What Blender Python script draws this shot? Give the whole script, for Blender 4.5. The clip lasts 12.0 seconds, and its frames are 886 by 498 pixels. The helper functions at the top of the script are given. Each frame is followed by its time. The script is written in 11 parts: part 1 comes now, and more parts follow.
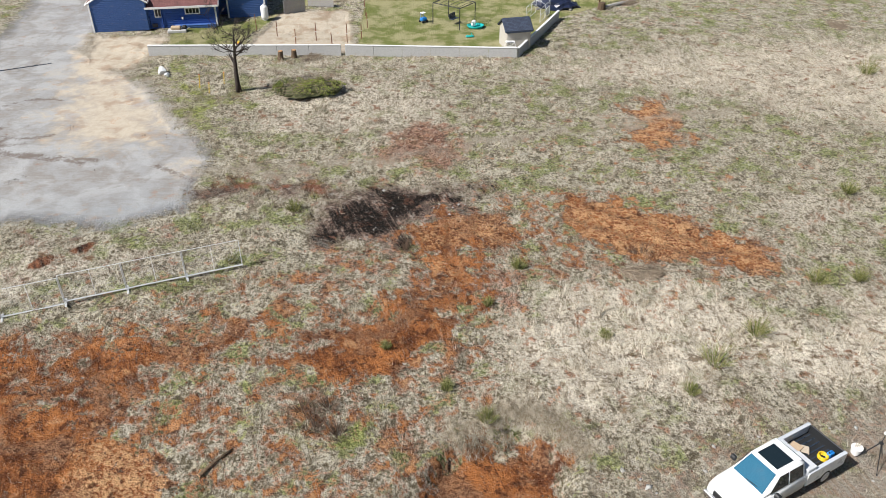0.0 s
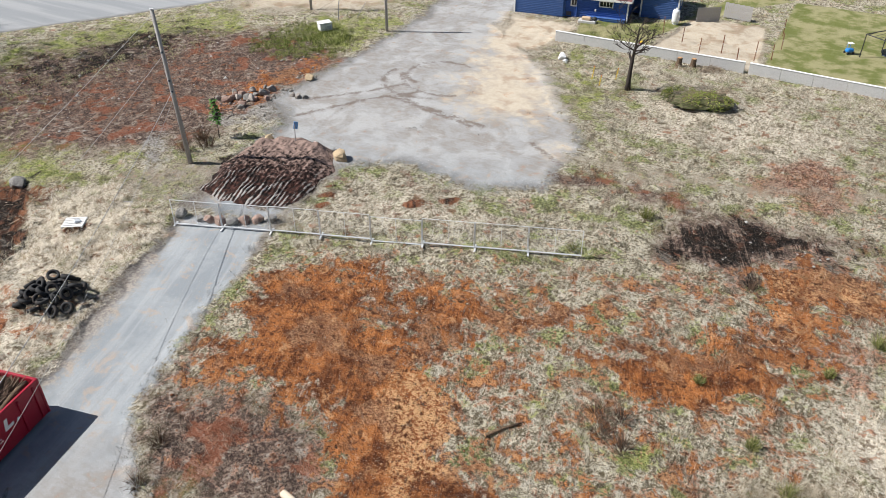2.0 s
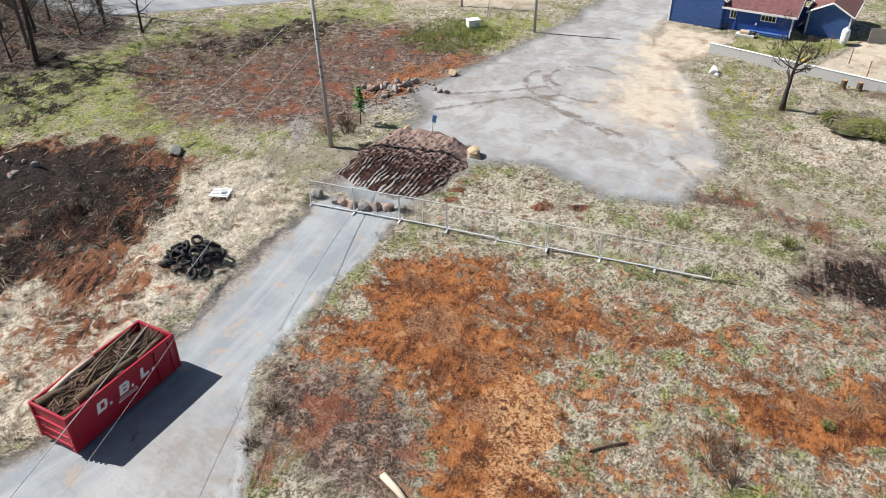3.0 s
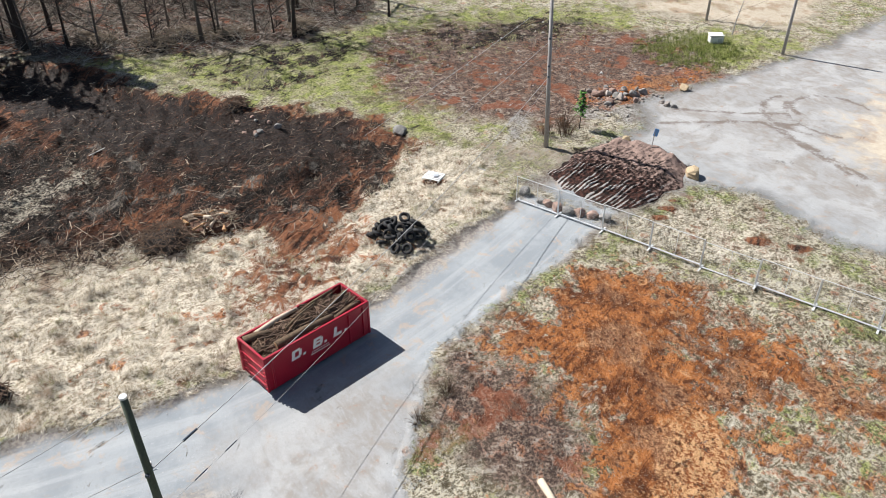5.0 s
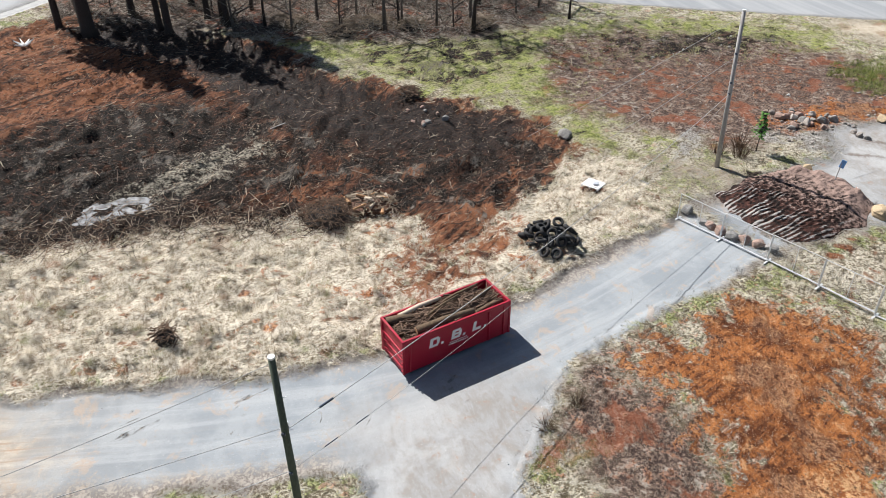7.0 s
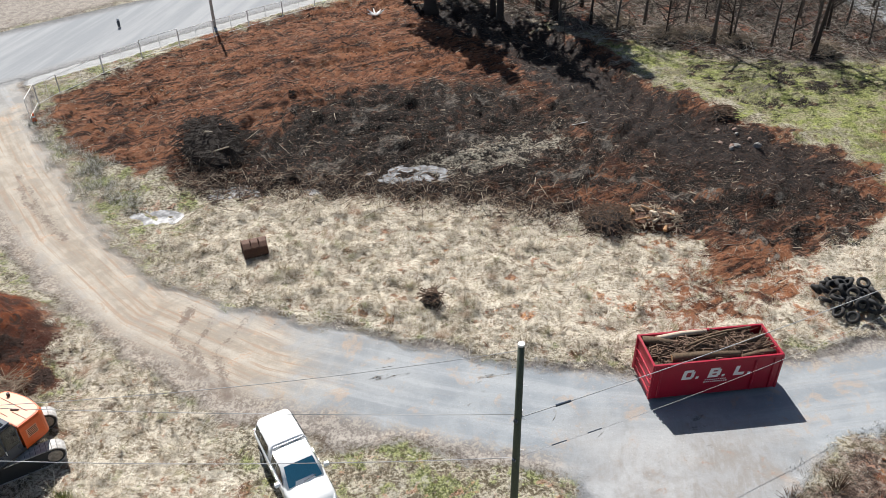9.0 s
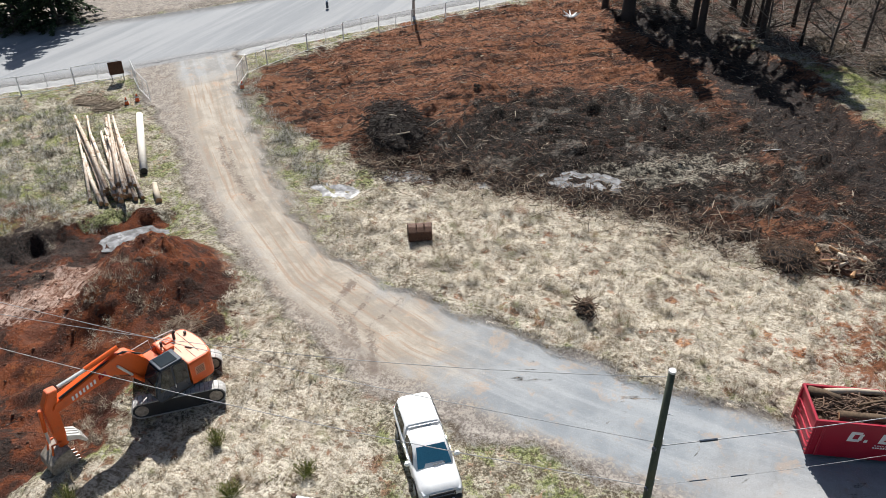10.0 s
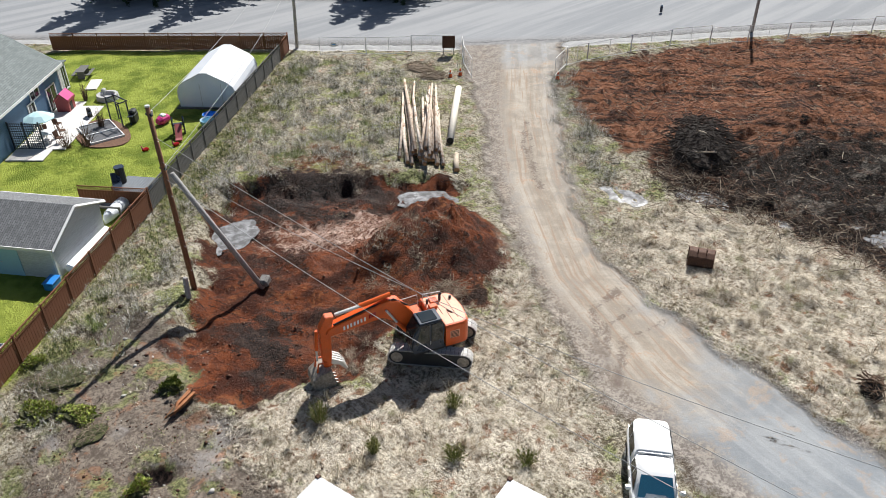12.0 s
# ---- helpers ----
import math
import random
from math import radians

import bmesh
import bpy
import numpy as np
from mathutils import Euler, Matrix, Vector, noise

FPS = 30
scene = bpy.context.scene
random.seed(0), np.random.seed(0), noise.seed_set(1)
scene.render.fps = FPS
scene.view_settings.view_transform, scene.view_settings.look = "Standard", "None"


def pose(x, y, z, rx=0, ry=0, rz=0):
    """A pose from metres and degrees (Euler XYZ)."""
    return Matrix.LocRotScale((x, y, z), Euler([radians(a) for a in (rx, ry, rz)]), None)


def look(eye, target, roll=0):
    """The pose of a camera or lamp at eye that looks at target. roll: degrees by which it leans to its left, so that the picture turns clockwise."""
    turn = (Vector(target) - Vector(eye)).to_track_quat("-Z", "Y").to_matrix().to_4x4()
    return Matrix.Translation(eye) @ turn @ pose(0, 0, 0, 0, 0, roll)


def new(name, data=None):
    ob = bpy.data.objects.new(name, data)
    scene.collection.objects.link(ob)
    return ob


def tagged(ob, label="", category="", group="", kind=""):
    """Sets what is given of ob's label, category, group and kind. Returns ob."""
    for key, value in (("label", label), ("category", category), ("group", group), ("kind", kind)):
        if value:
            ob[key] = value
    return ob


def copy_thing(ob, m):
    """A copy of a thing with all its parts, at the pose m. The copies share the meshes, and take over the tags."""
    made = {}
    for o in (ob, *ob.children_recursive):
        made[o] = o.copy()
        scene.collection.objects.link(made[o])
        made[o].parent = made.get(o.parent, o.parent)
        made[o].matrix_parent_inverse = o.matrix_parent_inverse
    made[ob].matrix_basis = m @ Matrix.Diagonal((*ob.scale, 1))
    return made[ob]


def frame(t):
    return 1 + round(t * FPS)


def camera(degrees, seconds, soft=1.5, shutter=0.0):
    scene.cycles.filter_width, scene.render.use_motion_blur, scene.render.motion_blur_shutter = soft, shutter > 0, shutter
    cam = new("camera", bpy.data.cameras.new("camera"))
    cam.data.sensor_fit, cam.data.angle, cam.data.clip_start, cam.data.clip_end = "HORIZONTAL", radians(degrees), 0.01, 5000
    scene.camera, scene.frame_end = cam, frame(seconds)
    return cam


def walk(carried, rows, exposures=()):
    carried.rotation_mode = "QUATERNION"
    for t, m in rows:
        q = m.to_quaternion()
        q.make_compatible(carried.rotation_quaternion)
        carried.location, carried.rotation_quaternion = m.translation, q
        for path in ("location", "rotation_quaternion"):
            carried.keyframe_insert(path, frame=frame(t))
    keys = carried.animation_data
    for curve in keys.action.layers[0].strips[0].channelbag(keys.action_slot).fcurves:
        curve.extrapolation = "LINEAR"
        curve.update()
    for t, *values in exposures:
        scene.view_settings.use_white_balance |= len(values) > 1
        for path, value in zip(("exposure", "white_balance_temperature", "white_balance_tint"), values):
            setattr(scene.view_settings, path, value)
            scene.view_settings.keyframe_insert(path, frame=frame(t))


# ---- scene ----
EXPOSURES = [(0.0, 0.44), (1.5, 0.5), (3.0, 0.66), (5.5, 0.78), (6.5, 0.78), (9.0, 0.64), (10.5, 0.54), (12.0, 0.48)]
cam = camera(60.38, 12.0, soft=0.5)
walk(cam, [
    (0.0, pose(0, 0, 26, 55.91, -0.27, -0.00)),
    (0.5, pose(0, 0, 26, 55.76, 0.03, 8.70)),
    (1.0, pose(0, 0, 26, 55.77, 0.19, 17.22)),
    (1.5, pose(0, 0, 26, 55.85, 0.04, 23.82)),
    (2.0, pose(0, 0, 26, 55.86, 0.06, 30.10)),
    (2.5, pose(0, 0, 26, 55.85, 0.06, 36.25)),
    (3.0, pose(0, 0, 26, 55.87, 0.07, 41.28)),
    (5.0, pose(0, 0, 26, 55.95, 0.18, 58.97)),
    (5.5, pose(0, 0, 26, 55.99, 0.26, 62.52)),
    (6.0, pose(0, 0, 26, 56.01, 0.31, 65.73)),
    (6.5, pose(0, 0, 26, 55.97, 0.31, 68.63)),
    (8.5, pose(0, 0, 26, 56.18, 0.44, 89.51)),
    (9.0, pose(0, 0, 26, 56.19, 0.62, 96.57)),
    (9.5, pose(0, 0, 26, 56.30, 0.36, 103.89)),
    (10.0, pose(0, 0, 26, 56.28, 0.29, 111.25)),
    (10.5, pose(0, 0, 26, 56.28, 0.26, 118.30)),
    (11.0, pose(0, 0, 26, 56.24, 0.17, 124.73)),
    (11.5, pose(0, 0, 26, 56.21, 0.13, 130.77)),
    (12.0, pose(0, 0, 26, 56.19, 0.05, 135.80)),
], EXPOSURES)

# ---- world and sun ----
SUN_ELEV = 46.0
SUN_DIR = Vector((-0.89 * math.cos(radians(SUN_ELEV)), -0.456 * math.cos(radians(SUN_ELEV)), math.sin(radians(SUN_ELEV))))
world = bpy.data.worlds.new("world")
scene.world = world
world.use_nodes = True
wt = world.node_tree
sky = wt.nodes.new("ShaderNodeTexSky")
sky.sky_type = "NISHITA"
sky.sun_disc = False
sky.sun_elevation = radians(SUN_ELEV)
sky.sun_rotation = math.atan2(SUN_DIR.x, SUN_DIR.y)
wt.links.new(sky.outputs[0], wt.nodes["Background"].inputs[0])
wt.nodes["Background"].inputs[1].default_value = 0.05
sun = new("sun", bpy.data.lights.new("sun", "SUN"))
sun.data.energy = 5.0
sun.data.angle = radians(0.5)
sun.data.color = (1.0, 0.98, 0.95)
sun.matrix_world = look(SUN_DIR * 100, (0, 0, 0))

# ---- node helpers ----
class Nodes:
    """Short ways to build a procedural material."""

    def __init__(self, name):
        self.m = bpy.data.materials.new(name)
        self.m.use_nodes = True
        self.t = self.m.node_tree
        self.b = self.t.nodes["Principled BSDF"]
        self.co = self.t.nodes.new("ShaderNodeTexCoord").outputs["Object"]

    def put(self, socket, v):
        if isinstance(v, bpy.types.NodeSocket):
            self.t.links.new(v, socket)
        elif isinstance(v, tuple) and len(v) == 3 and socket.type == "RGBA":
            socket.default_value = (*v, 1)
        else:
            socket.default_value = v

    def noise(self, scale, detail=4.0, rough=0.6, vec=None, distort=0.0, stretch=None):
        if stretch:
            vec = self.mapped(stretch, vec)
        n = self.t.nodes.new("ShaderNodeTexNoise")
        self.put(n.inputs["Vector"], vec or self.co)
        n.inputs["Scale"].default_value = scale
        n.inputs["Detail"].default_value = detail
        n.inputs["Roughness"].default_value = rough
        n.inputs["Distortion"].default_value = distort
        return n.outputs[0]

    def mapped(self, scale, vec=None, turn=0.0):
        n = self.t.nodes.new("ShaderNodeMapping")
        self.put(n.inputs["Vector"], vec or self.co)
        n.inputs["Rotation"].default_value = (0, 0, radians(turn))
        n.inputs["Scale"].default_value = scale
        return n.outputs[0]

    def voronoi(self, scale, feature="F1", vec=None, out=0):
        n = self.t.nodes.new("ShaderNodeTexVoronoi")
        n.feature = feature
        self.put(n.inputs["Vector"], vec or self.co)
        n.inputs["Scale"].default_value = scale
        return n.outputs[out]

    def wave(self, scale, distort=2.0, vec=None, axis="X", detail=2.0):
        n = self.t.nodes.new("ShaderNodeTexWave")
        n.bands_direction = axis
        self.put(n.inputs["Vector"], vec or self.co)
        n.inputs["Scale"].default_value = scale
        n.inputs["Distortion"].default_value = distort
        n.inputs["Detail"].default_value = detail
        return n.outputs[1]

    def math(self, op, a, b=0.0, clamp=False):
        n = self.t.nodes.new("ShaderNodeMath")
        n.operation, n.use_clamp = op, clamp
        self.put(n.inputs[0], a)
        self.put(n.inputs[1], b)
        return n.outputs[0]

    def step(self, v, lo, hi, a=0.0, b=1.0):
        n = self.t.nodes.new("ShaderNodeMapRange")
        n.interpolation_type = "SMOOTHSTEP"
        for i, x in enumerate((v, lo, hi, a, b)):
            self.put(n.inputs[i], x)
        return n.outputs[0]

    def mix(self, fac, a, b, how="MIX"):
        n = self.t.nodes.new("ShaderNodeMix")
        n.data_type, n.blend_type = "RGBA", how
        self.put(n.inputs[0], fac)
        self.put(n.inputs[6], a)
        self.put(n.inputs[7], b)
        return n.outputs[2]

    def attr(self, name):
        n = self.t.nodes.new("ShaderNodeAttribute")
        n.attribute_name = name
        return n.outputs

    def split(self, colour):
        n = self.t.nodes.new("ShaderNodeSeparateColor")
        self.put(n.inputs[0], colour)
        return n.outputs

    def random(self, island=False):
        if island:
            return self.t.nodes.new("ShaderNodeNewGeometry").outputs["Random Per Island"]
        return self.t.nodes.new("ShaderNodeObjectInfo").outputs["Random"]

    def bump(self, height, strength=0.3, distance=0.05):
        n = self.t.nodes.new("ShaderNodeBump")
        n.inputs["Strength"].default_value = strength
        n.inputs["Distance"].default_value = distance
        self.put(n.inputs["Height"], height)
        self.put(self.b.inputs["Normal"], n.outputs[0])

    def thin(self, colour, much=0.35):
        """Let light through, as leaves and dry blades do."""
        out = self.t.nodes["Material Output"]
        glow = self.t.nodes.new("ShaderNodeBsdfTranslucent")
        self.put(glow.inputs["Color"], colour)
        mix = self.t.nodes.new("ShaderNodeMixShader")
        mix.inputs[0].default_value = much
        self.t.links.new(self.b.outputs[0], mix.inputs[1])
        self.t.links.new(glow.outputs[0], mix.inputs[2])
        self.t.links.new(mix.outputs[0], out.inputs["Surface"])

    def done(self, colour, rough=0.8, metal=0.0, spec=None):
        self.put(self.b.inputs["Base Color"], colour)
        self.put(self.b.inputs["Roughness"], rough)
        self.put(self.b.inputs["Metallic"], metal)
        if spec is not None:
            self.b.inputs["Specular IOR Level"].default_value = spec
        return self.m


def paint(name, colour, dark=0.75, rough=0.6, metal=0.0, grain=30.0, stain=1.5, bump=0.1, stretch=None, dirt=(0.16, 0.11, 0.07), dirty=0.15, vary=0.0, island=False, spec=None):
    """A surface of one colour with grain, stains and fine relief."""
    n = Nodes(name)
    fine = n.noise(grain, 3.0, stretch=stretch)
    large = n.noise(stain, 5.0)
    c = n.mix(n.step(fine, 0.3, 0.7), tuple(x * dark for x in colour), colour)
    c = n.mix(n.step(large, 0.5, 0.85, 0.0, dirty), c, dirt)
    if vary:
        c = n.mix(n.math("MULTIPLY", n.random(island), vary), c, tuple(x * 0.35 for x in colour))
    if bump:
        n.bump(fine, bump, 0.02)
    return n.done(c, n.step(large, 0.2, 0.8, rough - 0.08, min(1.0, rough + 0.1)), metal, spec)


# ---- ground: one sheet with zones ----
def zone_value(px, py, corners, soft=1.0):
    """0 outside, 1 inside a polygon, 0.5 on its outline, ramping over soft metres."""
    inside = np.zeros(px.shape, bool)
    best = np.full(px.shape, 1e9)
    for (ax, ay), (bx, by) in zip(corners, corners[1:] + corners[:1]):
        dx, dy = bx - ax, by - ay
        u = np.clip(((px - ax) * dx + (py - ay) * dy) / (dx * dx + dy * dy + 1e-9), 0, 1)
        best = np.minimum(best, (px - ax - u * dx) ** 2 + (py - ay - u * dy) ** 2)
        cross = (ay > py) != (by > py)
        inside ^= cross & (px < (py - ay) * dx / (dy if dy else 1e-9) + ax)
    d = np.sqrt(best) * np.where(inside, 1, -1)
    return np.clip(0.5 + d / (2 * soft), 0, 1)


def track_value(px, py, points, half, soft=0.4):
    """1 along a line of points, falling to 0 at half metres from it."""
    best = np.full(px.shape, 1e9)
    for (ax, ay), (bx, by) in zip(points, points[1:]):
        dx, dy = bx - ax, by - ay
        u = np.clip(((px - ax) * dx + (py - ay) * dy) / (dx * dx + dy * dy + 1e-9), 0, 1)
        best = np.minimum(best, (px - ax - u * dx) ** 2 + (py - ay - u * dy) ** 2)
    return np.clip(0.5 + (half - np.sqrt(best)) / (2 * soft), 0, 1)


def blob(px, py, x, y, rx, ry, turn=0.0):
    c, s = math.cos(radians(turn)), math.sin(radians(turn))
    u, v = (px - x) * c + (py - y) * s, -(px - x) * s + (py - y) * c
    return np.exp(-((u / rx) ** 2 + (v / ry) ** 2))


def rough_field(px, py, size, seed):
    """Smooth random relief, about -1 to 1, with waves of about that size in metres."""
    r = np.random.RandomState(seed)
    out = np.zeros(px.shape)
    for _ in range(14):
        a, k, ph = r.uniform(0, math.tau), math.tau / size * r.uniform(0.5, 1.6), r.uniform(0, math.tau)
        out += np.sin((px * math.cos(a) + py * math.sin(a)) * k + ph + 1.3 * np.sin((px * math.sin(a) - py * math.cos(a)) * k * 0.6 + ph * 2))
    return out / 4.5


LANE = [(-36, 28.3), (-33, 18.8), (-30.7, 13.6), (-28.7, 5.6), (-28.9, -0.9), (-30.5, -8.3), (-31.6, -14.5), (-33.6, -20.8), (-38.8, -27), (-45.1, -32.8),
        (-54, -40.6), (-60, -44.5), (-64, -47.5), (-55.4, -54.4), (-50, -48.6), (-42.8, -39.4), (-35.9, -32.3), (-31.2, -25.9), (-27.1, -19.5), (-23.5, -13.5), (-22.6, -7.5), (-22.9, -4.6),
        (-21.8, 2.8), (-14, 3.5), (-12, 9), (-18, 9.3), (-22.4, 12), (-24.6, 14.2), (-26.5, 18.2), (-29.5, 30)]
YARD = [(-37, 29), (-40, 43.2), (-43.7, 45.8), (-43.7, 55.3), (-43.8, 63), (-44.5, 71), (-47, 85), (-52, 110), (-40, 110), (-36.8, 82), (-35.4, 73.7), (-30, 67.5),
        (-25.6, 63.7), (-20.9, 56.2), (-16.7, 50.2), (-17.2, 42.8), (-20.8, 40.5), (-27.7, 41.3), (-31, 38.5), (-30, 30)]
TAN_YARD = [(-35, 75.5), (-29.4, 67), (-22.1, 57.2), (-22.2, 53), (-28, 52), (-31, 58), (-33.5, 66)]
TAN_HOUSE = [(-36.5, 77.6), (-28, 77.6), (-28.5, 68), (-33.5, 66)]
LANE_WIDE = [(-26, 12.5), (-22.4, 12), (-18, 9.3), (-12, 9), (-14, 3.5), (-21.8, 2.8), (-24.5, 3), (-26, 8)]
DUST = [(-58, -43), (-53, -40), (-46.5, -33.5), (-40, -27), (-35, -21), (-32, -15), (-29.6, -10), (-26.5, -9), (-23.6, -12.5), (-25.8, -18.6), (-32, -27), (-37.5, -34), (-44, -40.5), (-52, -48)]
VERGE_TAN = [(-68, 64.8), (-61.6, 78.1), (-56.3, 87.8), (-50.7, 80.3), (-49.2, 72), (-53.5, 68), (-62.9, 62.5)]
VERGE_GREEN = [(-52.8, 55.8), (-54.8, 64.7), (-48.9, 70.3), (-45.2, 70.6), (-44.6, 60.4), (-43.8, 53.5)]
PATH_NORTH = [(-18.3, 48.5), (-11.4, 48.6), (-3.4, 50.4), (7.5, 54.3), (24.7, 59.9)]
DEBRIS = [(-60, -42), (-74.5, -35.5), (-92, -22), (-96, -12), (-88.1, -4.9), (-77, 7.5), (-69, 9.8), (-61.3, 17), (-54.3, 23.6), (-46.6, 26), (-43.5, 22), (-40, 17), (-36.8, 13.5), (-37, 11),
          (-41.2, 11.2), (-42.1, 3.7), (-43.7, -3.7), (-44, -12), (-43.6, -20), (-46.5, -27), (-49, -34), (-54, -40)]
BLACK = [(-62, -14), (-66, 0), (-76, 6), (-70, 9.5), (-61, 16.5), (-52, 20.5), (-47, 17), (-43.5, 12), (-43, 4), (-45, -4), (-45.2, -13), (-46, -22), (-50, -25), (-54, -20)]
STRAW = [(-35.6, 26.6), (-33.4, 18.8), (-31.2, 13.6), (-29.2, 5.6), (-29.4, -0.9), (-31, -8.3), (-32.1, -14.5), (-35, -21.5), (-40.5, -22), (-44.5, -17), (-44.2, -4), (-42.6, 3.7), (-41.4, 10), (-37, 12),
         (-39.5, 16.5), (-43, 22), (-46, 25.8), (-43, 29)]
STRAW_PIT = [(-29.4, -25), (-26.8, -20), (-22.6, -13), (-19, -11), (-14.5, -13.5), (-10, -19), (-9.8, -24.5), (-14.4, -23.2), (-17.3, -20.6), (-21.5, -20.5), (-25.5, -21.8), (-28.3, -24.6)]
STRAW_NORTH = [(2, 27), (4, 31.5), (8, 35.4), (14, 36), (19.7, 31), (27, 37), (30, 30), (22, 26), (14.5, 27), (11, 24.6), (4.5, 25)]
STRAW_LANE = [(-30.2, 31.6), (-29.8, 37), (-26, 40.2), (-19, 39.5), (-14, 38), (-20, 33.6), (-26, 31)]
DUG_SPOTS = [(-29.4, 34.9, 0.7, 0.4), (-28.9, 33.7, 0.6, 0.4), (-29.9, 36, 0.5, 0.3), (-40.2, 23.2, 1.0, 0.5), (-23.6, 36.6, 0.8, 0.6), (-21.8, 38.4, 0.9, 0.5)]
POLE_DIRT = [(-44.4, 29.6), (-42.2, 34.6), (-38.6, 36.2), (-36.8, 31.2), (-38, 28.6), (-41.6, 28)]
STRAW_EAST = [(20, 48), (33, 50), (26, 36), (21, 35.6), (19.5, 39.6)]
STRAW_FAR = [(-24, 71), (8, 71), (26, 78), (60, 80), (70, 40), (45, 48), (20, 62), (6, 66), (-8, 68), (-16, 64)]
ORANGE_FIELD = [(-27.7, 28.3), (-26.2, 20.6), (-25.8, 15.5), (-21, 14.8), (-15.6, 15.8), (-9.7, 17.4), (-9.2, 21.2), (-12.5, 22.8), (-12, 27), (-8.2, 30.4), (-12.4, 33.6), (-17, 32.4), (-23, 30.2)]
FIELD_CORE = [(-27.2, 24.7), (-26, 27.3), (-22, 29.6), (-19.6, 27.8), (-20.2, 26), (-17.7, 25), (-13.8, 24.7), (-12.2, 23.4), (-11.6, 20.8), (-9.9, 19.3), (-8.2, 18.5), (-11, 13.5), (-14.6, 14.8), (-16, 18.3), (-17.8, 20.2), (-19.6, 18.7), (-21.5, 18), (-23.4, 17.3), (-25.1, 18.2), (-25.3, 21.7)]
FIELD_ARM = [(-19.3, 29.2), (-17.5, 30.2), (-14.5, 29.8), (-9.1, 33), (-8, 31.6), (-10.9, 28.2), (-13.8, 27.4), (-16.7, 25.9)]
FIELD_CRUMBS = [(-15.9, 21.7), (-13.7, 23.9), (-12, 21.4), (-10.5, 18.5), (-12, 16), (-14.2, 20.1)]
MIDDLE_CORE = [(-2.4, 41.4), (0.7, 42.9), (4.9, 42.5), (4.4, 39.6), (2, 38.3), (1.6, 35), (0.5, 32.2), (-1.4, 32.2), (-1.2, 35), (-0.4, 36.7), (-1.9, 38.5)]
MIDDLE_RUTS = [(-7, 29), (-2.5, 33.2), (0, 34.7), (0.6, 32.5), (0.8, 30), (-1.2, 27.4), (-3.8, 26.2), (-6.6, 26.8)]
EAST_CORE = [(8.8, 45.1), (11.5, 44.7), (15.4, 42.4), (18.4, 40), (19.9, 36.8), (18.3, 35.6), (15.3, 37.5), (10.9, 37.4), (9, 39.2), (8, 41.8)]
LEAF_LITTER = [(-9, 36.6), (-6.4, 40), (-2.5, 38), (0.5, 36), (3, 37), (8, 38), (14, 37), (19, 34.5), (14, 34.6), (8, 35), (3.5, 31), (-1, 33), (-5, 34.5), (-8, 34)]
YARD_MUD = [(-17.5, 43.1), (-17.1, 47.2), (-13.8, 49.4), (-10.2, 48.4), (-12.8, 44.9)]
FIELD_GREEN = [(-14.4, 26.4), (-11.3, 27.2), (-6, 25.6), (-1.5, 25), (-3, 21.5), (-8, 21), (-11.3, 23.5)]
TREE_GREEN = [(-28, 69.5), (-23.9, 68.5), (-17.6, 62.5), (-16, 58), (-19, 55), (-22.2, 56.5)]
LANE_GREEN = [(-29.6, 31.2), (-24, 36), (-12, 41), (-6, 39), (-13, 35), (-22, 33)]
ORANGE_MIDDLE = [(-2.4, 42), (4.6, 42.7), (5.2, 40), (2.2, 37), (2, 31), (-1, 26.8), (-7, 27.6), (-7.5, 31), (-1.8, 33), (-1.2, 36)]
ORANGE_EAST = [(8, 46), (10.8, 45.4), (17.3, 41.6), (20.4, 36.8), (18.5, 34.6), (14.3, 37.2), (7.2, 38)]
ORANGE_FAR = [(15.2, 60.5), (19.8, 61.3), (18.8, 52.6), (14.3, 51.6)]
ORANGE_BANK = [(0.6, 22.9), (3.1, 24.2), (5.4, 23), (5.2, 20.8), (3, 18), (-3, 18)]
ORANGE_WEST = [(-60.5, -39), (-64.5, -35.4), (-58.5, -30.5), (-50, -28.5), (-54, -34)]
ORANGE_UPPER = [(-47.4, 41), (-48, 50), (-46.5, 56), (-43.6, 57), (-43.6, 47), (-45.6, 41.6)]
BLACK_NORTH = [(-8, 42.4), (-6.4, 45.6), (2.9, 45.8), (2.4, 43), (-1, 42.2), (-3.1, 38.5), (-8, 40)]
RED_UPPER = [(-70, 33), (-70.5, 42), (-64.6, 53), (-57, 59), (-51, 60), (-43.6, 57), (-44, 46), (-43, 37), (-48.8, 31), (-56, 27.6)]
RED_THATCH = [(-4.8, 54.5), (-1, 57.2), (2.4, 52.5), (1, 49), (-4, 49)]
TOPSOIL = [(-37.0, 31.2), (-38.2, 34.5), (-38.7, 38.6), (-36.2, 40.4), (-33.2, 40.2), (-31.4, 37.6), (-30.8, 34), (-31.2, 32.4), (-33.4, 31.2)]
GREEN_UPPER = [(-79, 8), (-74, 20), (-75, 34), (-74, 47), (-64, 66), (-57, 56), (-60, 45), (-60, 35), (-54, 30), (-49, 31), (-44.5, 29.5), (-46.5, 26.2), (-54.3, 24), (-61, 18.5), (-69, 10.5)]
GREEN_WEST = [(-40, -63), (-45.2, -52), (-42, -45), (-32, -38), (-25.3, -39.4), (-22.1, -43), (-14.1, -41.4), (-9, -38)]
LAWN_NORTH = [(-8.6, 72.5), (-9.5, 98), (30, 98), (12.5, 83.5), (7.3, 72.5)]
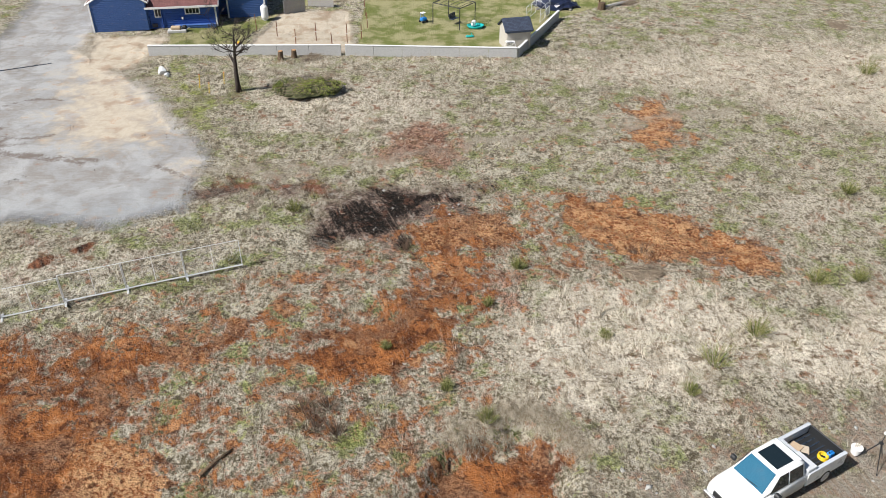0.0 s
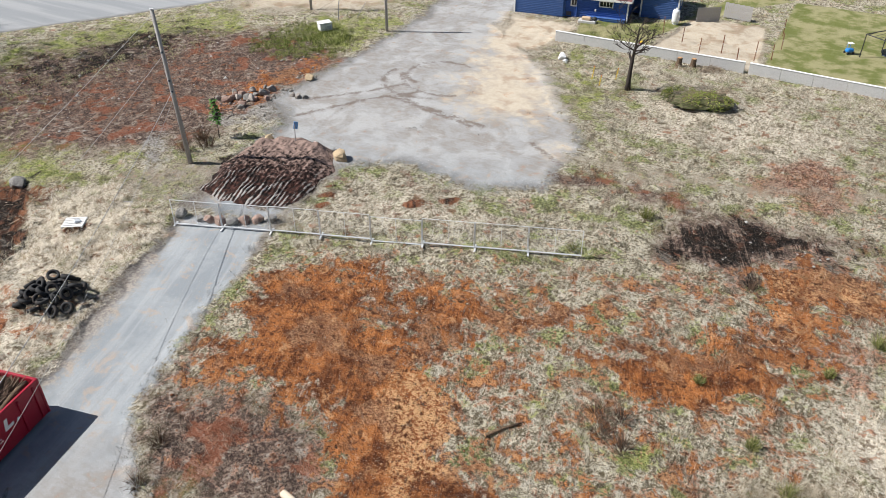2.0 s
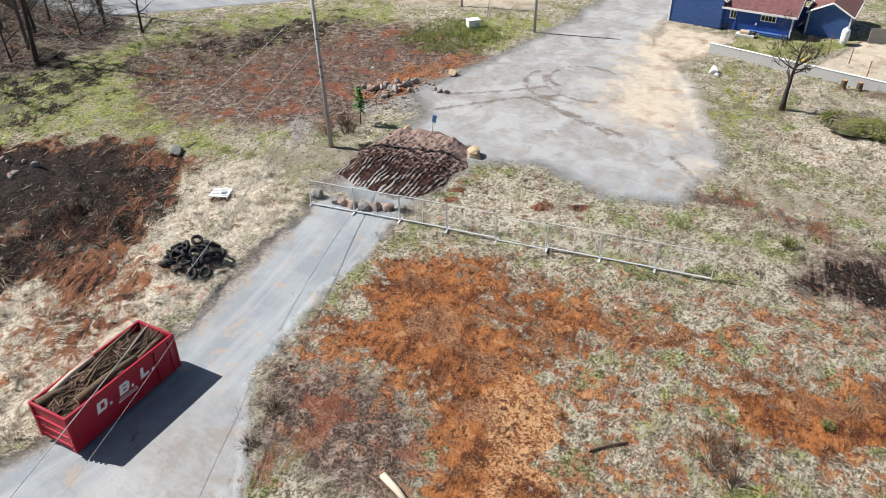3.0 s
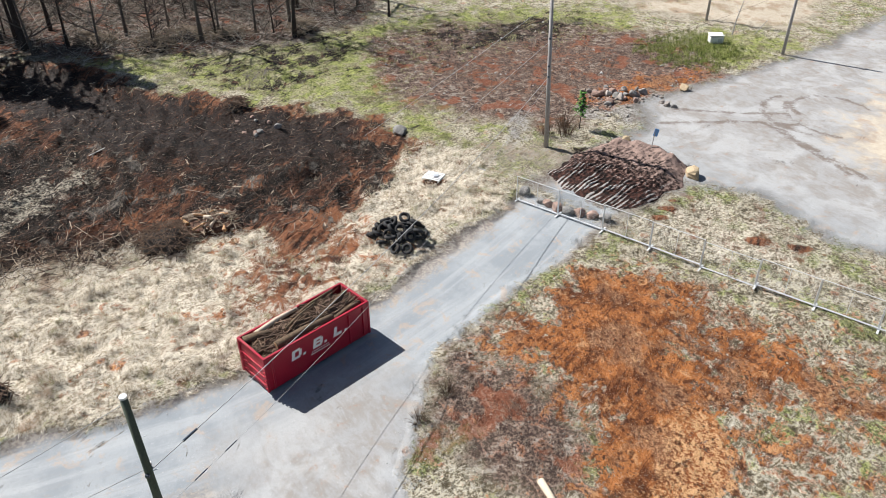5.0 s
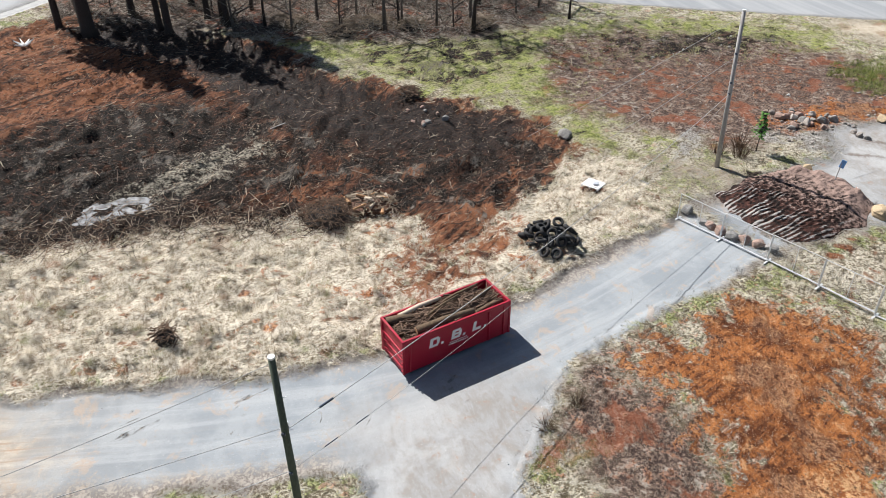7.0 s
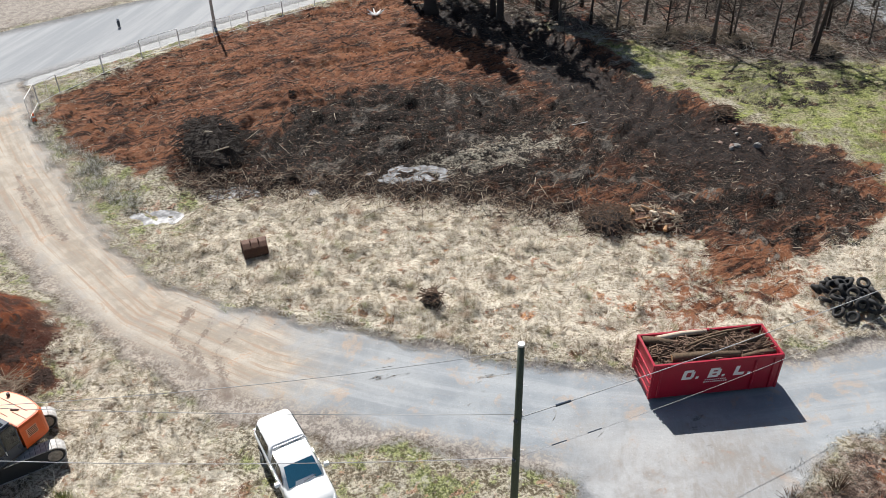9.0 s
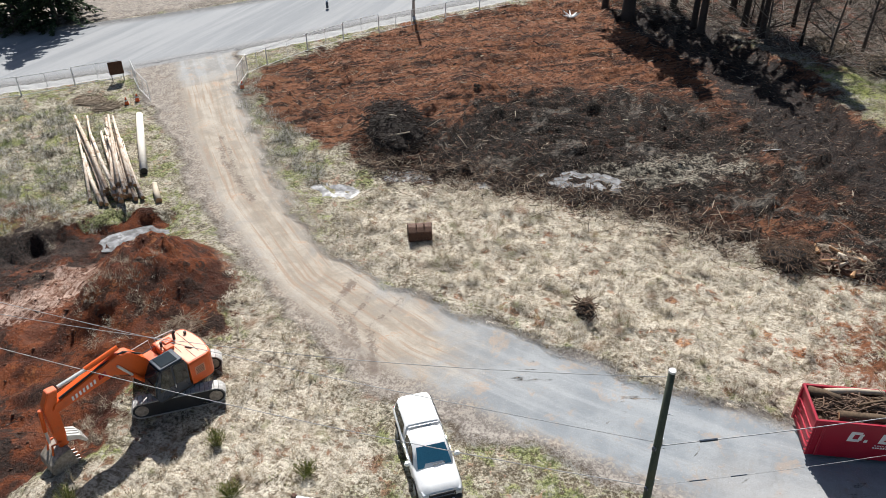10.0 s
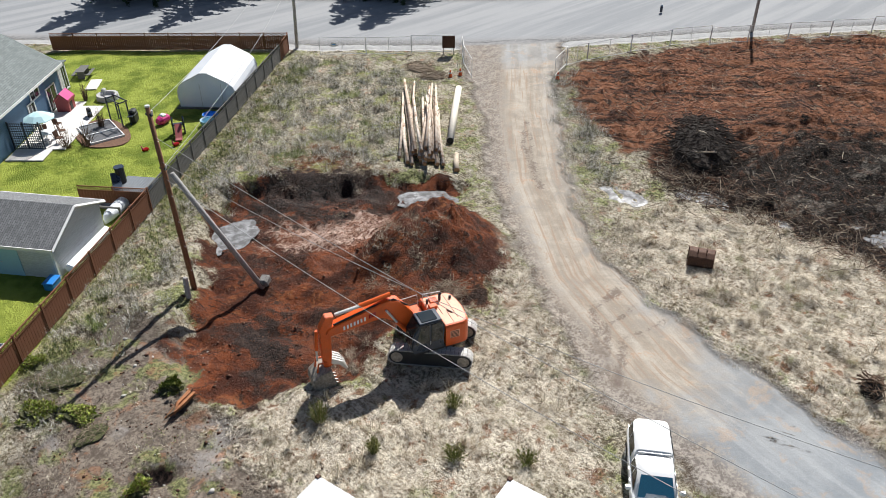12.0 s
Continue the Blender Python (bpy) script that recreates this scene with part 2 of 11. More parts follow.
LAWN_HOUSE = [(-27, 73), (-28.6, 79), (-19, 84), (-16, 98), (-9.5, 98), (-18, 85), (-20, 77), (-19, 72.5)]
GARDEN = [(-19.9, 72.8), (-18.4, 86), (-10.3, 87), (-8.3, 72.8)]
LAWN_WEST = [(-3.5, -33.5), (-15.1, -43.8), (-40.6, -64.2), (-26, -79.5), (0, -90), (20, -60)]
PIT = [(-18.5, -40.9), (-12.8, -33.5), (-11.3, -24.7), (-14.4, -23.7), (-20, -23.8), (-24.9, -22.4), (-27.9, -24.8), (-30.8, -30.9), (-28, -36.9), (-24.8, -38.4), (-21.6, -41.6)]
DUG_TONGUE = [(-14.0, -23.9), (-15.4, -23.4), (-17.0, -22.9), (-18.0, -22.4), (-19.4, -24.0), (-18.6, -25.4), (-16.2, -25.6)]
BROWN_EAST = [(-64, 9), (-58, 17), (-49, 25.5), (-42.4, 22.5), (-39.4, 16), (-42.4, 8), (-46, 5), (-52, 8)]
DIRT_SOUTH = [(-10, -37), (-13, -31), (-10.4, -25.5), (-11.2, -19.5), (-4, -17), (-1, -26), (-4, -33)]
TRUCK_DIRT = [(4.6, 17), (6, 20.6), (11, 23.4), (21.6, 26.4), (32, 30), (30, 17)]
ROAD_NEAR = [(-14, -96), (-33, -75.8), (-44.5, -63.2), (-54.5, -53.2), (-62, -47.2), (-77.5, -36.6), (-94, -24.4), (-130, 2)]
ROAD_FAR = [(-150, -12), (-104, -36), (-86, -50), (-70, -62.5), (-58, -74), (-44, -88), (-28, -106)]
FAR_SHOULDER = ROAD_FAR + [(-34, -112), (-50, -96), (-66, -82), (-82, -72), (-100, -60), (-118, -48), (-150, -30)]
ROAD = ROAD_NEAR + ROAD_FAR
WALKWAY = ROAD_NEAR + [(-129, 3.6), (-93, -22.9), (-76.5, -35.1), (-61, -45.7), (-53.5, -51.7), (-43.4, -61.9), (-32, -74.5), (-13, -95)]
ROAD_UPPER = [(-102, 34), (-84, 38), (-74.5, 53.4), (-64.4, 71), (-52, 92), (-56, 104), (-77, 65.5), (-84, 57), (-110, 50)]
PUDDLES = [(-48.2, -7.8, 3.4, 1.5, 97), (-44.4, -20.4, 2.4, 1.1, 100), (-45.0, -14.6, 1.3, 0.6, 90), (-40.7, -24.2, 2.4, 1.2, 100), (-31.4, -33.4, 2.7, 1.5, 130), (-19.4, -39.5, 2.2, 1.3, 30)]
STRAW_MID = [(-16, 52), (-19, 66), (-4, 69), (4, 62), (2, 56), (-6, 52)]
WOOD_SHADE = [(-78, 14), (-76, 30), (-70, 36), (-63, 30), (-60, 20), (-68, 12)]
BLACK_CORE = [(-64, -14), (-67, -2), (-60, 2), (-52, 3), (-45, 2), (-44.6, -4), (-45, -13), (-46, -22), (-50, -25), (-55, -21)]
APRON = [(-55, -42), (-63.6, -47.4), (-64.5, -49), (-56.5, -56), (-54.6, -54), (-50, -47.5)]
STRAW_STRIPS = [[(-36.5, 9), (-35, 4), (-34.6, -1), (-35.4, -5)], [(-33.6, 7.5), (-32.6, 2.5), (-32.4, -2)], [(-38.5, 6), (-38.2, 1), (-38.8, -4), (-38.6, -9)], [(-35.2, -21.5), (-33.4, -18.6), (-32.2, -16.4)]]
STRAW_BARE = [(-39.8, 8.6), (-41.7, 13.8), (-39.9, 17.1), (-36.7, 18.8), (-33.2, 16.5), (-31.8, 11.2), (-31, 8.2), (-33.5, 5.1)]
LOG_MUD = [(-29.8, -47.5), (-33.6, -40), (-32, -36.5), (-26.8, -40), (-23.5, -44.5), (-26, -46)]
PIT_HOLE = [(-19.2, -42.4), (-20.7, -43.3), (-23.2, -43.7), (-25.5, -41.4), (-27.5, -39.2), (-30.2, -38.2), (-32.6, -35.6), (-33.6, -32.6), (-30.6, -31.8), (-27.8, -32.4), (-24, -31), (-22.5, -27), (-20, -24.6), (-16, -23.9), (-12.3, -24.2), (-10.6, -26.4), (-9.8, -29.2), (-11.5, -32), (-14, -34.4), (-16.6, -38.4)]
# Dark soil ledge; the bank's own shade is painted in with it
PIT_LEDGE = [(-19.8, -41.1), (-22.5, -43.3), (-27.6, -43.0), (-30.1, -39.4), (-31.4, -36.7), (-29.1, -34.6), (-26.0, -36.2), (-23.1, -37.4), (-21.6, -39.4)]
FIELD_DARK = [(-20.8, 11.2), (-25.6, 15), (-25.6, 18), (-23, 17.6), (-20.4, 18.7), (-16.5, 18), (-15, 15.6), (-14.6, 13)]
PIT_CLAY = [(-20.4, -39.6), (-24.6, -38.0), (-28.6, -35.2), (-26.2, -32.6), (-24.1, -32.1), (-21.5, -35.5)]
PIT_BLACK = [(-13.4, -31.1), (-16.9, -31.4), (-16.4, -26.4), (-13.6, -25.2), (-12, -28.3)]
PIT_LIP = [(-11.3, -24.7), (-14.4, -23.9), (-20, -24.4), (-24.9, -22.8), (-28.2, -25.6), (-30.6, -30.9), (-29.4, -34.6)]
WET_EDGE = [(-42.6, 6), (-43.6, 2), (-45.2, -4), (-46, -10), (-45.2, -16), (-44.4, -21), (-48, -24.5), (-52, -25)]
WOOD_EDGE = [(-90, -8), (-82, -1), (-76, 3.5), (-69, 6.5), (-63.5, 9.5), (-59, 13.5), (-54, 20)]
DARK_UPPER = [(-70.5, 37), (-68, 58), (-61, 57), (-58.7, 48.3), (-61, 36)]
GREY_FAN = [(-57, 3), (-53, 4), (-50, -2), (-47.5, -6), (-49.5, -8.5), (-53.5, -4.5)]
FAN_GRASS = [(-64.5, 4.6), (-61, 6.4), (-59.8, 4.6), (-62.5, 3)]
RED_SPOT = [(-48.5, 8.5), (-47, 12), (-44, 11), (-42.6, 8), (-45, 7)]
STONY = [[(-47.5, 33.9), (-48, 37.8), (-42, 33.8), (-42.8, 31.3)], [(-45.2, 47.5), (-43.8, 52.5), (-40.5, 47), (-40.1, 40.6), (-44, 40.5)], [(-76.9, 6.6), (-74.1, 11.2), (-67.1, 12.4), (-63.7, 15.1), (-69, 8)]]
WOODS = [(-110, -20), (-92, -16), (-87.5, -4), (-78, 8.5), (-77.5, 12), (-74, 20), (-74.5, 32), (-78, 38), (-100, 44), (-130, 40)]


ORANGE_WIDE = [(-28.5, 29), (-27, 18), (-25, 12.5), (-19, 10.5), (-8, 12), (4, 17), (5, 24), (6, 33), (21, 33), (24, 40), (14, 48), (4, 47), (-8, 39), (-14, 36), (-24, 32)]
THATCH_WIDE = [(-14, 47), (-16, 56), (-4, 60), (8, 57), (20, 62), (26, 52), (22, 40), (4, 47), (-8, 46)]
LANE_MIDDLE = [(-60, -49), (-47.5, -37.8), (-38.5, -29), (-31.5, -20), (-28, -12), (-26.4, -4), (-25.6, 3), (-25.8, 9), (-28.3, 18), (-32.6, 28.5), (-36, 40), (-38.5, 55), (-41, 75), (-46, 110)]
def arc(x, y, r, a0, a1):
    return [(x + r * math.cos(radians(a)), y + r * math.sin(radians(a))) for a in np.linspace(a0, a1, 12)]


YARD_MARKS = [arc(-33.8, 58.0, 3.1, 60, 250), arc(-34.0, 56.2, 4.2, 170, 300), arc(-32.6, 58.0, 4.6, 200, 300), [(-41, 47), (-37.5, 51), (-35.6, 54)], [(-39.5, 44), (-36.2, 50), (-33.5, 53)],
              [(-36, 52.4), (-31.5, 50.8), (-25, 49.8)], [(-35, 51.4), (-30.5, 50.2), (-26, 49.4)], [(-20.5, 49), (-17, 46.6)]]
FIELD_TRACKS = [[(-26, 26), (-21.5, 24), (-18.5, 20.5), (-17.5, 15)], [(-24.5, 27), (-20, 25), (-16.6, 21), (-15.4, 15)], [(-7.5, 38.5), (-4.2, 41), (-2.2, 45)], [(-6.4, 37.5), (-3, 40), (-1, 44.6)], [(-8.5, 30), (-3, 30.8), (2, 34.5)], [(-9, 28.4), (-3, 29), (2.6, 33)],
                [(0.2, 43), (0.4, 38), (1.6, 33)], [(2.0, 43), (2.0, 38.5), (3, 34)], [(9, 44), (13, 41.5), (19, 37.5)], [(8.4, 42), (12, 39.8), (17.5, 36.5)]]
LANE_MARKS = [[(-25.4, -14.5), (-28.2, -16.5), (-31, -16.2)], [(-24.8, -13.4), (-27.8, -15.2), (-30.6, -14.6)], [(-26.2, -15.6), (-28.8, -17.8), (-31.4, -17.9)], [(-45, -36.5), (-41.5, -33.8), (-38, -29.5)], [(-43.5, -34.8), (-40.5, -32.2), (-37.2, -28.4)]]


def lane_frame(px, py):
    """How far across and along the lane's middle line each point lies."""
    best, across, along, run = np.full(px.shape, 1e9), np.zeros(px.shape), np.zeros(px.shape), 0.0
    for (ax, ay), (bx, by) in zip(LANE_MIDDLE, LANE_MIDDLE[1:]):
        dx, dy = bx - ax, by - ay
        ln = math.hypot(dx, dy)
        u = np.clip(((px - ax) * dx + (py - ay) * dy) / ln ** 2, 0, 1)
        d = np.hypot(px - ax - u * dx, py - ay - u * dy)
        closer = d < best
        best = np.where(closer, d, best)
        across = np.where(closer, d * np.sign(dx * (py - ay) - dy * (px - ax)), across)
        along = np.where(closer, run + u * ln, along)
        run += ln
    return across, along


def ground_height(px, py):
    z = 0.09 * rough_field(px, py, 9, 3) + 0.035 * rough_field(px, py, 1.9, 4)
    hard = np.maximum.reduce([zone_value(px, py, LANE, 1.2), zone_value(px, py, YARD, 1.5), zone_value(px, py, ROAD, 0.6), zone_value(px, py, ROAD_UPPER, 0.8)])
    z *= 1 - 0.85 * hard
    z += 0.22 * np.clip(zone_value(px, py, STRAW, 1.6) - 0.25, 0, 1) + 0.12 * zone_value(px, py, STRAW, 3.0) * rough_field(px, py, 3.2, 8)
    deb = zone_value(px, py, DEBRIS, 1.5)
    z += deb * (0.16 * rough_field(px, py, 6, 5) + 0.09 * rough_field(px, py, 1.3, 6) - 0.1)
    bend = 2.5 * rough_field(px, py, 22, 9)
    z += deb * 0.24 * rough_field(px * 0.45 + py * 0.89 + bend, (py * 0.45 - px * 0.89) * 0.2, 1.5, 7)
    z += 0.9 * blob(px, py, -59, -20, 7, 4.5, 35) + 0.7 * blob(px, py, -72, -23, 10, 4, -30)
    z -= 0.25 * blob(px, py, -48.5, -8.5, 4, 1.2, 100) + 0.22 * blob(px, py, -43.8, -19.5, 3, 1.2, 100) + 0.2 * blob(px, py, -40.6, -24.0, 2.2, 1.3, 60)
    z -= 0.7 * track_value(px, py, WOOD_EDGE[1:6], 1.6, 0.9)
    soft_lumps = np.maximum.reduce([zone_value(px, py, STRAW, 1.5), zone_value(px, py, STRAW_PIT, 1.5), 0.7 * zone_value(px, py, STRAW_NORTH, 2.0)])
    z += soft_lumps * 0.09 * rough_field(px, py, 1.5, 21) + (1 - hard) * (0.04 * rough_field(px, py, 1.2, 22) + 0.035 * rough_field(px, py, 0.8, 24))
    for x0, y0, rx, ry, turn in PUDDLES[:4]:
        flat = np.clip(2.2 * blob(px, py, x0, y0, rx, ry, turn) - 0.5, 0, 1)
        z = z * (1 - flat) - 0.22 * flat + 0.05 * flat * rough_field(px, py, 1.3, 23)
    # the dug pit and its heap
    ex, ey = px + 0.35 * rough_field(px, py, 2.2, 26), py + 0.35 * rough_field(px, py, 2.2, 27)
    hole = zone_value(ex, ey, PIT_HOLE, 0.6)
    deep = 0.5 + 0.5 * np.clip((-py - 28) / 12, 0, 1)
    z += hole * (-deep + 0.16 * rough_field(px, py, 4, 12) + 0.05 * rough_field(px, py, 1.2, 13))
    grooves = np.clip(rough_field(px * 0.9 + py * 0.45, (py * 0.9 - px * 0.45) * 0.2, 1.3, 14) - 0.15, 0, 1)
    z -= hole * 0.2 * grooves
    z += 2.7 * blob(px, py, -27.4, -28.4, 2.7, 3.6, -20) * (1 + 0.12 * rough_field(px, py, 1.4, 29)) + 1.6 * blob(px, py, -23.6, -29.0, 2.0, 2.6, 30) + 1.2 * blob(px, py, -21.5, -26.2, 2.5, 1.8, 0)
    for x0, y0, rx, ry, turn, level in ((-31.4, -33.4, 2.8, 1.7, 130, -0.75), (-19.4, -39.5, 2.0, 1.3, 30, -0.95)):
        flat = np.clip(2.4 * blob(px, py, x0, y0, rx, ry, turn) - 0.6, 0, 1)
        z = z * (1 - flat) + (level + 0.015 * rough_field(px, py, 1.0, 28)) * flat
    z -= 0.75 * blob(px, py, -6.2, -24.0, 0.9, 0.42, 140)
    # the cut bank
    z -= 0.9 * zone_value(px + 0.3 * rough_field(px, py, 1.6, 30), py + 0.3 * rough_field(px, py, 1.6, 31), ORANGE_BANK, 0.5)
    z += 0.35 * blob(px, py, 3.6, 26.2, 3.2, 1.2, 15) + 0.6 * blob(px, py, -11, 61.8, 2.6, 1.8)
    ruts = np.maximum(zone_value(px, py, ORANGE_MIDDLE, 1.0), zone_value(px, py, ORANGE_EAST, 1.0))
    z += ruts * (0.07 * np.sin((px * 0.5 + py * 0.86) * 4.0 + 1.6 * rough_field(px, py, 6, 17)) - 0.05)
    z += 0.05 * zone_value(px, py, ORANGE_FIELD, 1.0) * rough_field(px, py, 1.2, 18)
    z += 0.12 * zone_value(px, py, WALKWAY, 0.15) * (1 - zone_value(px, py, APRON, 1.2))
    lawn = np.maximum(zone_value(px, py, LAWN_WEST, 0.5), zone_value(px, py, LAWN_NORTH, 0.5))
    return z * (1 - 0.7 * lawn)


def height_at(x, y):
    return float(ground_height(np.array([float(x)]), np.array([float(y)]))[0])


def zone_sets(px, py):
    """The shares of every kind of ground, and of painted shade, at each point, four to a set."""
    across, along_of = lane_frame(px, py)
    wx = px + 0.8 * rough_field(px, py, 5, 41) + 0.45 * rough_field(px, py, 1.7, 42)
    wy = py + 0.8 * rough_field(px, py, 5, 43) + 0.45 * rough_field(px, py, 1.7, 44)

    def zone(corners, soft=1.0):
        return zone_value(wx, wy, corners, soft)

    def made(corners, soft):
        return zone_value(px * 0.65 + wx * 0.35, py * 0.65 + wy * 0.35, corners, soft)

    def laid(corners, soft):
        return zone_value(px, py, corners, soft)

    heap = np.minimum(1, 1.5 * blob(px, py, -26.6, -28.4, 4.2, 5.2, -20))
    sets = {
        "zones_a": [np.maximum.reduce([0.98 * zone(FIELD_CORE, 2.0), 0.92 * zone(FIELD_ARM, 1.6), 0.95 * zone(MIDDLE_CORE, 1.4), 0.9 * zone(MIDDLE_RUTS, 1.6), 1.0 * zone(EAST_CORE, 1.6), 0.66 * zone(ORANGE_FIELD, 3.0), 0.9 * zone(ORANGE_FAR, 1.8), zone(ORANGE_BANK, 1.2), 0.8 * zone(ORANGE_UPPER, 2.0), 0.43 * zone(ORANGE_WIDE, 4.0), 0.22 * zone(THATCH_WIDE, 5.0), 0.62 * zone(STRAW_BARE, 2.5), 0.38 * np.maximum.reduce([track_value(wx, wy, z, 0.5, 0.9) for z in STRAW_STRIPS]), 0.42 * zone(TRUCK_DIRT, 2.0), 0.08 * zone(RED_UPPER, 9.0), 0.72 * zone(ORANGE_WEST, 3.0)]) * (1 - 0.42 * zone(FIELD_DARK, 2.0)),
                    np.maximum.reduce([zone(STRAW, 2.4), zone(STRAW_PIT, 2.4), zone(STRAW_NORTH, 3.5), 0.55 * zone(STRAW_EAST, 4.0), 0.6 * zone(STRAW_LANE, 2.5), 0.72 * zone(STRAW_FAR, 6.0), 0.6 * zone(STRAW_MID, 4.0)]),
                    np.maximum.reduce([made(LANE, 1.2), made(YARD, 2.6), 0.8 * zone(FAR_SHOULDER, 3.0)]), np.maximum.reduce([zone(TAN_YARD, 4.0), 1.15 * made(TAN_HOUSE, 2.0), 0.85 * laid(GARDEN, 0.7), 0.8 * made(DUST, 2.6), 0.62 * zone(TRUCK_DIRT, 3.0), 0.6 * zone(POLE_DIRT, 2.0), 0.8 * zone(VERGE_TAN, 2.5), 0.62 * track_value(wx, wy, PATH_NORTH, 1.0, 1.2)])],
        "zones_b": [np.maximum.reduce([zone(DEBRIS, 1.6), zone(RED_UPPER, 7.0) * 0.4, 0.55 * zone(STRAW_BARE, 2.5), 0.5 * zone(YARD_MUD, 2.0), np.maximum.reduce([1.1 * blob(px, py, a, b, c, d, 50) for a, b, c, d in DUG_SPOTS]), 0.3 * zone(FIELD_DARK, 2.5), 0.55 * zone(LOG_MUD, 2.5)]),
                    # Dark peat and soil; WOOD_SHADE and BLACK also paint in tree shade
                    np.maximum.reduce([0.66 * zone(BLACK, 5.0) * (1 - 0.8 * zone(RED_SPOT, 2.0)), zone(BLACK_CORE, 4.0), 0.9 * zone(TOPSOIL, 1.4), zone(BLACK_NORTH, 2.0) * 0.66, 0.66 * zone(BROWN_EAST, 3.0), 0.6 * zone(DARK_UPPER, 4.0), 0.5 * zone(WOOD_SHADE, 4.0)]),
                    np.maximum.reduce([laid(LAWN_WEST, 0.5), 0.8 * laid(LAWN_NORTH, 0.9), 0.8 * laid(LAWN_HOUSE, 0.6)]), np.maximum.reduce([laid(ROAD, 3.5), laid(ROAD_UPPER, 1.5)])],
        "zones_c": [laid(WALKWAY, 0.35) * (1 - laid(APRON, 0.8)), np.maximum.reduce([zone(PIT, 1.6), 0.9 * zone(PIT_HOLE, 0.8), zone(DUG_TONGUE, 1.2), heap]), np.maximum.reduce([0.9 * zone(GREEN_UPPER, 5.0), 0.36 * zone(GREEN_WEST, 3.0), 0.5 * zone(FIELD_GREEN, 3.0), 0.55 * zone(TREE_GREEN, 2.5), 0.2 * zone(LANE_GREEN, 3.0), 0.75 * zone(VERGE_GREEN, 2.0)]),
                    np.maximum.reduce([zone(WOODS, 3.0), 1.05 * zone(RED_UPPER, 4.0), 0.9 * zone(PIT_LEDGE, 3.0), zone(BLACK_NORTH, 2.5), 0.85 * zone(FIELD_DARK, 2.5), 0.8 * track_value(wx, wy, [(-18, 44.5), (-12, 46), (-7, 45.5)], 1.2, 1.5)])],
        # Wet soil, plus conifer shade painted as a dark band along WOOD_EDGE
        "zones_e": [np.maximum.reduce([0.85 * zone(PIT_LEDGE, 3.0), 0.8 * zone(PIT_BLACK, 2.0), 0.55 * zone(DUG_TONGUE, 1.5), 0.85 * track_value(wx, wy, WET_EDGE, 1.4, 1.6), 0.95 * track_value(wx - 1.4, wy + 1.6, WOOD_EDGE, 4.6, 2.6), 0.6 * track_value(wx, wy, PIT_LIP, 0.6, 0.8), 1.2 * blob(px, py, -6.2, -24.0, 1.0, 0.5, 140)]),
                    0.85 * zone(PIT_CLAY, 2.5), 0.95 * zone(DIRT_SOUTH, 2.0), np.maximum(np.clip((along_of - 96.0) / 12.0, 0, 1), 0.9 * made(LANE_WIDE, 1.5))],
    }

    fan = np.maximum(0.72 * zone(GREY_FAN, 2.5), zone(FAN_GRASS, 1.2))
    sets["zones_f"] = [np.maximum.reduce([0.55 * zone(LEAF_LITTER, 2.0), 0.85 * zone(RED_THATCH, 1.8), 0.5 * zone(YARD_MUD, 2.5), 0.4 * zone(FIELD_DARK, 2.0)]), np.maximum.reduce([zone(FIELD_CRUMBS, 1.5), 0.62 * zone(EAST_CORE, 1.5), 0.5 * zone(MIDDLE_CORE, 1.5), 0.7 * zone(ORANGE_FAR, 2.0)]), np.maximum.reduce([k * zone(z, 1.5) for z, k in zip(STONY, (0.75, 0.8, 0.5))]), fan]

    def lines(many, half, soft):
        return np.maximum.reduce([track_value(px, py, line, half, soft) for line in many])

    sets["zones_d"] = [across / 40 + 0.5, along_of / 400, np.maximum(lines(YARD_MARKS, 0.26, 0.32), lines(LANE_MARKS, 0.2, 0.4)), lines(FIELD_TRACKS, 0.25, 0.45)]
    return sets


def build_ground():
    xs = np.concatenate([-np.geomspace(2400, 126, 14), np.arange(-120, -62, 0.42), np.arange(-62, 32, 0.29), np.arange(32, 48, 0.45), np.geomspace(50, 2400, 14)])
    ys = np.concatenate([-np.geomspace(2400, 112, 14), np.arange(-106, -46, 0.45), np.arange(-46, 66, 0.29), np.arange(66, 108, 0.42), np.geomspace(110, 2400, 14)])
    gx, gy = np.meshgrid(xs, ys)
    px, py = gx.ravel(), gy.ravel()
    near = (px > -121) & (px < 49) & (py > -107) & (py < 109)
    pz = np.where(near, ground_height(px, py), 0.0)
    nx, ny = len(xs), len(ys)
    me = bpy.data.meshes.new("ground")
    i = (np.arange(ny - 1)[:, None] * nx + np.arange(nx - 1)[None, :]).ravel()
    faces = np.stack([i, i + 1, i + nx + 1, i + nx], 1)
    me.vertices.add(len(px))
    me.vertices.foreach_set("co", np.stack([px, py, pz], 1).astype(np.float32).ravel())
    me.loops.add(faces.size)
    me.loops.foreach_set("vertex_index", faces.ravel().astype(np.int32))
    me.polygons.add(len(faces))
    me.polygons.foreach_set("loop_start", (np.arange(len(faces)) * 4).astype(np.int32))
    me.polygons.foreach_set("use_smooth", np.ones(len(faces), bool))
    me.update(calc_edges=True)

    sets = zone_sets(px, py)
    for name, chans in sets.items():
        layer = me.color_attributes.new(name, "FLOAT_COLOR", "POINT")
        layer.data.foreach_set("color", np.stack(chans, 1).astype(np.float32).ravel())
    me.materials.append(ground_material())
    return tagged(new("ground", me), "uneven field with dry grass, red soil and gravel lanes", "ground", kind="structure")


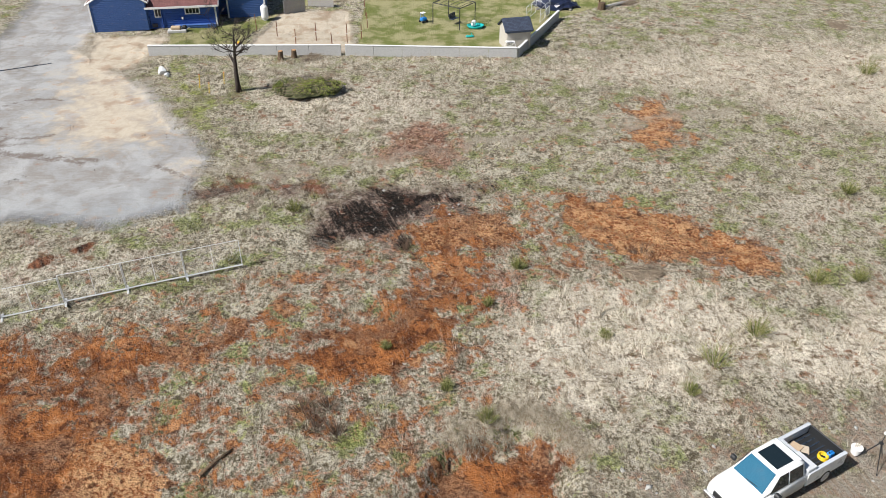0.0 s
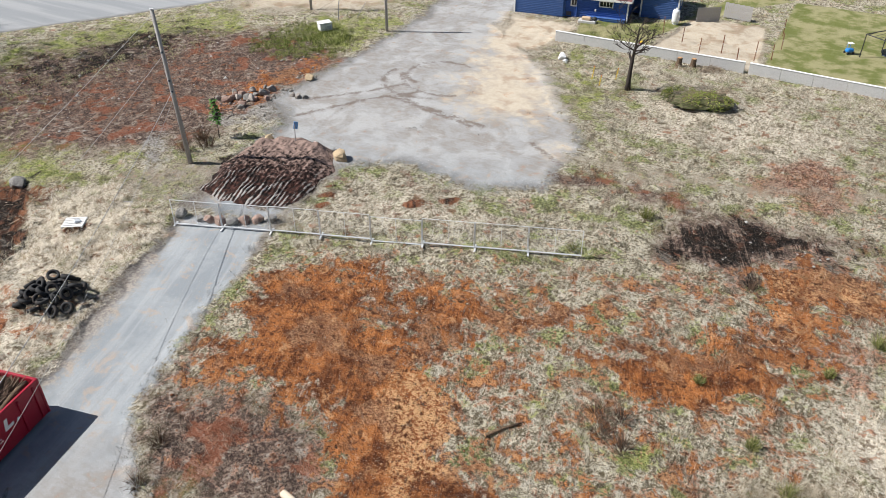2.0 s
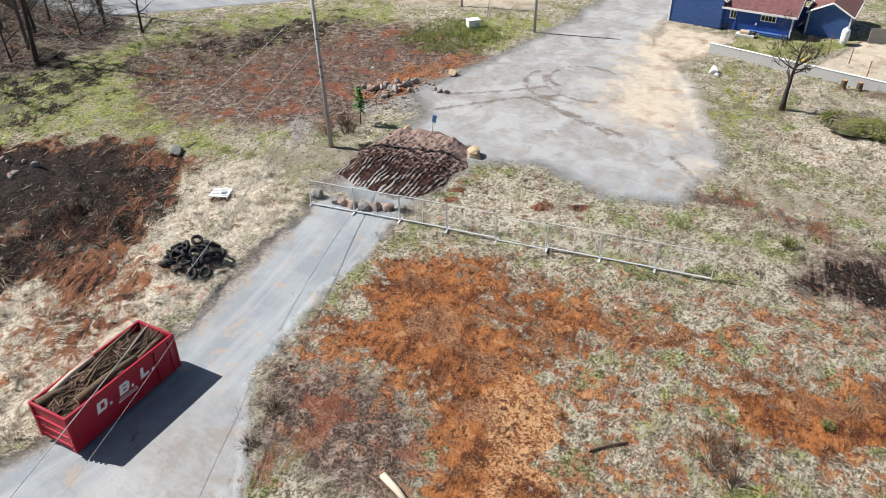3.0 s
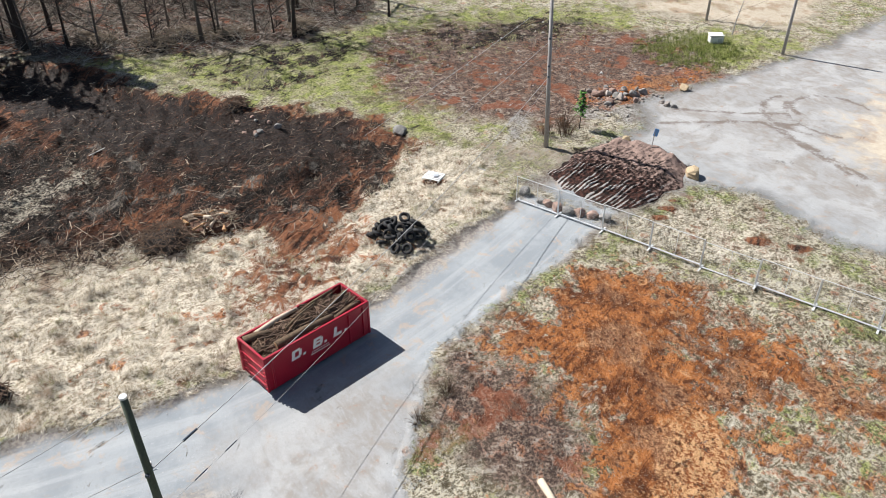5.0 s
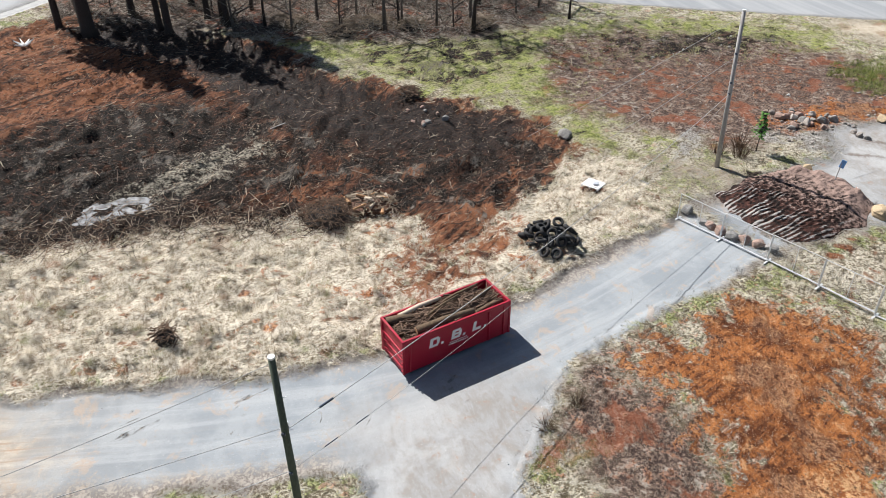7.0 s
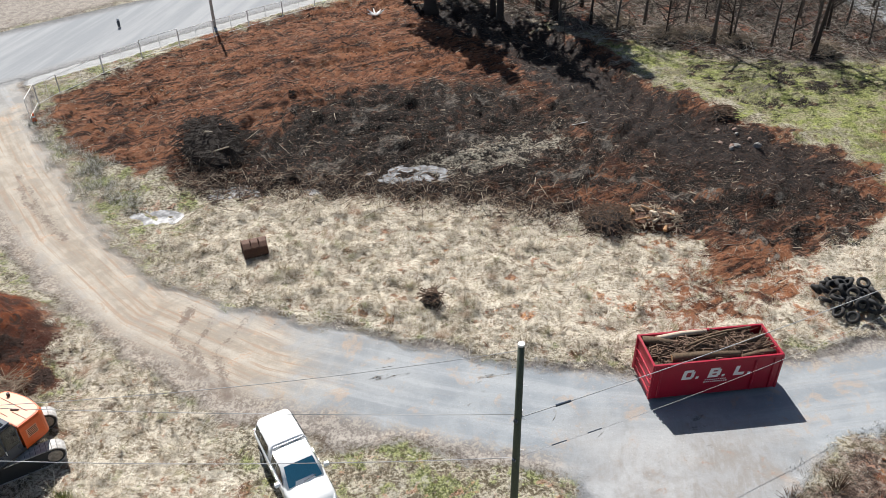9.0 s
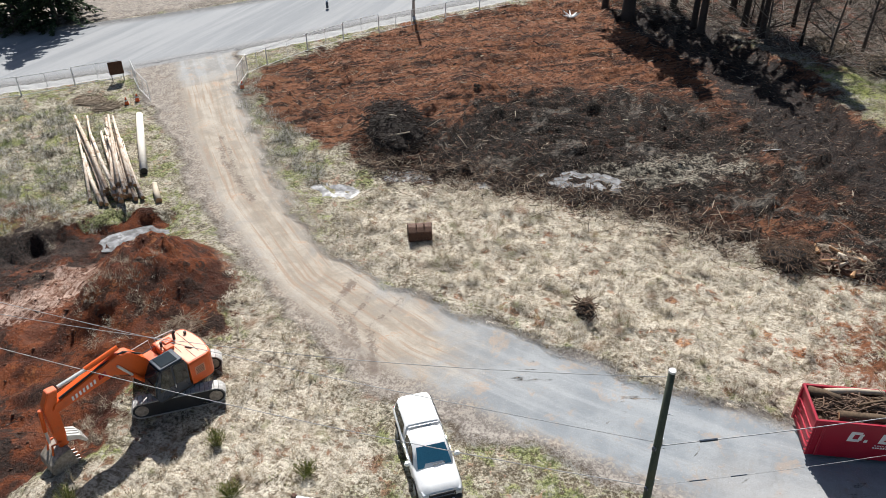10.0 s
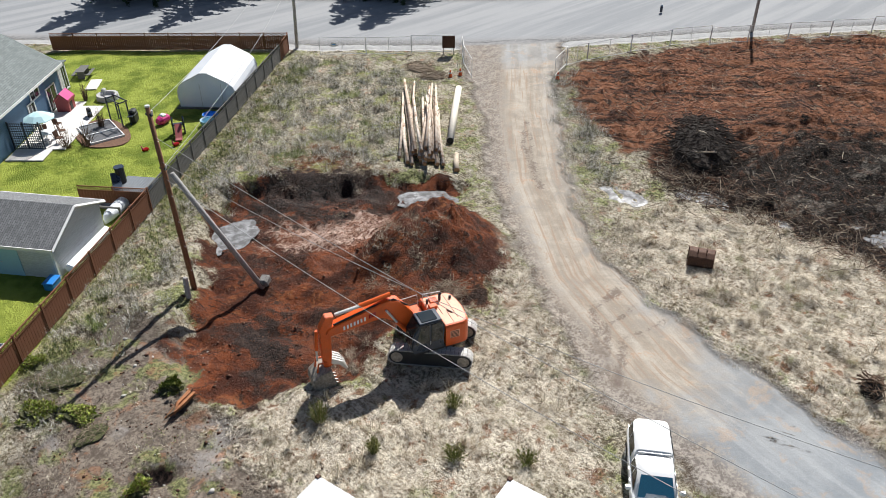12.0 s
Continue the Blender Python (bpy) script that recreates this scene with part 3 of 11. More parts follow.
def ground_material(blades=False):
    """Every kind of ground by its share; with blades, the growth that stands on it, in the same colours."""
    n = Nodes("field_growth" if blades else "ground_soil_grass")
    if blades:
        n.co = n.mapped((1, 1, 0))
    a, b, c, d, e, f = (n.attr(k) for k in ("zones_a", "zones_b", "zones_c", "zones_d", "zones_e", "zones_f"))
    sa, sb, sc, sd, se, sf = (n.split(k["Color"]) for k in (a, b, c, d, e, f))
    litter, crumbs, stony, fan = sf[0], sf[1], sf[2], f["Alpha"]
    orange, straw, gravel, tan = sa[0], sa[1], sa[2], a["Alpha"]
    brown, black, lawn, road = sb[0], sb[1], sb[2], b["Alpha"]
    walkway, pit, green, bare = sc[0], sc[1], sc[2], c["Alpha"]
    wet_shade, clay, mud, yard = se[0], se[1], se[2], e["Alpha"]
    mid, small, fine = n.noise(0.42, 5, 0.62), n.noise(1.5, 5, 0.72), n.noise(6.0, 5, 0.75)
    grit, speck = n.noise(30.0, 3, 0.7), n.noise(13.0, 3, 0.8)
    mid2 = n.noise(0.7, 6, 0.68, distort=0.6, vec=n.mapped((1, 1, 1), turn=40))
    mid3 = n.noise(0.27, 5, 0.62, distort=0.4, vec=n.mapped((1, 1, 1), turn=75))
    wisps = n.noise(4.2, 4, 0.7, stretch=(1.0, 0.26, 1.0), distort=1.4)
    wisps2 = n.noise(4.2, 4, 0.7, stretch=(0.26, 1.0, 1.0), distort=1.4)
    streak = n.noise(1.0, 5, 0.7, vec=n.mapped((0.55, 1.9, 1), turn=35), distort=2.2)
    turned = n.mapped((1, 1, 1), turn=-111)
    comb = n.noise(1.0, 5, 0.7, vec=n.mapped((0.22, 3.0, 1), turned), distort=1.1)
    comb2 = n.noise(1.0, 5, 0.7, vec=n.mapped((0.5, 2.2, 1), n.mapped((1, 1, 1), turn=-150)), distort=1.1)
    combed = n.mix(n.step(mid3, 0.46, 0.54), comb, comb2)
    flow = n.t.nodes.new("ShaderNodeCombineXYZ")
    n.put(flow.inputs[0], n.math("MULTIPLY", n.math("SUBTRACT", sd[0], 0.5), 40.0))
    n.put(flow.inputs[1], n.math("MULTIPLY", sd[1], 400.0))
    flow = flow.outputs[0]
    ruts = n.noise(1.0, 4, 0.6, vec=n.mapped((1.1, 0.05, 1), flow))
    fine_ruts = n.noise(1.0, 4, 0.65, vec=n.mapped((4.5, 0.16, 1), flow))

    def add(*pairs):
        out = None
        for k, v in pairs:
            m = n.math("MULTIPLY", v, k)
            out = m if out is None else n.math("ADD", out, m)
        return out

    def duo(v, lo, hi, c1, c2):
        return n.mix(n.step(v, lo, hi), c1, c2)

    def over(col, v, lo, hi, colour, much=1.0):
        return n.mix(n.step(v, lo, hi, 0, much), col, colour)

    rag = add((0.4, mid2), (0.35, small), (0.25, fine))

    def cover(col, mask, colour, wob=0.5, edge=0.16, by=None, top=1.0):
        v = n.math("ADD", mask, n.math("MULTIPLY", n.math("SUBTRACT", by or rag, 0.5), wob))
        return n.mix(n.step(v, 0.5 - edge, 0.5 + edge, 0, top), col, colour)

    lumps = add((0.5, small), (0.5, fine))
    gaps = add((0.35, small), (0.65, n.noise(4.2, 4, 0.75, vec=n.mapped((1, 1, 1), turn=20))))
    # grassland: bleached thatch, green growth, bare red soil; tuft shade painted as dark gaps
    col = duo(lumps, 0.44, 0.56, (0.165, 0.132, 0.082), (0.68, 0.615, 0.475))
    col = over(col, wisps, 0.53, 0.61, (0.70, 0.64, 0.52), 0.75)
    col = over(col, n.noise(0.6, 5, 0.65, vec=n.mapped((1, 1, 1), turn=55)), 0.54, 0.6, duo(fine, 0.42, 0.58, (0.16, 0.12, 0.08), (0.38, 0.31, 0.22)), 0.65)
    leaf = duo(fine, 0.42, 0.6, (0.085, 0.115, 0.022), (0.41, 0.44, 0.15))
    col = over(col, add((0.6, mid), (0.4, small)), 0.50, 0.555, leaf, 0.8)
    thatch = duo(add((0.4, small), (0.6, fine)), 0.42, 0.58, (0.11, 0.038, 0.024), (0.56, 0.31, 0.21))
    col = cover(col, litter, thatch, 2.6, 0.16, add((0.5, mid2), (0.5, small)), 0.9)
    col = over(col, add((0.55, mid2), (0.45, small)), 0.555, 0.60, thatch, 0.8)
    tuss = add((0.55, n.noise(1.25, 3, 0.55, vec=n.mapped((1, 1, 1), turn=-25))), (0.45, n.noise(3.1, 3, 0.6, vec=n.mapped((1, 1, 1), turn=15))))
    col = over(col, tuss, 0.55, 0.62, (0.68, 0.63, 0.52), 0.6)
    # shade beside and between tussocks, put into the colour
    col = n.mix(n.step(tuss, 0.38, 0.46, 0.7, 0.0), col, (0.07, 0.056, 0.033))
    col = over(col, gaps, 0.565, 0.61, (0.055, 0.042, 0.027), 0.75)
    col = over(col, speck, 0.60, 0.67, (0.76, 0.71, 0.61), 0.75)

    greens = duo(lumps, 0.42, 0.57, (0.13, 0.16, 0.033), (0.43, 0.45, 0.145))
    greens = over(greens, mid2, 0.47, 0.57, duo(fine, 0.42, 0.58, (0.24, 0.21, 0.12), (0.54, 0.49, 0.33)), 0.75)
    greens = over(greens, mid3, 0.54, 0.6, (0.12, 0.105, 0.06), 0.6)
    greens = over(greens, gaps, 0.57, 0.64, (0.06, 0.05, 0.03), 0.8)
    col = cover(col, green, greens, 2.6, 0.2, add((0.6, mid), (0.4, small)), 0.9)
    soil_rough = duo(lumps, 0.43, 0.57, (0.07, 0.045, 0.038), (0.30, 0.215, 0.165))
    soil_rough = over(soil_rough, small, 0.54, 0.6, (0.46, 0.42, 0.36), 0.7)
    soil_rough = over(soil_rough, mid, 0.53, 0.6, (0.30, 0.10, 0.05), 0.7)
    soil_rough = over(soil_rough, speck, 0.6, 0.68, (0.42, 0.36, 0.28), 0.7)
    col = cover(col, bare, soil_rough, 2.0, 0.18)
    pale = duo(lumps, 0.42, 0.58, (0.20, 0.175, 0.15), (0.50, 0.475, 0.435))
    col = cover(col, stony, over(pale, gaps, 0.55, 0.6, (0.07, 0.055, 0.045), 0.8), 2.4, 0.2)
    muddy = duo(lumps, 0.42, 0.58, (0.095, 0.075, 0.06), (0.215, 0.18, 0.145))
    muddy = over(muddy, mid, 0.52, 0.6, duo(fine, 0.42, 0.58, (0.06, 0.075, 0.02), (0.24, 0.25, 0.10)), 0.8)
    muddy = over(muddy, mid2, 0.54, 0.62, (0.25, 0.125, 0.07), 0.6)
    muddy = over(muddy, gaps, 0.56, 0.61, (0.03, 0.022, 0.018), 0.85)
    muddy = over(muddy, mid3, 0.55, 0.64, (0.27, 0.255, 0.24), 0.6)
    muddy = over(muddy, speck, 0.57, 0.63, (0.07, 0.05, 0.04), 0.85)
    col = cover(col, mud, muddy, 1.8, 0.2)
    straws = duo(add((0.5, wisps), (0.5, fine)), 0.42, 0.57, (0.26, 0.205, 0.14), (0.75, 0.675, 0.55))
    straws = n.mix(n.step(mid2, 0.42, 0.56, 0.0, 0.35), straws, (0.62, 0.555, 0.45))
    straws = over(straws, wisps2, 0.54, 0.62, (0.80, 0.74, 0.62), 0.7)
    straws = over(straws, add((0.6, mid2), (0.4, small)), 0.54, 0.59, duo(fine, 0.42, 0.6, (0.15, 0.065, 0.035), (0.36, 0.19, 0.11)), 0.9)
    straws = over(straws, add((0.5, mid), (0.5, small)), 0.56, 0.63, (0.22, 0.22, 0.085), 0.6)
    # tussock shade painted into the straw
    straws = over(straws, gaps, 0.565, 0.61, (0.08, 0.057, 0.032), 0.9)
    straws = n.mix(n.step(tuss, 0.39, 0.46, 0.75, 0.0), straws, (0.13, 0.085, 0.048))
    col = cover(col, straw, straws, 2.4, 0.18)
    red = duo(add((0.4, mid), (0.35, combed), (0.25, small)), 0.43, 0.57, (0.11, 0.035, 0.013), (0.49, 0.185, 0.06))
    red = over(red, mid3, 0.5, 0.58, duo(fine, 0.42, 0.58, (0.19, 0.09, 0.05), (0.44, 0.25, 0.14)), 0.7)
    red = cover(red, crumbs, duo(add((0.5, small), (0.5, fine)), 0.44, 0.54, (0.30, 0.10, 0.035), (0.68, 0.40, 0.20)), 2.0, 0.2)
    red = over(red, add((0.5, small), (0.5, mid2)), 0.545, 0.61, (0.66, 0.38, 0.19), 0.6)
    red = over(red, add((0.4, combed), (0.6, gaps)), 0.545, 0.60, (0.075, 0.028, 0.015), 0.85)
    red = over(red, speck, 0.60, 0.66, (0.66, 0.47, 0.32), 0.75)
    v = n.math("ADD", orange, n.math("MULTIPLY", n.math("SUBTRACT", add((0.4, mid2), (0.4, small), (0.2, combed)), 0.5), 4.2))
    v = n.math("ADD", v, n.math("MULTIPLY", n.math("MULTIPLY", d["Alpha"], orange), 0.5))
    col = over(col, v, 0.40, 0.54, thatch, 0.75)
    col = over(col, v, 0.54, 0.64, red)
    # the same painted tussock shade over red soil
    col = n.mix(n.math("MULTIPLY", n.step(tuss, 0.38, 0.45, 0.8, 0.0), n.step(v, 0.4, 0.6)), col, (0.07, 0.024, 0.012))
    track = n.step(n.math("ADD", d["Alpha"], n.math("MULTIPLY", n.math("SUBTRACT", add((0.5, small), (0.5, fine)), 0.5), 4.0)), 0.5, 0.9, 0, 0.7)
    col = n.mix(n.math("MULTIPLY", track, orange), col, (0.085, 0.03, 0.016))
    swath = n.noise(1.0, 4, 0.6, vec=n.mapped((0.07, 1.15, 1), n.mapped((1, 1, 1), turn=-128)), distort=1.6)
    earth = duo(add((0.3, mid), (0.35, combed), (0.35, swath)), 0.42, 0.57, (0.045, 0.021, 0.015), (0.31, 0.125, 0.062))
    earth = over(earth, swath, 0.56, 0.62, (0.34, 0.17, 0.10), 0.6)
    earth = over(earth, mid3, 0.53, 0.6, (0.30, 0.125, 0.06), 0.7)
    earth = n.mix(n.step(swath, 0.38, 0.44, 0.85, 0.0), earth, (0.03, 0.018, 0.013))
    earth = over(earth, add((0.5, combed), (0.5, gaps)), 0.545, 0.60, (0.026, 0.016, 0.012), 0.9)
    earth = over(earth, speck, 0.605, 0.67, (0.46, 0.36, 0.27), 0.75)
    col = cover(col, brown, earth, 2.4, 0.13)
    pits = duo(add((0.55, mid), (0.25, combed), (0.2, small)), 0.43, 0.57, (0.055, 0.018, 0.010), (0.20, 0.058, 0.021))
    pits = over(pits, add((0.7, mid2), (0.3, small)), 0.54, 0.62, (0.30, 0.115, 0.042), 0.6)
    pits = over(pits, mid, 0.56, 0.63, (0.105, 0.045, 0.03), 0.7)
    pits = over(pits, add((0.75, combed), (0.25, gaps)), 0.555, 0.60, (0.020, 0.011, 0.009), 0.9)
    pits = over(pits, add((0.5, mid3), (0.5, small)), 0.515, 0.565, duo(fine, 0.42, 0.58, (0.012, 0.008, 0.007), (0.06, 0.034, 0.025)), 0.9)
    pits = over(pits, speck, 0.62, 0.68, (0.34, 0.26, 0.2), 0.6)
    col = cover(col, pit, pits, 1.9, 0.09)
    pale_clay = duo(add((0.5, small), (0.5, streak)), 0.42, 0.58, (0.20, 0.10, 0.065), (0.52, 0.38, 0.31))
    col = cover(col, clay, pale_clay, 2.8, 0.16)
    stone = duo(mid, 0.4, 0.6, (0.225, 0.245, 0.262), (0.285, 0.303, 0.315))
    far = n.step(n.math("MULTIPLY", sd[1], 400.0), 38.0, 62.0)
    stone = n.mix(far, duo(mid, 0.4, 0.6, (0.25, 0.24, 0.225), (0.34, 0.325, 0.30)), stone)
    stone = over(stone, ruts, 0.46, 0.62, (0.38, 0.39, 0.395), 0.45)
    stone = over(stone, fine_ruts, 0.55, 0.66, (0.27, 0.265, 0.255), 0.3)
    stone = over(stone, n.math("ADD", mid2, n.math("MULTIPLY", small, 0.35)), 0.72, 0.82, (0.40, 0.30, 0.22), 0.5)
    plain = duo(add((0.6, mid2), (0.4, streak)), 0.42, 0.58, (0.30, 0.295, 0.29), (0.245, 0.225, 0.205))
    plain = over(plain, mid3, 0.47, 0.6, (0.40, 0.40, 0.395), 0.6)
    plain = over(plain, add((0.5, small), (0.5, mid2)), 0.57, 0.63, (0.31, 0.17, 0.11), 0.5)
    stone = n.mix(yard, stone, plain)
    stone = over(stone, grit, 0.52, 0.68, (0.21, 0.21, 0.21), 0.5)
    stone = over(stone, fine, 0.56, 0.66, (0.22, 0.215, 0.21), 0.4)
    stone = over(stone, speck, 0.63, 0.7, (0.55, 0.54, 0.52), 0.6)
    col = cover(col, gravel, stone, 2.0, 0.12)
    edge = n.step(n.math("ADD", n.math("ABSOLUTE", n.math("MULTIPLY", n.math("SUBTRACT", sd[0], 0.5), 40.0)), n.math("MULTIPLY", n.math("SUBTRACT", rag, 0.5), 5.0)), 2.1, 3.2, 0, 0.8)
    edge = n.math("MULTIPLY", n.math("MULTIPLY", edge, n.step(yard, 0.0, 0.5, 1.0, 0.0)), n.step(gravel, 0.35, 0.55))
    lines = n.mix(yard, add((0.55, ruts), (0.45, mid2)), add((0.6, mid2), (0.4, small)))
    sand = duo(lines, 0.4, 0.6, (0.27, 0.225, 0.175), (0.41, 0.365, 0.305))
    sand = n.mix(yard, sand, duo(lines, 0.4, 0.6, (0.42, 0.35, 0.27), (0.50, 0.44, 0.35)))
    sand = over(sand, n.mix(yard, fine_ruts, mid), 0.51, 0.62, (0.30, 0.205, 0.14), 0.7)
    sand = over(sand, add((0.6, mid2), (0.4, fine)), 0.55, 0.64, (0.40, 0.225, 0.13), 0.6)
    sand = over(sand, grit, 0.52, 0.68, (0.27, 0.225, 0.17), 0.5)
    sand = over(sand, speck, 0.63, 0.7, (0.6, 0.54, 0.45), 0.5)
    col = cover(col, tan, sand, 1.6, 0.32, add((0.55, lines), (0.45, mid2)), 0.95)
    col = n.mix(edge, col, duo(lumps, 0.42, 0.58, (0.13, 0.10, 0.08), (0.32, 0.28, 0.235)))
    wear = n.math("ADD", sd[2], n.math("MULTIPLY", n.math("SUBTRACT", rag, 0.5), 4.0))
    col = over(col, wear, 0.4, 0.9, (0.13, 0.10, 0.085), 0.75)
    dark = duo(lumps, 0.42, 0.6, (0.006, 0.005, 0.004), (0.042, 0.027, 0.02))
    dark = over(dark, add((0.5, mid2), (0.5, small)), 0.53, 0.60, (0.12, 0.055, 0.034), 0.8)
    dark = over(dark, mid3, 0.56, 0.62, duo(add((0.5, fine), (0.5, combed)), 0.44, 0.58, (0.05, 0.042, 0.035), (0.36, 0.32, 0.275)), 0.6)
    dark = over(dark, add((0.5, combed), (0.5, fine)), 0.56, 0.615, (0.26, 0.22, 0.185), 0.8)
    dark = over(dark, speck, 0.61, 0.67, (0.36, 0.31, 0.26), 0.75)
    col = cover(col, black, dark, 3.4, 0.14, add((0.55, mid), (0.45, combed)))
    col = cover(col, fan, duo(add((0.5, fine), (0.5, wisps)), 0.44, 0.56, (0.045, 0.035, 0.027), (0.50, 0.45, 0.36)), 2.6, 0.16, add((0.5, mid2), (0.5, small)))
    # near-black for wet soil and for the painted wood-edge and ledge shade
    col = cover(col, wet_shade, duo(lumps, 0.42, 0.6, (0.010, 0.007, 0.006), (0.055, 0.034, 0.026)), 2.6, 0.14, add((0.5, mid2), (0.5, small)))
    turf = duo(mid, 0.38, 0.62, (0.17, 0.235, 0.028), (0.38, 0.44, 0.075))
    turf = n.mix(n.step(lawn, 0.81, 0.84, 1.0, 0.0), turf, duo(mid, 0.4, 0.6, (0.20, 0.225, 0.065), (0.43, 0.39, 0.21)))
    turf = over(turf, fine, 0.54, 0.68, (0.28, 0.29, 0.10), 0.4)
    turf = over(turf, gaps, 0.58, 0.66, (0.13, 0.16, 0.03), 0.4)
    col = cover(col, lawn, turf, 0.25, 0.08)
    tar = duo(n.noise(1.0, 4, 0.6, vec=n.mapped((0.03, 0.5, 1), turn=38)), 0.38, 0.62, (0.24, 0.25, 0.26), (0.31, 0.315, 0.32))
    tar = n.mix(n.step(road, 0.62, 0.86, 1.0, 0.0), tar, duo(small, 0.3, 0.7, (0.19, 0.19, 0.19), (0.28, 0.275, 0.27)))
    tar = over(tar, grit, 0.5, 0.7, (0.25, 0.25, 0.25), 0.35)
    col = cover(col, road, tar, 0.08, 0.05)
    col = cover(col, walkway, duo(small, 0.35, 0.65, (0.31, 0.31, 0.305), (0.40, 0.395, 0.385)), 0.05, 0.1)
    if blades:
        r = n.random(True)
        col = n.mix(n.step(r, 0.0, 0.5, 0.7, 0.0), col, (0.035, 0.028, 0.017))
        col = n.mix(n.step(r, 0.6, 1.0, 0.0, 0.45), col, (0.80, 0.75, 0.62))
        n.thin(col, 0.2)
        return n.done(col, 0.75, spec=0.25)
    hard = n.math("MAXIMUM", n.math("MAXIMUM", gravel, road), walkway)
    hard = n.math("MAXIMUM", hard, n.math("MULTIPLY", n.math("MAXIMUM", tan, mud), 0.8))
    relief = add((0.9, small), (0.7, fine), (0.2, grit), (1.3, n.math("MULTIPLY", combed, brown)))
    relief = n.math("MULTIPLY", relief, n.step(pit, 0.3, 0.8, 1.0, 0.55))
    relief = n.math("MULTIPLY", relief, n.step(straw, 0.3, 0.8, 1.0, 0.6))
    relief = n.math("MULTIPLY", relief, n.step(hard, 0.4, 0.8, 1.0, 0.05))
    n.bump(relief, 1.0, 0.34)
    return n.done(col, n.mix(n.step(wet_shade, 0.4, 0.8), n.step(small, 0.3, 0.7, 0.8, 0.95), (0.6, 0.6, 0.6)), spec=0.15)


ground = build_ground()

# ---- mesh helpers ----
def part(name, bm, material, parent=None, label="", smooth=False):
    """Link a bmesh as one mesh object, under a thing or part where one is given."""
    me = bpy.data.meshes.new(name)
    bmesh.ops.recalc_face_normals(bm, faces=bm.faces)
    bm.to_mesh(me)
    bm.free()
    if smooth:
        me.polygons.foreach_set("use_smooth", np.ones(len(me.polygons), bool))
    me.materials.append(material)
    ob = new(name, me)
    ob.parent = parent
    if label:
        ob["label"] = label
    return ob


def shared(name, like, parent, m):
    """Another part on the mesh of a part, at the pose m in its parent."""
    ob = new(name, like.data)
    ob.parent = parent
    ob.matrix_basis = m
    return ob


def thing(name, m, label, category, group=""):
    ob = new(name)
    ob.empty_display_size = 0.2
    ob.matrix_basis = m
    return tagged(ob, label, category, group)


def on_ground(x, y, turn=0.0, dz=0.0):
    return pose(x, y, height_at(x, y) + dz, 0, 0, turn)


def box(bm, size, at=(0, 0, 0), turn=(0, 0, 0), bevel=0.0):
    m = pose(*at, *turn) @ Matrix.Diagonal((*size, 1))
    made = bmesh.ops.create_cube(bm, size=1.0, matrix=m)["verts"]
    if bevel:
        edges = list({e for v in made for e in v.link_edges})
        bmesh.ops.bevel(bm, geom=edges, offset=bevel, segments=1, affect="EDGES")
    return bm


def tube(bm, pts, r, n=6, caps=True):
    """A round bar through points; r is one radius or one for each point."""
    pts = [Vector(p) for p in pts]
    rs = r if isinstance(r, (list, tuple)) else [r] * len(pts)
    rings = []
    for i, p in enumerate(pts):
        d = (pts[min(i + 1, len(pts) - 1)] - pts[max(i - 1, 0)]).normalized()
        side = d.cross(Vector((0, 0, 1)) if abs(d.z) < 0.92 else Vector((1, 0, 0))).normalized()
        over = d.cross(side)
        rings.append([bm.verts.new(p + rs[i] * (side * math.cos(math.tau * k / n) + over * math.sin(math.tau * k / n))) for k in range(n)])
    for a, b in zip(rings, rings[1:]):
        for k in range(n):
            bm.faces.new((a[k], a[(k + 1) % n], b[(k + 1) % n], b[k]))
    if caps:
        bm.faces.new(rings[0][::-1])
        bm.faces.new(rings[-1])
    return bm


def loft(bm, rings, caps=True):
    rows = [[bm.verts.new(p) for p in ring] for ring in rings]
    n = len(rows[0])
    for a, b in zip(rows, rows[1:]):
        for k in range(n):
            bm.faces.new((a[k], a[(k + 1) % n], b[(k + 1) % n], b[k]))
    if caps:
        bm.faces.new(rows[0][::-1])
        bm.faces.new(rows[-1])
    return bm


def prism(bm, outline, y0, y1, bevel=0.0):
    """An outline in x and z, drawn out along y."""
    a = [bm.verts.new((x, y0, z)) for x, z in outline]
    b = [bm.verts.new((x, y1, z)) for x, z in outline]
    faces = [bm.faces.new(a), bm.faces.new(b[::-1])]
    for k in range(len(a)):
        faces.append(bm.faces.new((a[k - 1], a[k], b[k], b[k - 1])))
    if bevel:
        bmesh.ops.recalc_face_normals(bm, faces=faces)
        bmesh.ops.bevel(bm, geom=list({e for f in faces for e in f.edges}), offset=bevel, segments=2, affect="EDGES")
    return bm


def plate(bm, corners, thick=0.012):
    """A flat pane or panel through corners, with thickness."""
    vs = [Vector(c) for c in corners]
    nrm = (vs[1] - vs[0]).cross(vs[2] - vs[1]).normalized() * thick
    a, b = [bm.verts.new(v) for v in vs], [bm.verts.new(v + nrm) for v in vs]
    bm.faces.new(a[::-1])
    bm.faces.new(b)
    for k in range(len(a)):
        bm.faces.new((a[k - 1], a[k], b[k], b[k - 1]))
    return bm


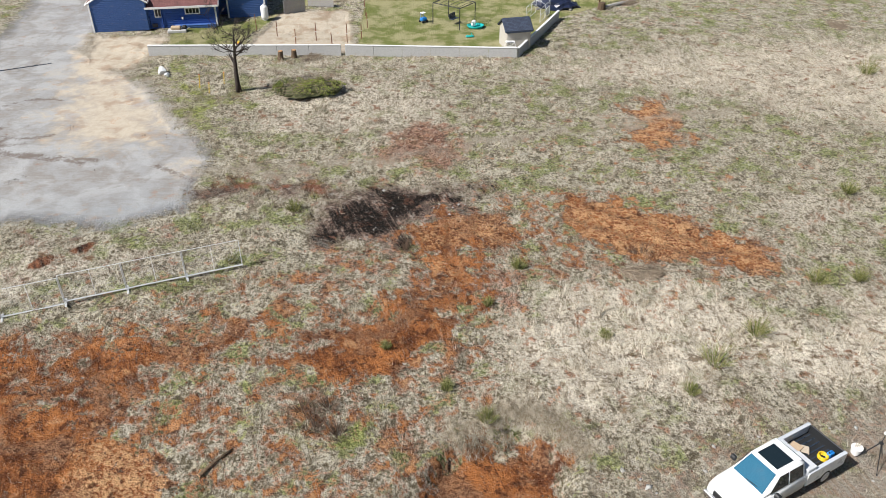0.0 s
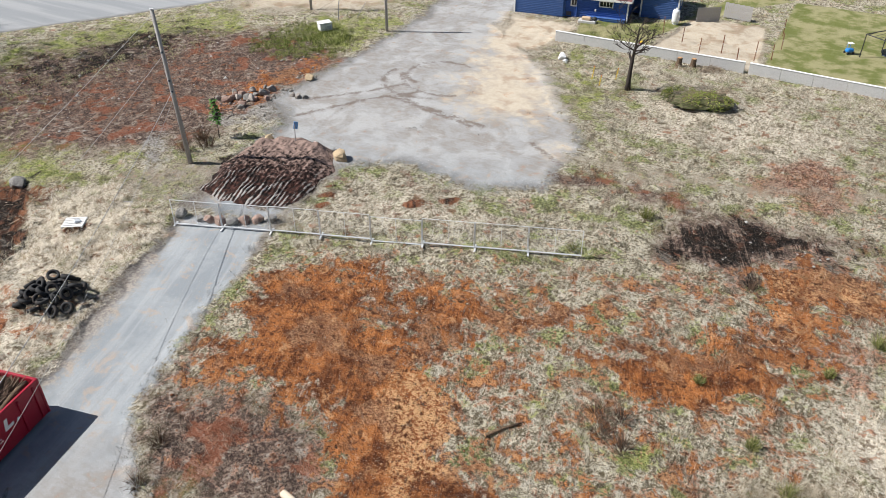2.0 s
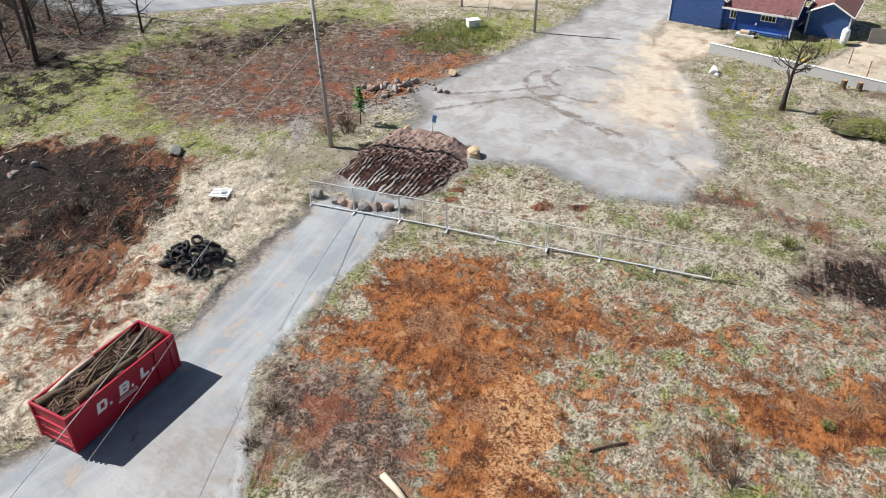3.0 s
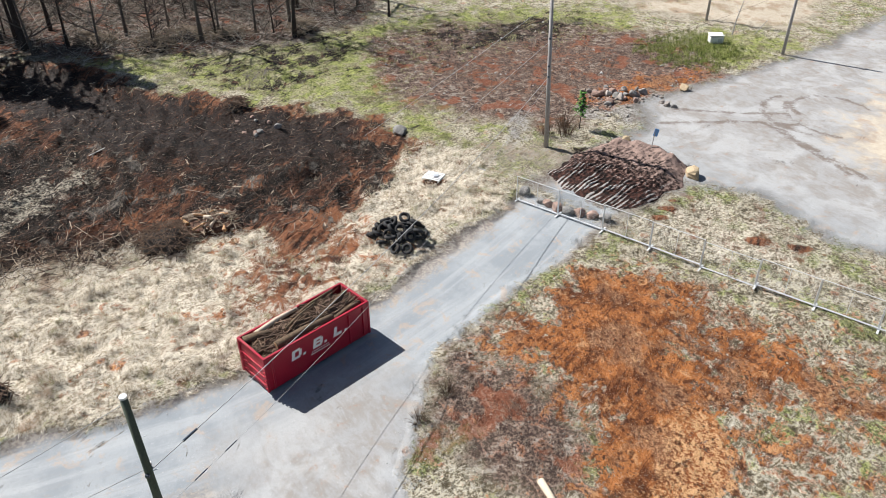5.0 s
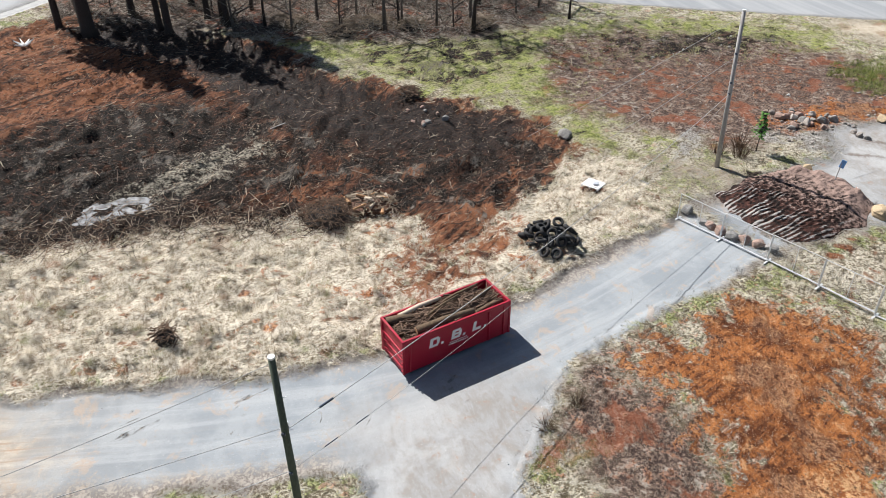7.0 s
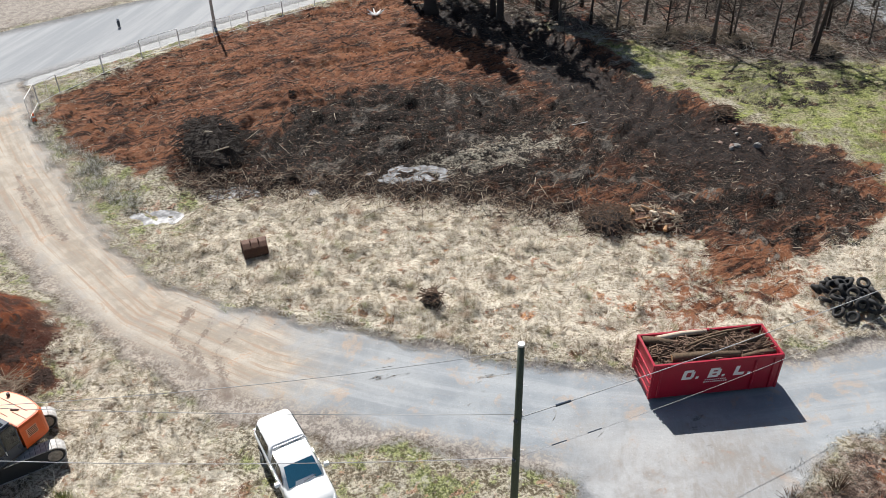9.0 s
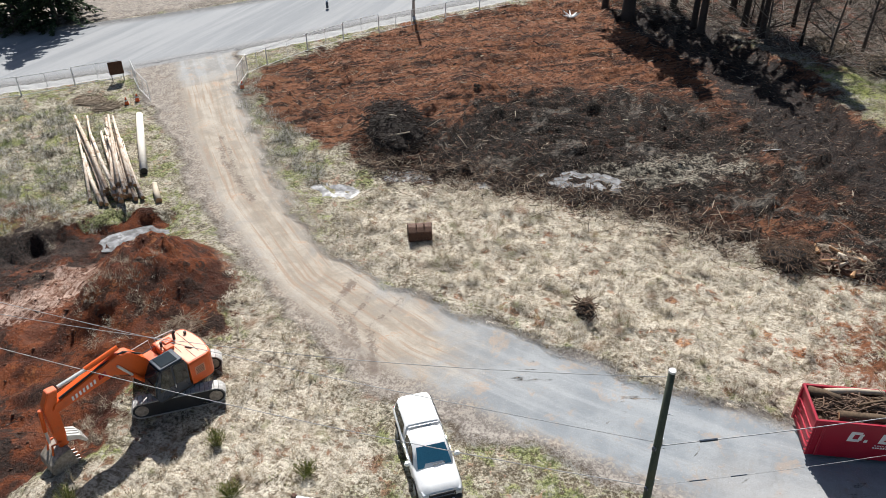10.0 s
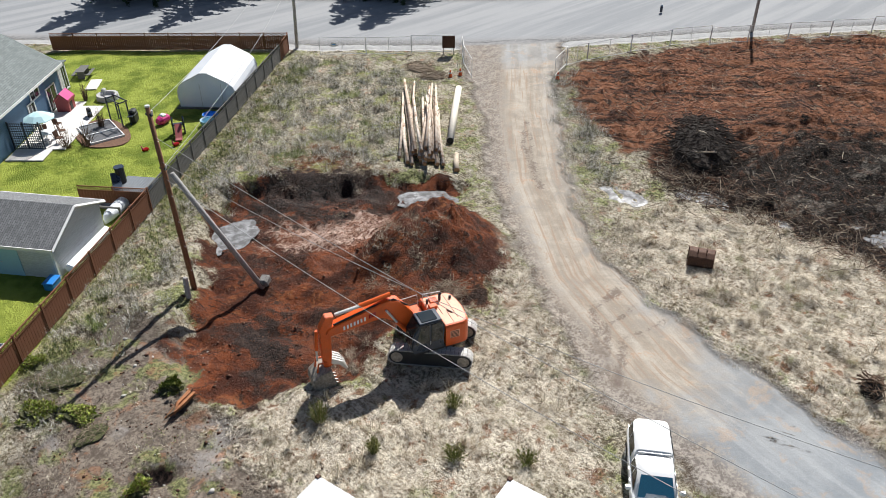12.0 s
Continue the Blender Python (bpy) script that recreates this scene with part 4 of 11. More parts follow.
def stuff_mesh(name, verts, faces, material, label, smooth=False):
    """Many loose pieces in one mesh; verts and faces are arrays, faces all of one size."""
    me = bpy.data.meshes.new(name)
    verts, faces = np.asarray(verts, np.float32), np.asarray(faces, np.int32)
    k = faces.shape[1]
    me.vertices.add(len(verts))
    me.vertices.foreach_set("co", verts.ravel())
    me.loops.add(faces.size)
    me.loops.foreach_set("vertex_index", faces.ravel())
    me.polygons.add(len(faces))
    me.polygons.foreach_set("loop_start", (np.arange(len(faces)) * k).astype(np.int32))
    me.update(calc_edges=True)
    me.materials.append(material)
    return tagged(new(name, me), label, name.replace("_", " "), kind="stuff")


# ---- materials ----
M_RED = paint("red_dumpster_paint", (0.36, 0.005, 0.026), 0.8, 0.42, stain=1.2, dirty=0.25, bump=0.05)
M_WHITE = paint("white_car_paint", (0.80, 0.80, 0.79), 0.96, 0.3, dirty=0.08, bump=0.0)
M_WHITE_SIGN = paint("white_marking", (0.82, 0.81, 0.79), 0.9, 0.6, dirty=0.1, bump=0.0)
M_ORANGE = paint("orange_machine_paint", (0.74, 0.115, 0.014), 0.85, 0.34, dirty=0.35, bump=0.04)
M_GLASS = paint("dark_tinted_glass", (0.012, 0.022, 0.028), 0.8, 0.06, dirty=0.05, bump=0.0, spec=0.6)
# Blue base colour stands in for the sky reflected in the windscreens
M_SHIELD = paint("sky_tinted_windscreen", (0.03, 0.13, 0.21), 0.8, 0.06, dirty=0.1, bump=0.0, spec=0.6)
M_RUBBER = paint("black_rubber", (0.022, 0.022, 0.023), 0.7, 0.85, dirty=0.4, bump=0.2)
M_BLACK = paint("black_plastic", (0.02, 0.021, 0.023), 0.8, 0.55, dirty=0.2)
M_STEEL = paint("worn_steel", (0.33, 0.32, 0.31), 0.6, 0.45, 0.7, dirty=0.5, bump=0.25)
M_CHROME = paint("bright_metal", (0.62, 0.63, 0.64), 0.9, 0.25, 1.0, dirty=0.05, bump=0.0)
M_GALV = paint("galvanised_steel", (0.66, 0.67, 0.68), 0.9, 0.45, 0.15, dirty=0.15, bump=0.05)
M_CAB = paint("dark_grey_cab", (0.028, 0.042, 0.066), 0.8, 0.3, dirty=0.15)
M_SHOE = paint("worn_track_steel", (0.58, 0.56, 0.53), 0.6, 0.6, grain=9, dirty=0.6, bump=0.2)
M_MIXED = paint("mixed_cut_branches", (0.27, 0.17, 0.115), 0.5, 0.95, grain=6, vary=1.0, island=True, bump=0.3)
M_RUST = paint("rusty_steel", (0.13, 0.06, 0.035), 0.4, 0.8, 0.2, grain=14, dirty=0.5, bump=0.3)
M_MUD_STEEL = paint("muddy_steel", (0.44, 0.38, 0.31), 0.55, 0.7, 0.2, grain=8, dirty=0.7, bump=0.3)
M_LIGHT_RED = paint("tail_light_red", (0.4, 0.01, 0.01), 0.9, 0.25, bump=0.0)
M_LENS = paint("clear_lamp", (0.72, 0.74, 0.76), 0.9, 0.15, bump=0.0)
M_GREY_PAINT = paint("silver_grey_paint", (0.52, 0.54, 0.57), 0.92, 0.35, dirty=0.1, bump=0.0)
M_BARK_LOG = paint("log_bark", (0.19, 0.125, 0.075), 0.45, 0.95, grain=9, stain=2.5, bump=0.7, dirty=0.4, vary=0.6)
M_PEELED = paint("peeled_timber", (0.66, 0.55, 0.42), 0.7, 0.85, grain=6, stretch=(1, 8, 8), bump=0.2, dirt=(0.25, 0.13, 0.07), dirty=0.5, vary=0.25)
M_CUT = paint("fresh_cut_wood", (0.52, 0.30, 0.15), 0.6, 0.9, grain=12, bump=0.2)
M_TWIG = paint("dead_branches", (0.20, 0.125, 0.08), 0.4, 0.95, grain=5, vary=0.6, island=True, bump=0.3)
M_TWIG_PALE = paint("pale_branches", (0.36, 0.28, 0.2), 0.6, 0.95, grain=5, vary=0.6, island=True, bump=0.3)
M_YELLOW = paint("yellow_plastic", (0.75, 0.5, 0.02), 0.85, 0.5)
M_BLUE = paint("blue_plastic", (0.02, 0.22, 0.62), 0.85, 0.4)
M_TEAL = paint("teal_plastic", (0.01, 0.40, 0.38), 0.85, 0.4)
M_PINK = paint("magenta_plastic", (0.62, 0.03, 0.22), 0.85, 0.4)
M_CARD = paint("cardboard", (0.50, 0.37, 0.25), 0.85, 0.9)


# ---- dumpster ----
def build_dumpster(m):
    L, W, Hh = 6.15, 2.2, 2.22
    d = thing("roll_off_dumpster", m, "red steel roll-off dumpster heaped with branches, standing on the gravel lane", "dumpster")
    for s in (-1, 1):
        bm = bmesh.new()
        box(bm, (L, 0.06, Hh - 0.24), (0, s * (W / 2 - 0.03), 0.24 + (Hh - 0.24) / 2))
        part("side_panel", bm, M_RED, d)
        for k in range(7):
            x = -L / 2 + 0.35 + k * (L - 0.7) / 6
            if k in (1, 2, 3, 4) and s < 0:
                continue
            part("rib", box(bmesh.new(), (0.1, 0.07, Hh - 0.42), (x, s * (W / 2 + 0.034), 0.24 + (Hh - 0.42) / 2), bevel=0.015), M_RED, d)
        part("top_rail", box(bmesh.new(), (L + 0.06, 0.13, 0.13), (0, s * (W / 2 - 0.02), Hh - 0.02), bevel=0.02), M_RED, d)
        part("runner", box(bmesh.new(), (L - 0.2, 0.1, 0.16), (0, s * 0.5, 0.12), bevel=0.01), M_RUST, d)
        for k in (-1, 1):
            part("ground_roller", tube(bmesh.new(), [(k * (L / 2 - 0.35), s * 0.66, 0.11), (k * (L / 2 - 0.35), s * 0.9, 0.11)], 0.11, 12), M_BLACK, d)
    part("floor_plate", box(bmesh.new(), (L, W - 0.04, 0.06), (0, 0, 0.22)), M_RED, d)
    for k, nm in ((-1, "rear_door"), (1, "front_panel")):
        p = part(nm, box(bmesh.new(), (0.06, W - 0.13, Hh - 0.26), (k * (L / 2 - 0.04), 0, 0.25 + (Hh - 0.26) / 2)), M_RED, d)
        part("end_rail", box(bmesh.new(), (0.12, W + 0.06, 0.12), (k * (L / 2), 0, Hh - 0.015), bevel=0.02), M_RED, p)
        for z in ((0.5, 1.0, 1.5) if k < 0 else (0.8, 1.4)):
            part("crossbar", box(bmesh.new(), (0.07, W - 0.2, 0.09), (k * (L / 2 + 0.025), 0, z), bevel=0.012), M_RED, p)
        for s in (-1, 1):
            part("post", box(bmesh.new(), (0.12, 0.12, Hh - 0.2), (k * (L / 2 + 0.01), s * (W / 2 - 0.02), 0.2 + (Hh - 0.2) / 2), bevel=0.015), M_RED, p)
    for z in (0.45, 0.7, 0.95, 1.2, 1.45):
        part("door_hinge", box(bmesh.new(), (0.16, 0.12, 0.05), (-L / 2 - 0.07, -W / 2 + 0.02, z), (0, 12, 18), 0.01), M_RED, d)
    part("latch_bar", tube(bmesh.new(), [(-L / 2 - 0.1, W / 2 - 0.25, 0.4), (-L / 2 - 0.1, W / 2 - 0.25, 1.6)], 0.035), M_RED, d)
    # slanted white marks with dots, and two rows of small bars
    for k, x in enumerate((-1.42, -0.16, 1.08)):
        y = -W / 2 - 0.006
        bm = bmesh.new()
        for a, b, zz0, zz1 in ((-0.26, -0.08, 0.0, 0.56), (-0.08, 0.24, 0.0, 0.17 if k == 2 else 0.14), (-0.08, 0.20, 0.42, 0.56), (0.14, 0.30, 0.1, 0.46), (-0.08, 0.16, 0.23, 0.34)):
            if (k == 2 and zz0 > 0.05) or (k == 0 and zz1 == 0.34):
                continue
            plate(bm, [(x + a + zz0 * 0.18, y, 1.22 + zz0), (x + b + zz0 * 0.18, y, 1.22 + zz0), (x + b + zz1 * 0.18, y, 1.22 + zz1), (x + a + zz1 * 0.18, y, 1.22 + zz1)], 0.006)
        part("white_mark", bm, M_WHITE_SIGN, d, "slanted white block mark")
        bm = bmesh.new()
        plate(bm, [(x + 0.42, y, 1.22), (x + 0.56, y, 1.22), (x + 0.58, y, 1.36), (x + 0.44, y, 1.36)], 0.006)
        part("white_dot", bm, M_WHITE_SIGN, d)
    for x0, x1, z, h in ((-0.5, 0.45, 1.06, 0.05), (-0.55, 0.5, 0.92, 0.07)):
        bm = bmesh.new()
        x = x0
        while x < x1:
            plate(bm, [(x, -W / 2 - 0.006, z), (x + 0.07, -W / 2 - 0.006, z), (x + 0.07, -W / 2 - 0.006, z + h), (x, -W / 2 - 0.006, z + h)], 0.005)
            x += 0.105
        part("bar_row", bm, M_WHITE_SIGN, d)
    return d


def branch_heap(name, m, label, rx, ry, h, count, length, radius, material, seed, category="brush pile", under=None, logs=0):
    """A heap of crossed branches over a rough core."""
    rnd = random.Random(seed)
    t = thing(name, m, label, category)
    core = bmesh.new()
    bmesh.ops.create_icosphere(core, subdivisions=3, radius=1.0)
    for v in core.verts:
        f = 0.8 + 0.3 * noise.noise(v.co * 2.3 + Vector((seed, 0, 0)))
        v.co = Vector((v.co.x * rx * f, v.co.y * ry * f, max(-0.1, v.co.z * h * f * 0.85)))
    part("earth_core", core, under or M_TWIG, t)
    bm = bmesh.new()
    for _ in range(count):
        a, q = rnd.uniform(0, math.tau), math.sqrt(rnd.random())
        x, y = rx * q * math.cos(a), ry * q * math.sin(a)
        z = h * math.sqrt(max(0, 1 - q * q)) * rnd.uniform(0.75, 1.1) + 0.05
        b, ln = rnd.uniform(0, math.tau), length * rnd.uniform(0.4, 1.2)
        d = Vector((math.cos(b), math.sin(b), rnd.uniform(-0.35, 0.5))) * ln / 2
        c = Vector((x, y, z))
        r = radius * rnd.uniform(0.5, 1.4)
        tube(bm, [c - d, c + Vector((rnd.uniform(-.1, .1), rnd.uniform(-.1, .1), rnd.uniform(-.05, .12))) * ln, c + d], [r, r * 0.8, r * 0.35], 5, False)
    part("brush_tangle", bm, material, t)
    for _ in range(logs):
        a = rnd.uniform(0, math.tau)
        u = rnd.uniform(0.1, 0.85)
        x, y = rx * u * math.cos(a), ry * u * math.sin(a)
        b = rnd.uniform(0, math.tau)
        ln = rnd.uniform(0.5, 1.1) * length
        part("log", tube(bmesh.new(), [(x - math.cos(b) * ln / 2, y - math.sin(b) * ln / 2, h * (0.95 - 0.6 * u)), (x + math.cos(b) * ln / 2, y + math.sin(b) * ln / 2, h * (1.15 - 0.7 * u * u))], [radius * rnd.uniform(1.6, 3.2), radius * 1.2], 7), (M_PEELED, M_CUT)[rnd.random() < 0.4], t)
    return t


DUMP_AT = pose(-28.42, 9.08, 0.02, 0, 0, 103.5)
build_dumpster(DUMP_AT)


def build_dumpster_load(m):
    rnd = random.Random(5)
    t = thing("branch_load", m, "heap of cut branches and logs filling the red dumpster", "brush pile")
    bm = bmesh.new()
    nx, ny = 26, 10
    grid = [[bm.verts.new((-3.05 + 6.1 * i / nx, -1.02 + 2.04 * j / ny, 1.72 + 0.34 * math.sin(math.pi * j / ny) * math.sin(math.pi * (i + 3) / (nx + 6)) + 0.2 * noise.noise(Vector((i * 0.7, j * 0.7, 1))))) for j in range(ny + 1)] for i in range(nx + 1)]
    for i in range(nx):
        for j in range(ny):
            bm.faces.new((grid[i][j], grid[i + 1][j], grid[i + 1][j + 1], grid[i][j + 1]))
    part("chipped_bark", bm, M_BARK_LOG, t)
    bm = bmesh.new()
    for _ in range(620):
        x, y = rnd.uniform(-2.8, 2.8), rnd.uniform(-0.92, 0.92)
        z = 1.82 + 0.5 * math.cos(y * 1.4) * math.cos(x * 0.4) * rnd.uniform(0.5, 1.15)
        b = rnd.choice((rnd.gauss(0.45, 0.35), rnd.gauss(-0.25, 0.4), rnd.uniform(0, 3.14)))
        ln = rnd.uniform(0.3, 2.3) * rnd.uniform(0.6, 1.0)
        d = Vector((math.cos(b), math.sin(b) * 0.8, rnd.uniform(-0.35, 0.4))) * ln / 2
        c = Vector((x, y, z))
        e0, e1 = c - d, c + d
        for e in (e0, e1):
            e.x, e.y = max(-3.0, min(3.0, e.x)), max(-1.02, min(1.02, e.y))
        r = rnd.choice((0.012, 0.015, 0.02, 0.025, 0.035, 0.05))
        tube(bm, [e0, c + Vector((0, rnd.uniform(-.12, .12), rnd.uniform(0, .1))), e1], [r, r, r * 0.6], 6)
    part("brush_tangle", bm, M_MIXED, t)
    for x0, y0, x1, y1, z, r, mat in ((-2.1, -0.6, 1.1, -0.8, 2.16, 0.2, M_BARK_LOG), (-2.95, 0.85, -1.7, 0.35, 2.08, 0.22, M_BARK_LOG), (-2.3, 0.78, 0.2, 0.93, 2.2, 0.13, M_PEELED), (-0.4, 0.5, 2.4, 0.9, 2.24, 0.07, M_BARK_LOG), (0.6, -0.5, 2.8, 0.3, 2.22, 0.09, M_BARK_LOG), (-1.2, -0.1, 1.0, 0.5, 2.36, 0.06, M_BARK_LOG), (1.2, -0.85, 2.9, -0.7, 2.05, 0.13, M_BARK_LOG)):
        a, c = Vector((x0, y0, z)), Vector((x1, y1, z + 0.05))
        u = (c - a).normalized()
        lg = part("log", tube(bmesh.new(), [a, a.lerp(c, 0.5) + Vector((0, 0.05, 0.04)), c], [r * 1.08, r, r * 0.88], 12), mat, t, "thick cut log", True)
        part("sawn_end", tube(bmesh.new(), [a - u * 0.006, a + u * 0.012], r * 1.02, 12), M_CUT, lg)
    return t


build_dumpster_load(DUMP_AT)


# ---- vehicles ----
def ring(x, w0, z0, wb, zb, wt, zt, crown=0.04):
    """One cross-section of a car body at x."""
    return [(x, -w0, z0), (x, -wb, zb), (x, -wt, zt), (x, -wt * 0.5, zt + crown), (x, wt * 0.5, zt + crown), (x, wt, zt), (x, wb, zb), (x, w0, z0)]


def soften(bm, width=0.035):
    bmesh.ops.recalc_face_normals(bm, faces=bm.faces)
    edges = [e for e in bm.edges if len(e.link_faces) == 2 and e.calc_face_angle() > radians(14)]
    bmesh.ops.bevel(bm, geom=edges, offset=width, segments=2, affect="EDGES", clamp_overlap=True)
    return bm


def build_wheel(parent, x, y, r=0.38, w=0.25):
    side = 1 if y > 0 else -1
    bm = bmesh.new()
    loft(bm, [[(x + rr * math.cos(math.tau * k / 20), y + side * yy, r + rr * math.sin(math.tau * k / 20)) for k in range(20)] for rr, yy in ((r * 0.72, -w / 2), (r * 0.97, -w / 2 + 0.02), (r, -w / 4), (r, w / 4), (r * 0.96, w / 2 - 0.02), (r * 0.7, w / 2))])
    wheel = part("wheel", bm, M_RUBBER, parent, "black rubber tyre")
    bm = bmesh.new()
    tube(bm, [(x, y + side * (w / 2 - 0.04), r), (x, y + side * (w / 2 + 0.004), r)], r * 0.66, 16)
    tube(bm, [(x, y + side * (w / 2), r), (x, y + side * (w / 2 + 0.02), r)], r * 0.2, 8)
    part("rim", bm, M_CHROME, wheel)
    for k in range(5):
        a = math.tau * k / 5
        part("spoke", box(bmesh.new(), (r * 0.42, 0.012, 0.06), (x + r * 0.42 * math.cos(a), y + side * (w / 2 + 0.012), r + r * 0.42 * math.sin(a)), (0, -math.degrees(a), 0)), M_GALV, wheel)


def build_suv(m):
    car = thing("canopy_truck", m, "white pickup truck with a white bed canopy beside the dusty lane", "truck")
    bm = bmesh.new()
    loft(bm, [ring(-2.6, 0.78, 0.5, 0.84, 0.8, 0.8, 1.06, 0.01), ring(-2.52, 0.86, 0.42, 0.92, 0.8, 0.88, 1.1), ring(-1.2, 0.9, 0.36, 0.945, 0.8, 0.9, 1.1), ring(0.9, 0.9, 0.36, 0.945, 0.8, 0.9, 1.1),
              ring(1.2, 0.9, 0.36, 0.945, 0.82, 0.85, 1.13, 0.05), ring(2.05, 0.89, 0.38, 0.93, 0.8, 0.80, 1.06, 0.06), ring(2.36, 0.86, 0.42, 0.88, 0.72, 0.74, 0.97, 0.04), ring(2.46, 0.78, 0.46, 0.8, 0.66, 0.7, 0.86, 0.02)])
    part("body", soften(bm), M_WHITE, car, smooth=True)
    bm = bmesh.new()
    loft(bm, [ring(-0.46, 0.87, 1.08, 0.84, 1.3, 0.7, 1.70, 0.02), ring(0.05, 0.87, 1.08, 0.84, 1.3, 0.7, 1.74, 0.03), ring(0.55, 0.87, 1.08, 0.84, 1.3, 0.67, 1.71, 0.03), ring(1.36, 0.83, 1.06, 0.81, 1.1, 0.76, 1.13, 0.03)])
    cabin = part("cabin", soften(bm, 0.05), M_WHITE, car, smooth=True)
    bm = bmesh.new()
    loft(bm, [ring(-2.48, 0.82, 1.08, 0.8, 1.3, 0.6, 1.66, 0.02), ring(-2.3, 0.87, 1.08, 0.84, 1.35, 0.68, 1.75, 0.03), ring(-0.62, 0.88, 1.08, 0.86, 1.35, 0.7, 1.81, 0.03), ring(-0.5, 0.87, 1.08, 0.84, 1.35, 0.69, 1.79, 0.03)])
    canopy = part("bed_canopy", soften(bm, 0.05), M_WHITE, car, "white fibreglass bed canopy", True)
    part("canopy_lip", box(bmesh.new(), (0.06, 1.34, 0.04), (-0.47, 0, 1.79), bevel=0.015), M_GREY_PAINT, canopy)
    bm = bmesh.new()
    plate(bm, [(0.62, 0.61, 1.715), (0.62, -0.61, 1.715), (1.31, -0.72, 1.19), (1.31, 0.72, 1.19)][::-1], 0.02)
    part("windscreen", bm, M_SHIELD, cabin, "dark blue-green reflecting windscreen")
    bm = bmesh.new()
    plate(bm, [(-2.5, -0.6, 1.3), (-2.5, 0.6, 1.3), (-2.49, 0.56, 1.58), (-2.49, -0.56, 1.58)], -0.015)
    part("rear_window", bm, M_GLASS, canopy)
    for s in (-1, 1):
        for x0, x1, t0, t1, yl, yh, zt, own in ((-2.3, -1.75, -2.25, -1.75, 0.872, 0.765, 1.62, canopy), (-1.66, -0.75, -1.66, -0.78, 0.878, 0.775, 1.66, canopy), (-0.38, 0.14, -0.36, 0.14, 0.862, 0.745, 1.62, cabin), (0.2, 1.0, 0.2, 0.5, 0.862, 0.745, 1.62, cabin)):
            bm = bmesh.new()
            plate(bm, [(x0, s * yl, 1.16), (x1, s * yl, 1.16), (t1, s * yh, zt), (t0, s * yh, zt)], 0.015 * -s)
            part("side_window", bm, M_GLASS, own)
        mirror = part("wing_mirror", box(bmesh.new(), (0.16, 0.24, 0.18), (0.92, s * 1.06, 1.2), bevel=0.045), M_WHITE, car)
        part("mirror_glass", box(bmesh.new(), (0.01, 0.18, 0.13), (0.836, s * 1.06, 1.2)), M_CHROME, mirror)
        part("headlight", box(bmesh.new(), (0.24, 0.34, 0.17), (2.3, s * 0.66, 0.86), (0, 14, s * -18), 0.03), M_LENS, car)
        part("fog_light", box(bmesh.new(), (0.05, 0.12, 0.07), (2.575, s * 0.42, 0.56), bevel=0.012), M_LENS, car)
        part("tail_light", box(bmesh.new(), (0.06, 0.14, 0.34), (-2.56, s * 0.82, 0.92), bevel=0.02), M_LIGHT_RED, car)
        for x in (-0.28, 0.32):
            part("door_handle", box(bmesh.new(), (0.16, 0.03, 0.03), (x, s * 0.935, 0.96), bevel=0.008), M_CHROME, car)
        for x in (-1.6, 1.6):
            build_wheel(car, x, s * 0.83)
            part("wheel_arch", tube(bmesh.new(), [(x + 0.46 * math.cos(a), s * 0.93, 0.38 + 0.46 * math.sin(a)) for a in np.linspace(0, math.pi, 9)], 0.025, 5), M_BLACK, car)
    part("grille", box(bmesh.new(), (0.09, 1.1, 0.26), (2.48, 0, 0.78), (0, -8, 0), 0.03), M_BLACK, car)
    part("grille_bar", box(bmesh.new(), (0.03, 1.0, 0.04), (2.535, 0, 0.8), bevel=0.01), M_CHROME, car)
    part("front_bumper", box(bmesh.new(), (0.22, 1.66, 0.24), (2.48, 0, 0.5), bevel=0.07), M_BLACK, car)
    part("rear_bumper", box(bmesh.new(), (0.14, 1.6, 0.16), (-2.64, 0, 0.55), bevel=0.03), M_CHROME, car)
    part("wiper", box(bmesh.new(), (0.02, 0.55, 0.02), (1.27, 0.2, 1.25), (0, 0, 8)), M_BLACK, car)
    return car


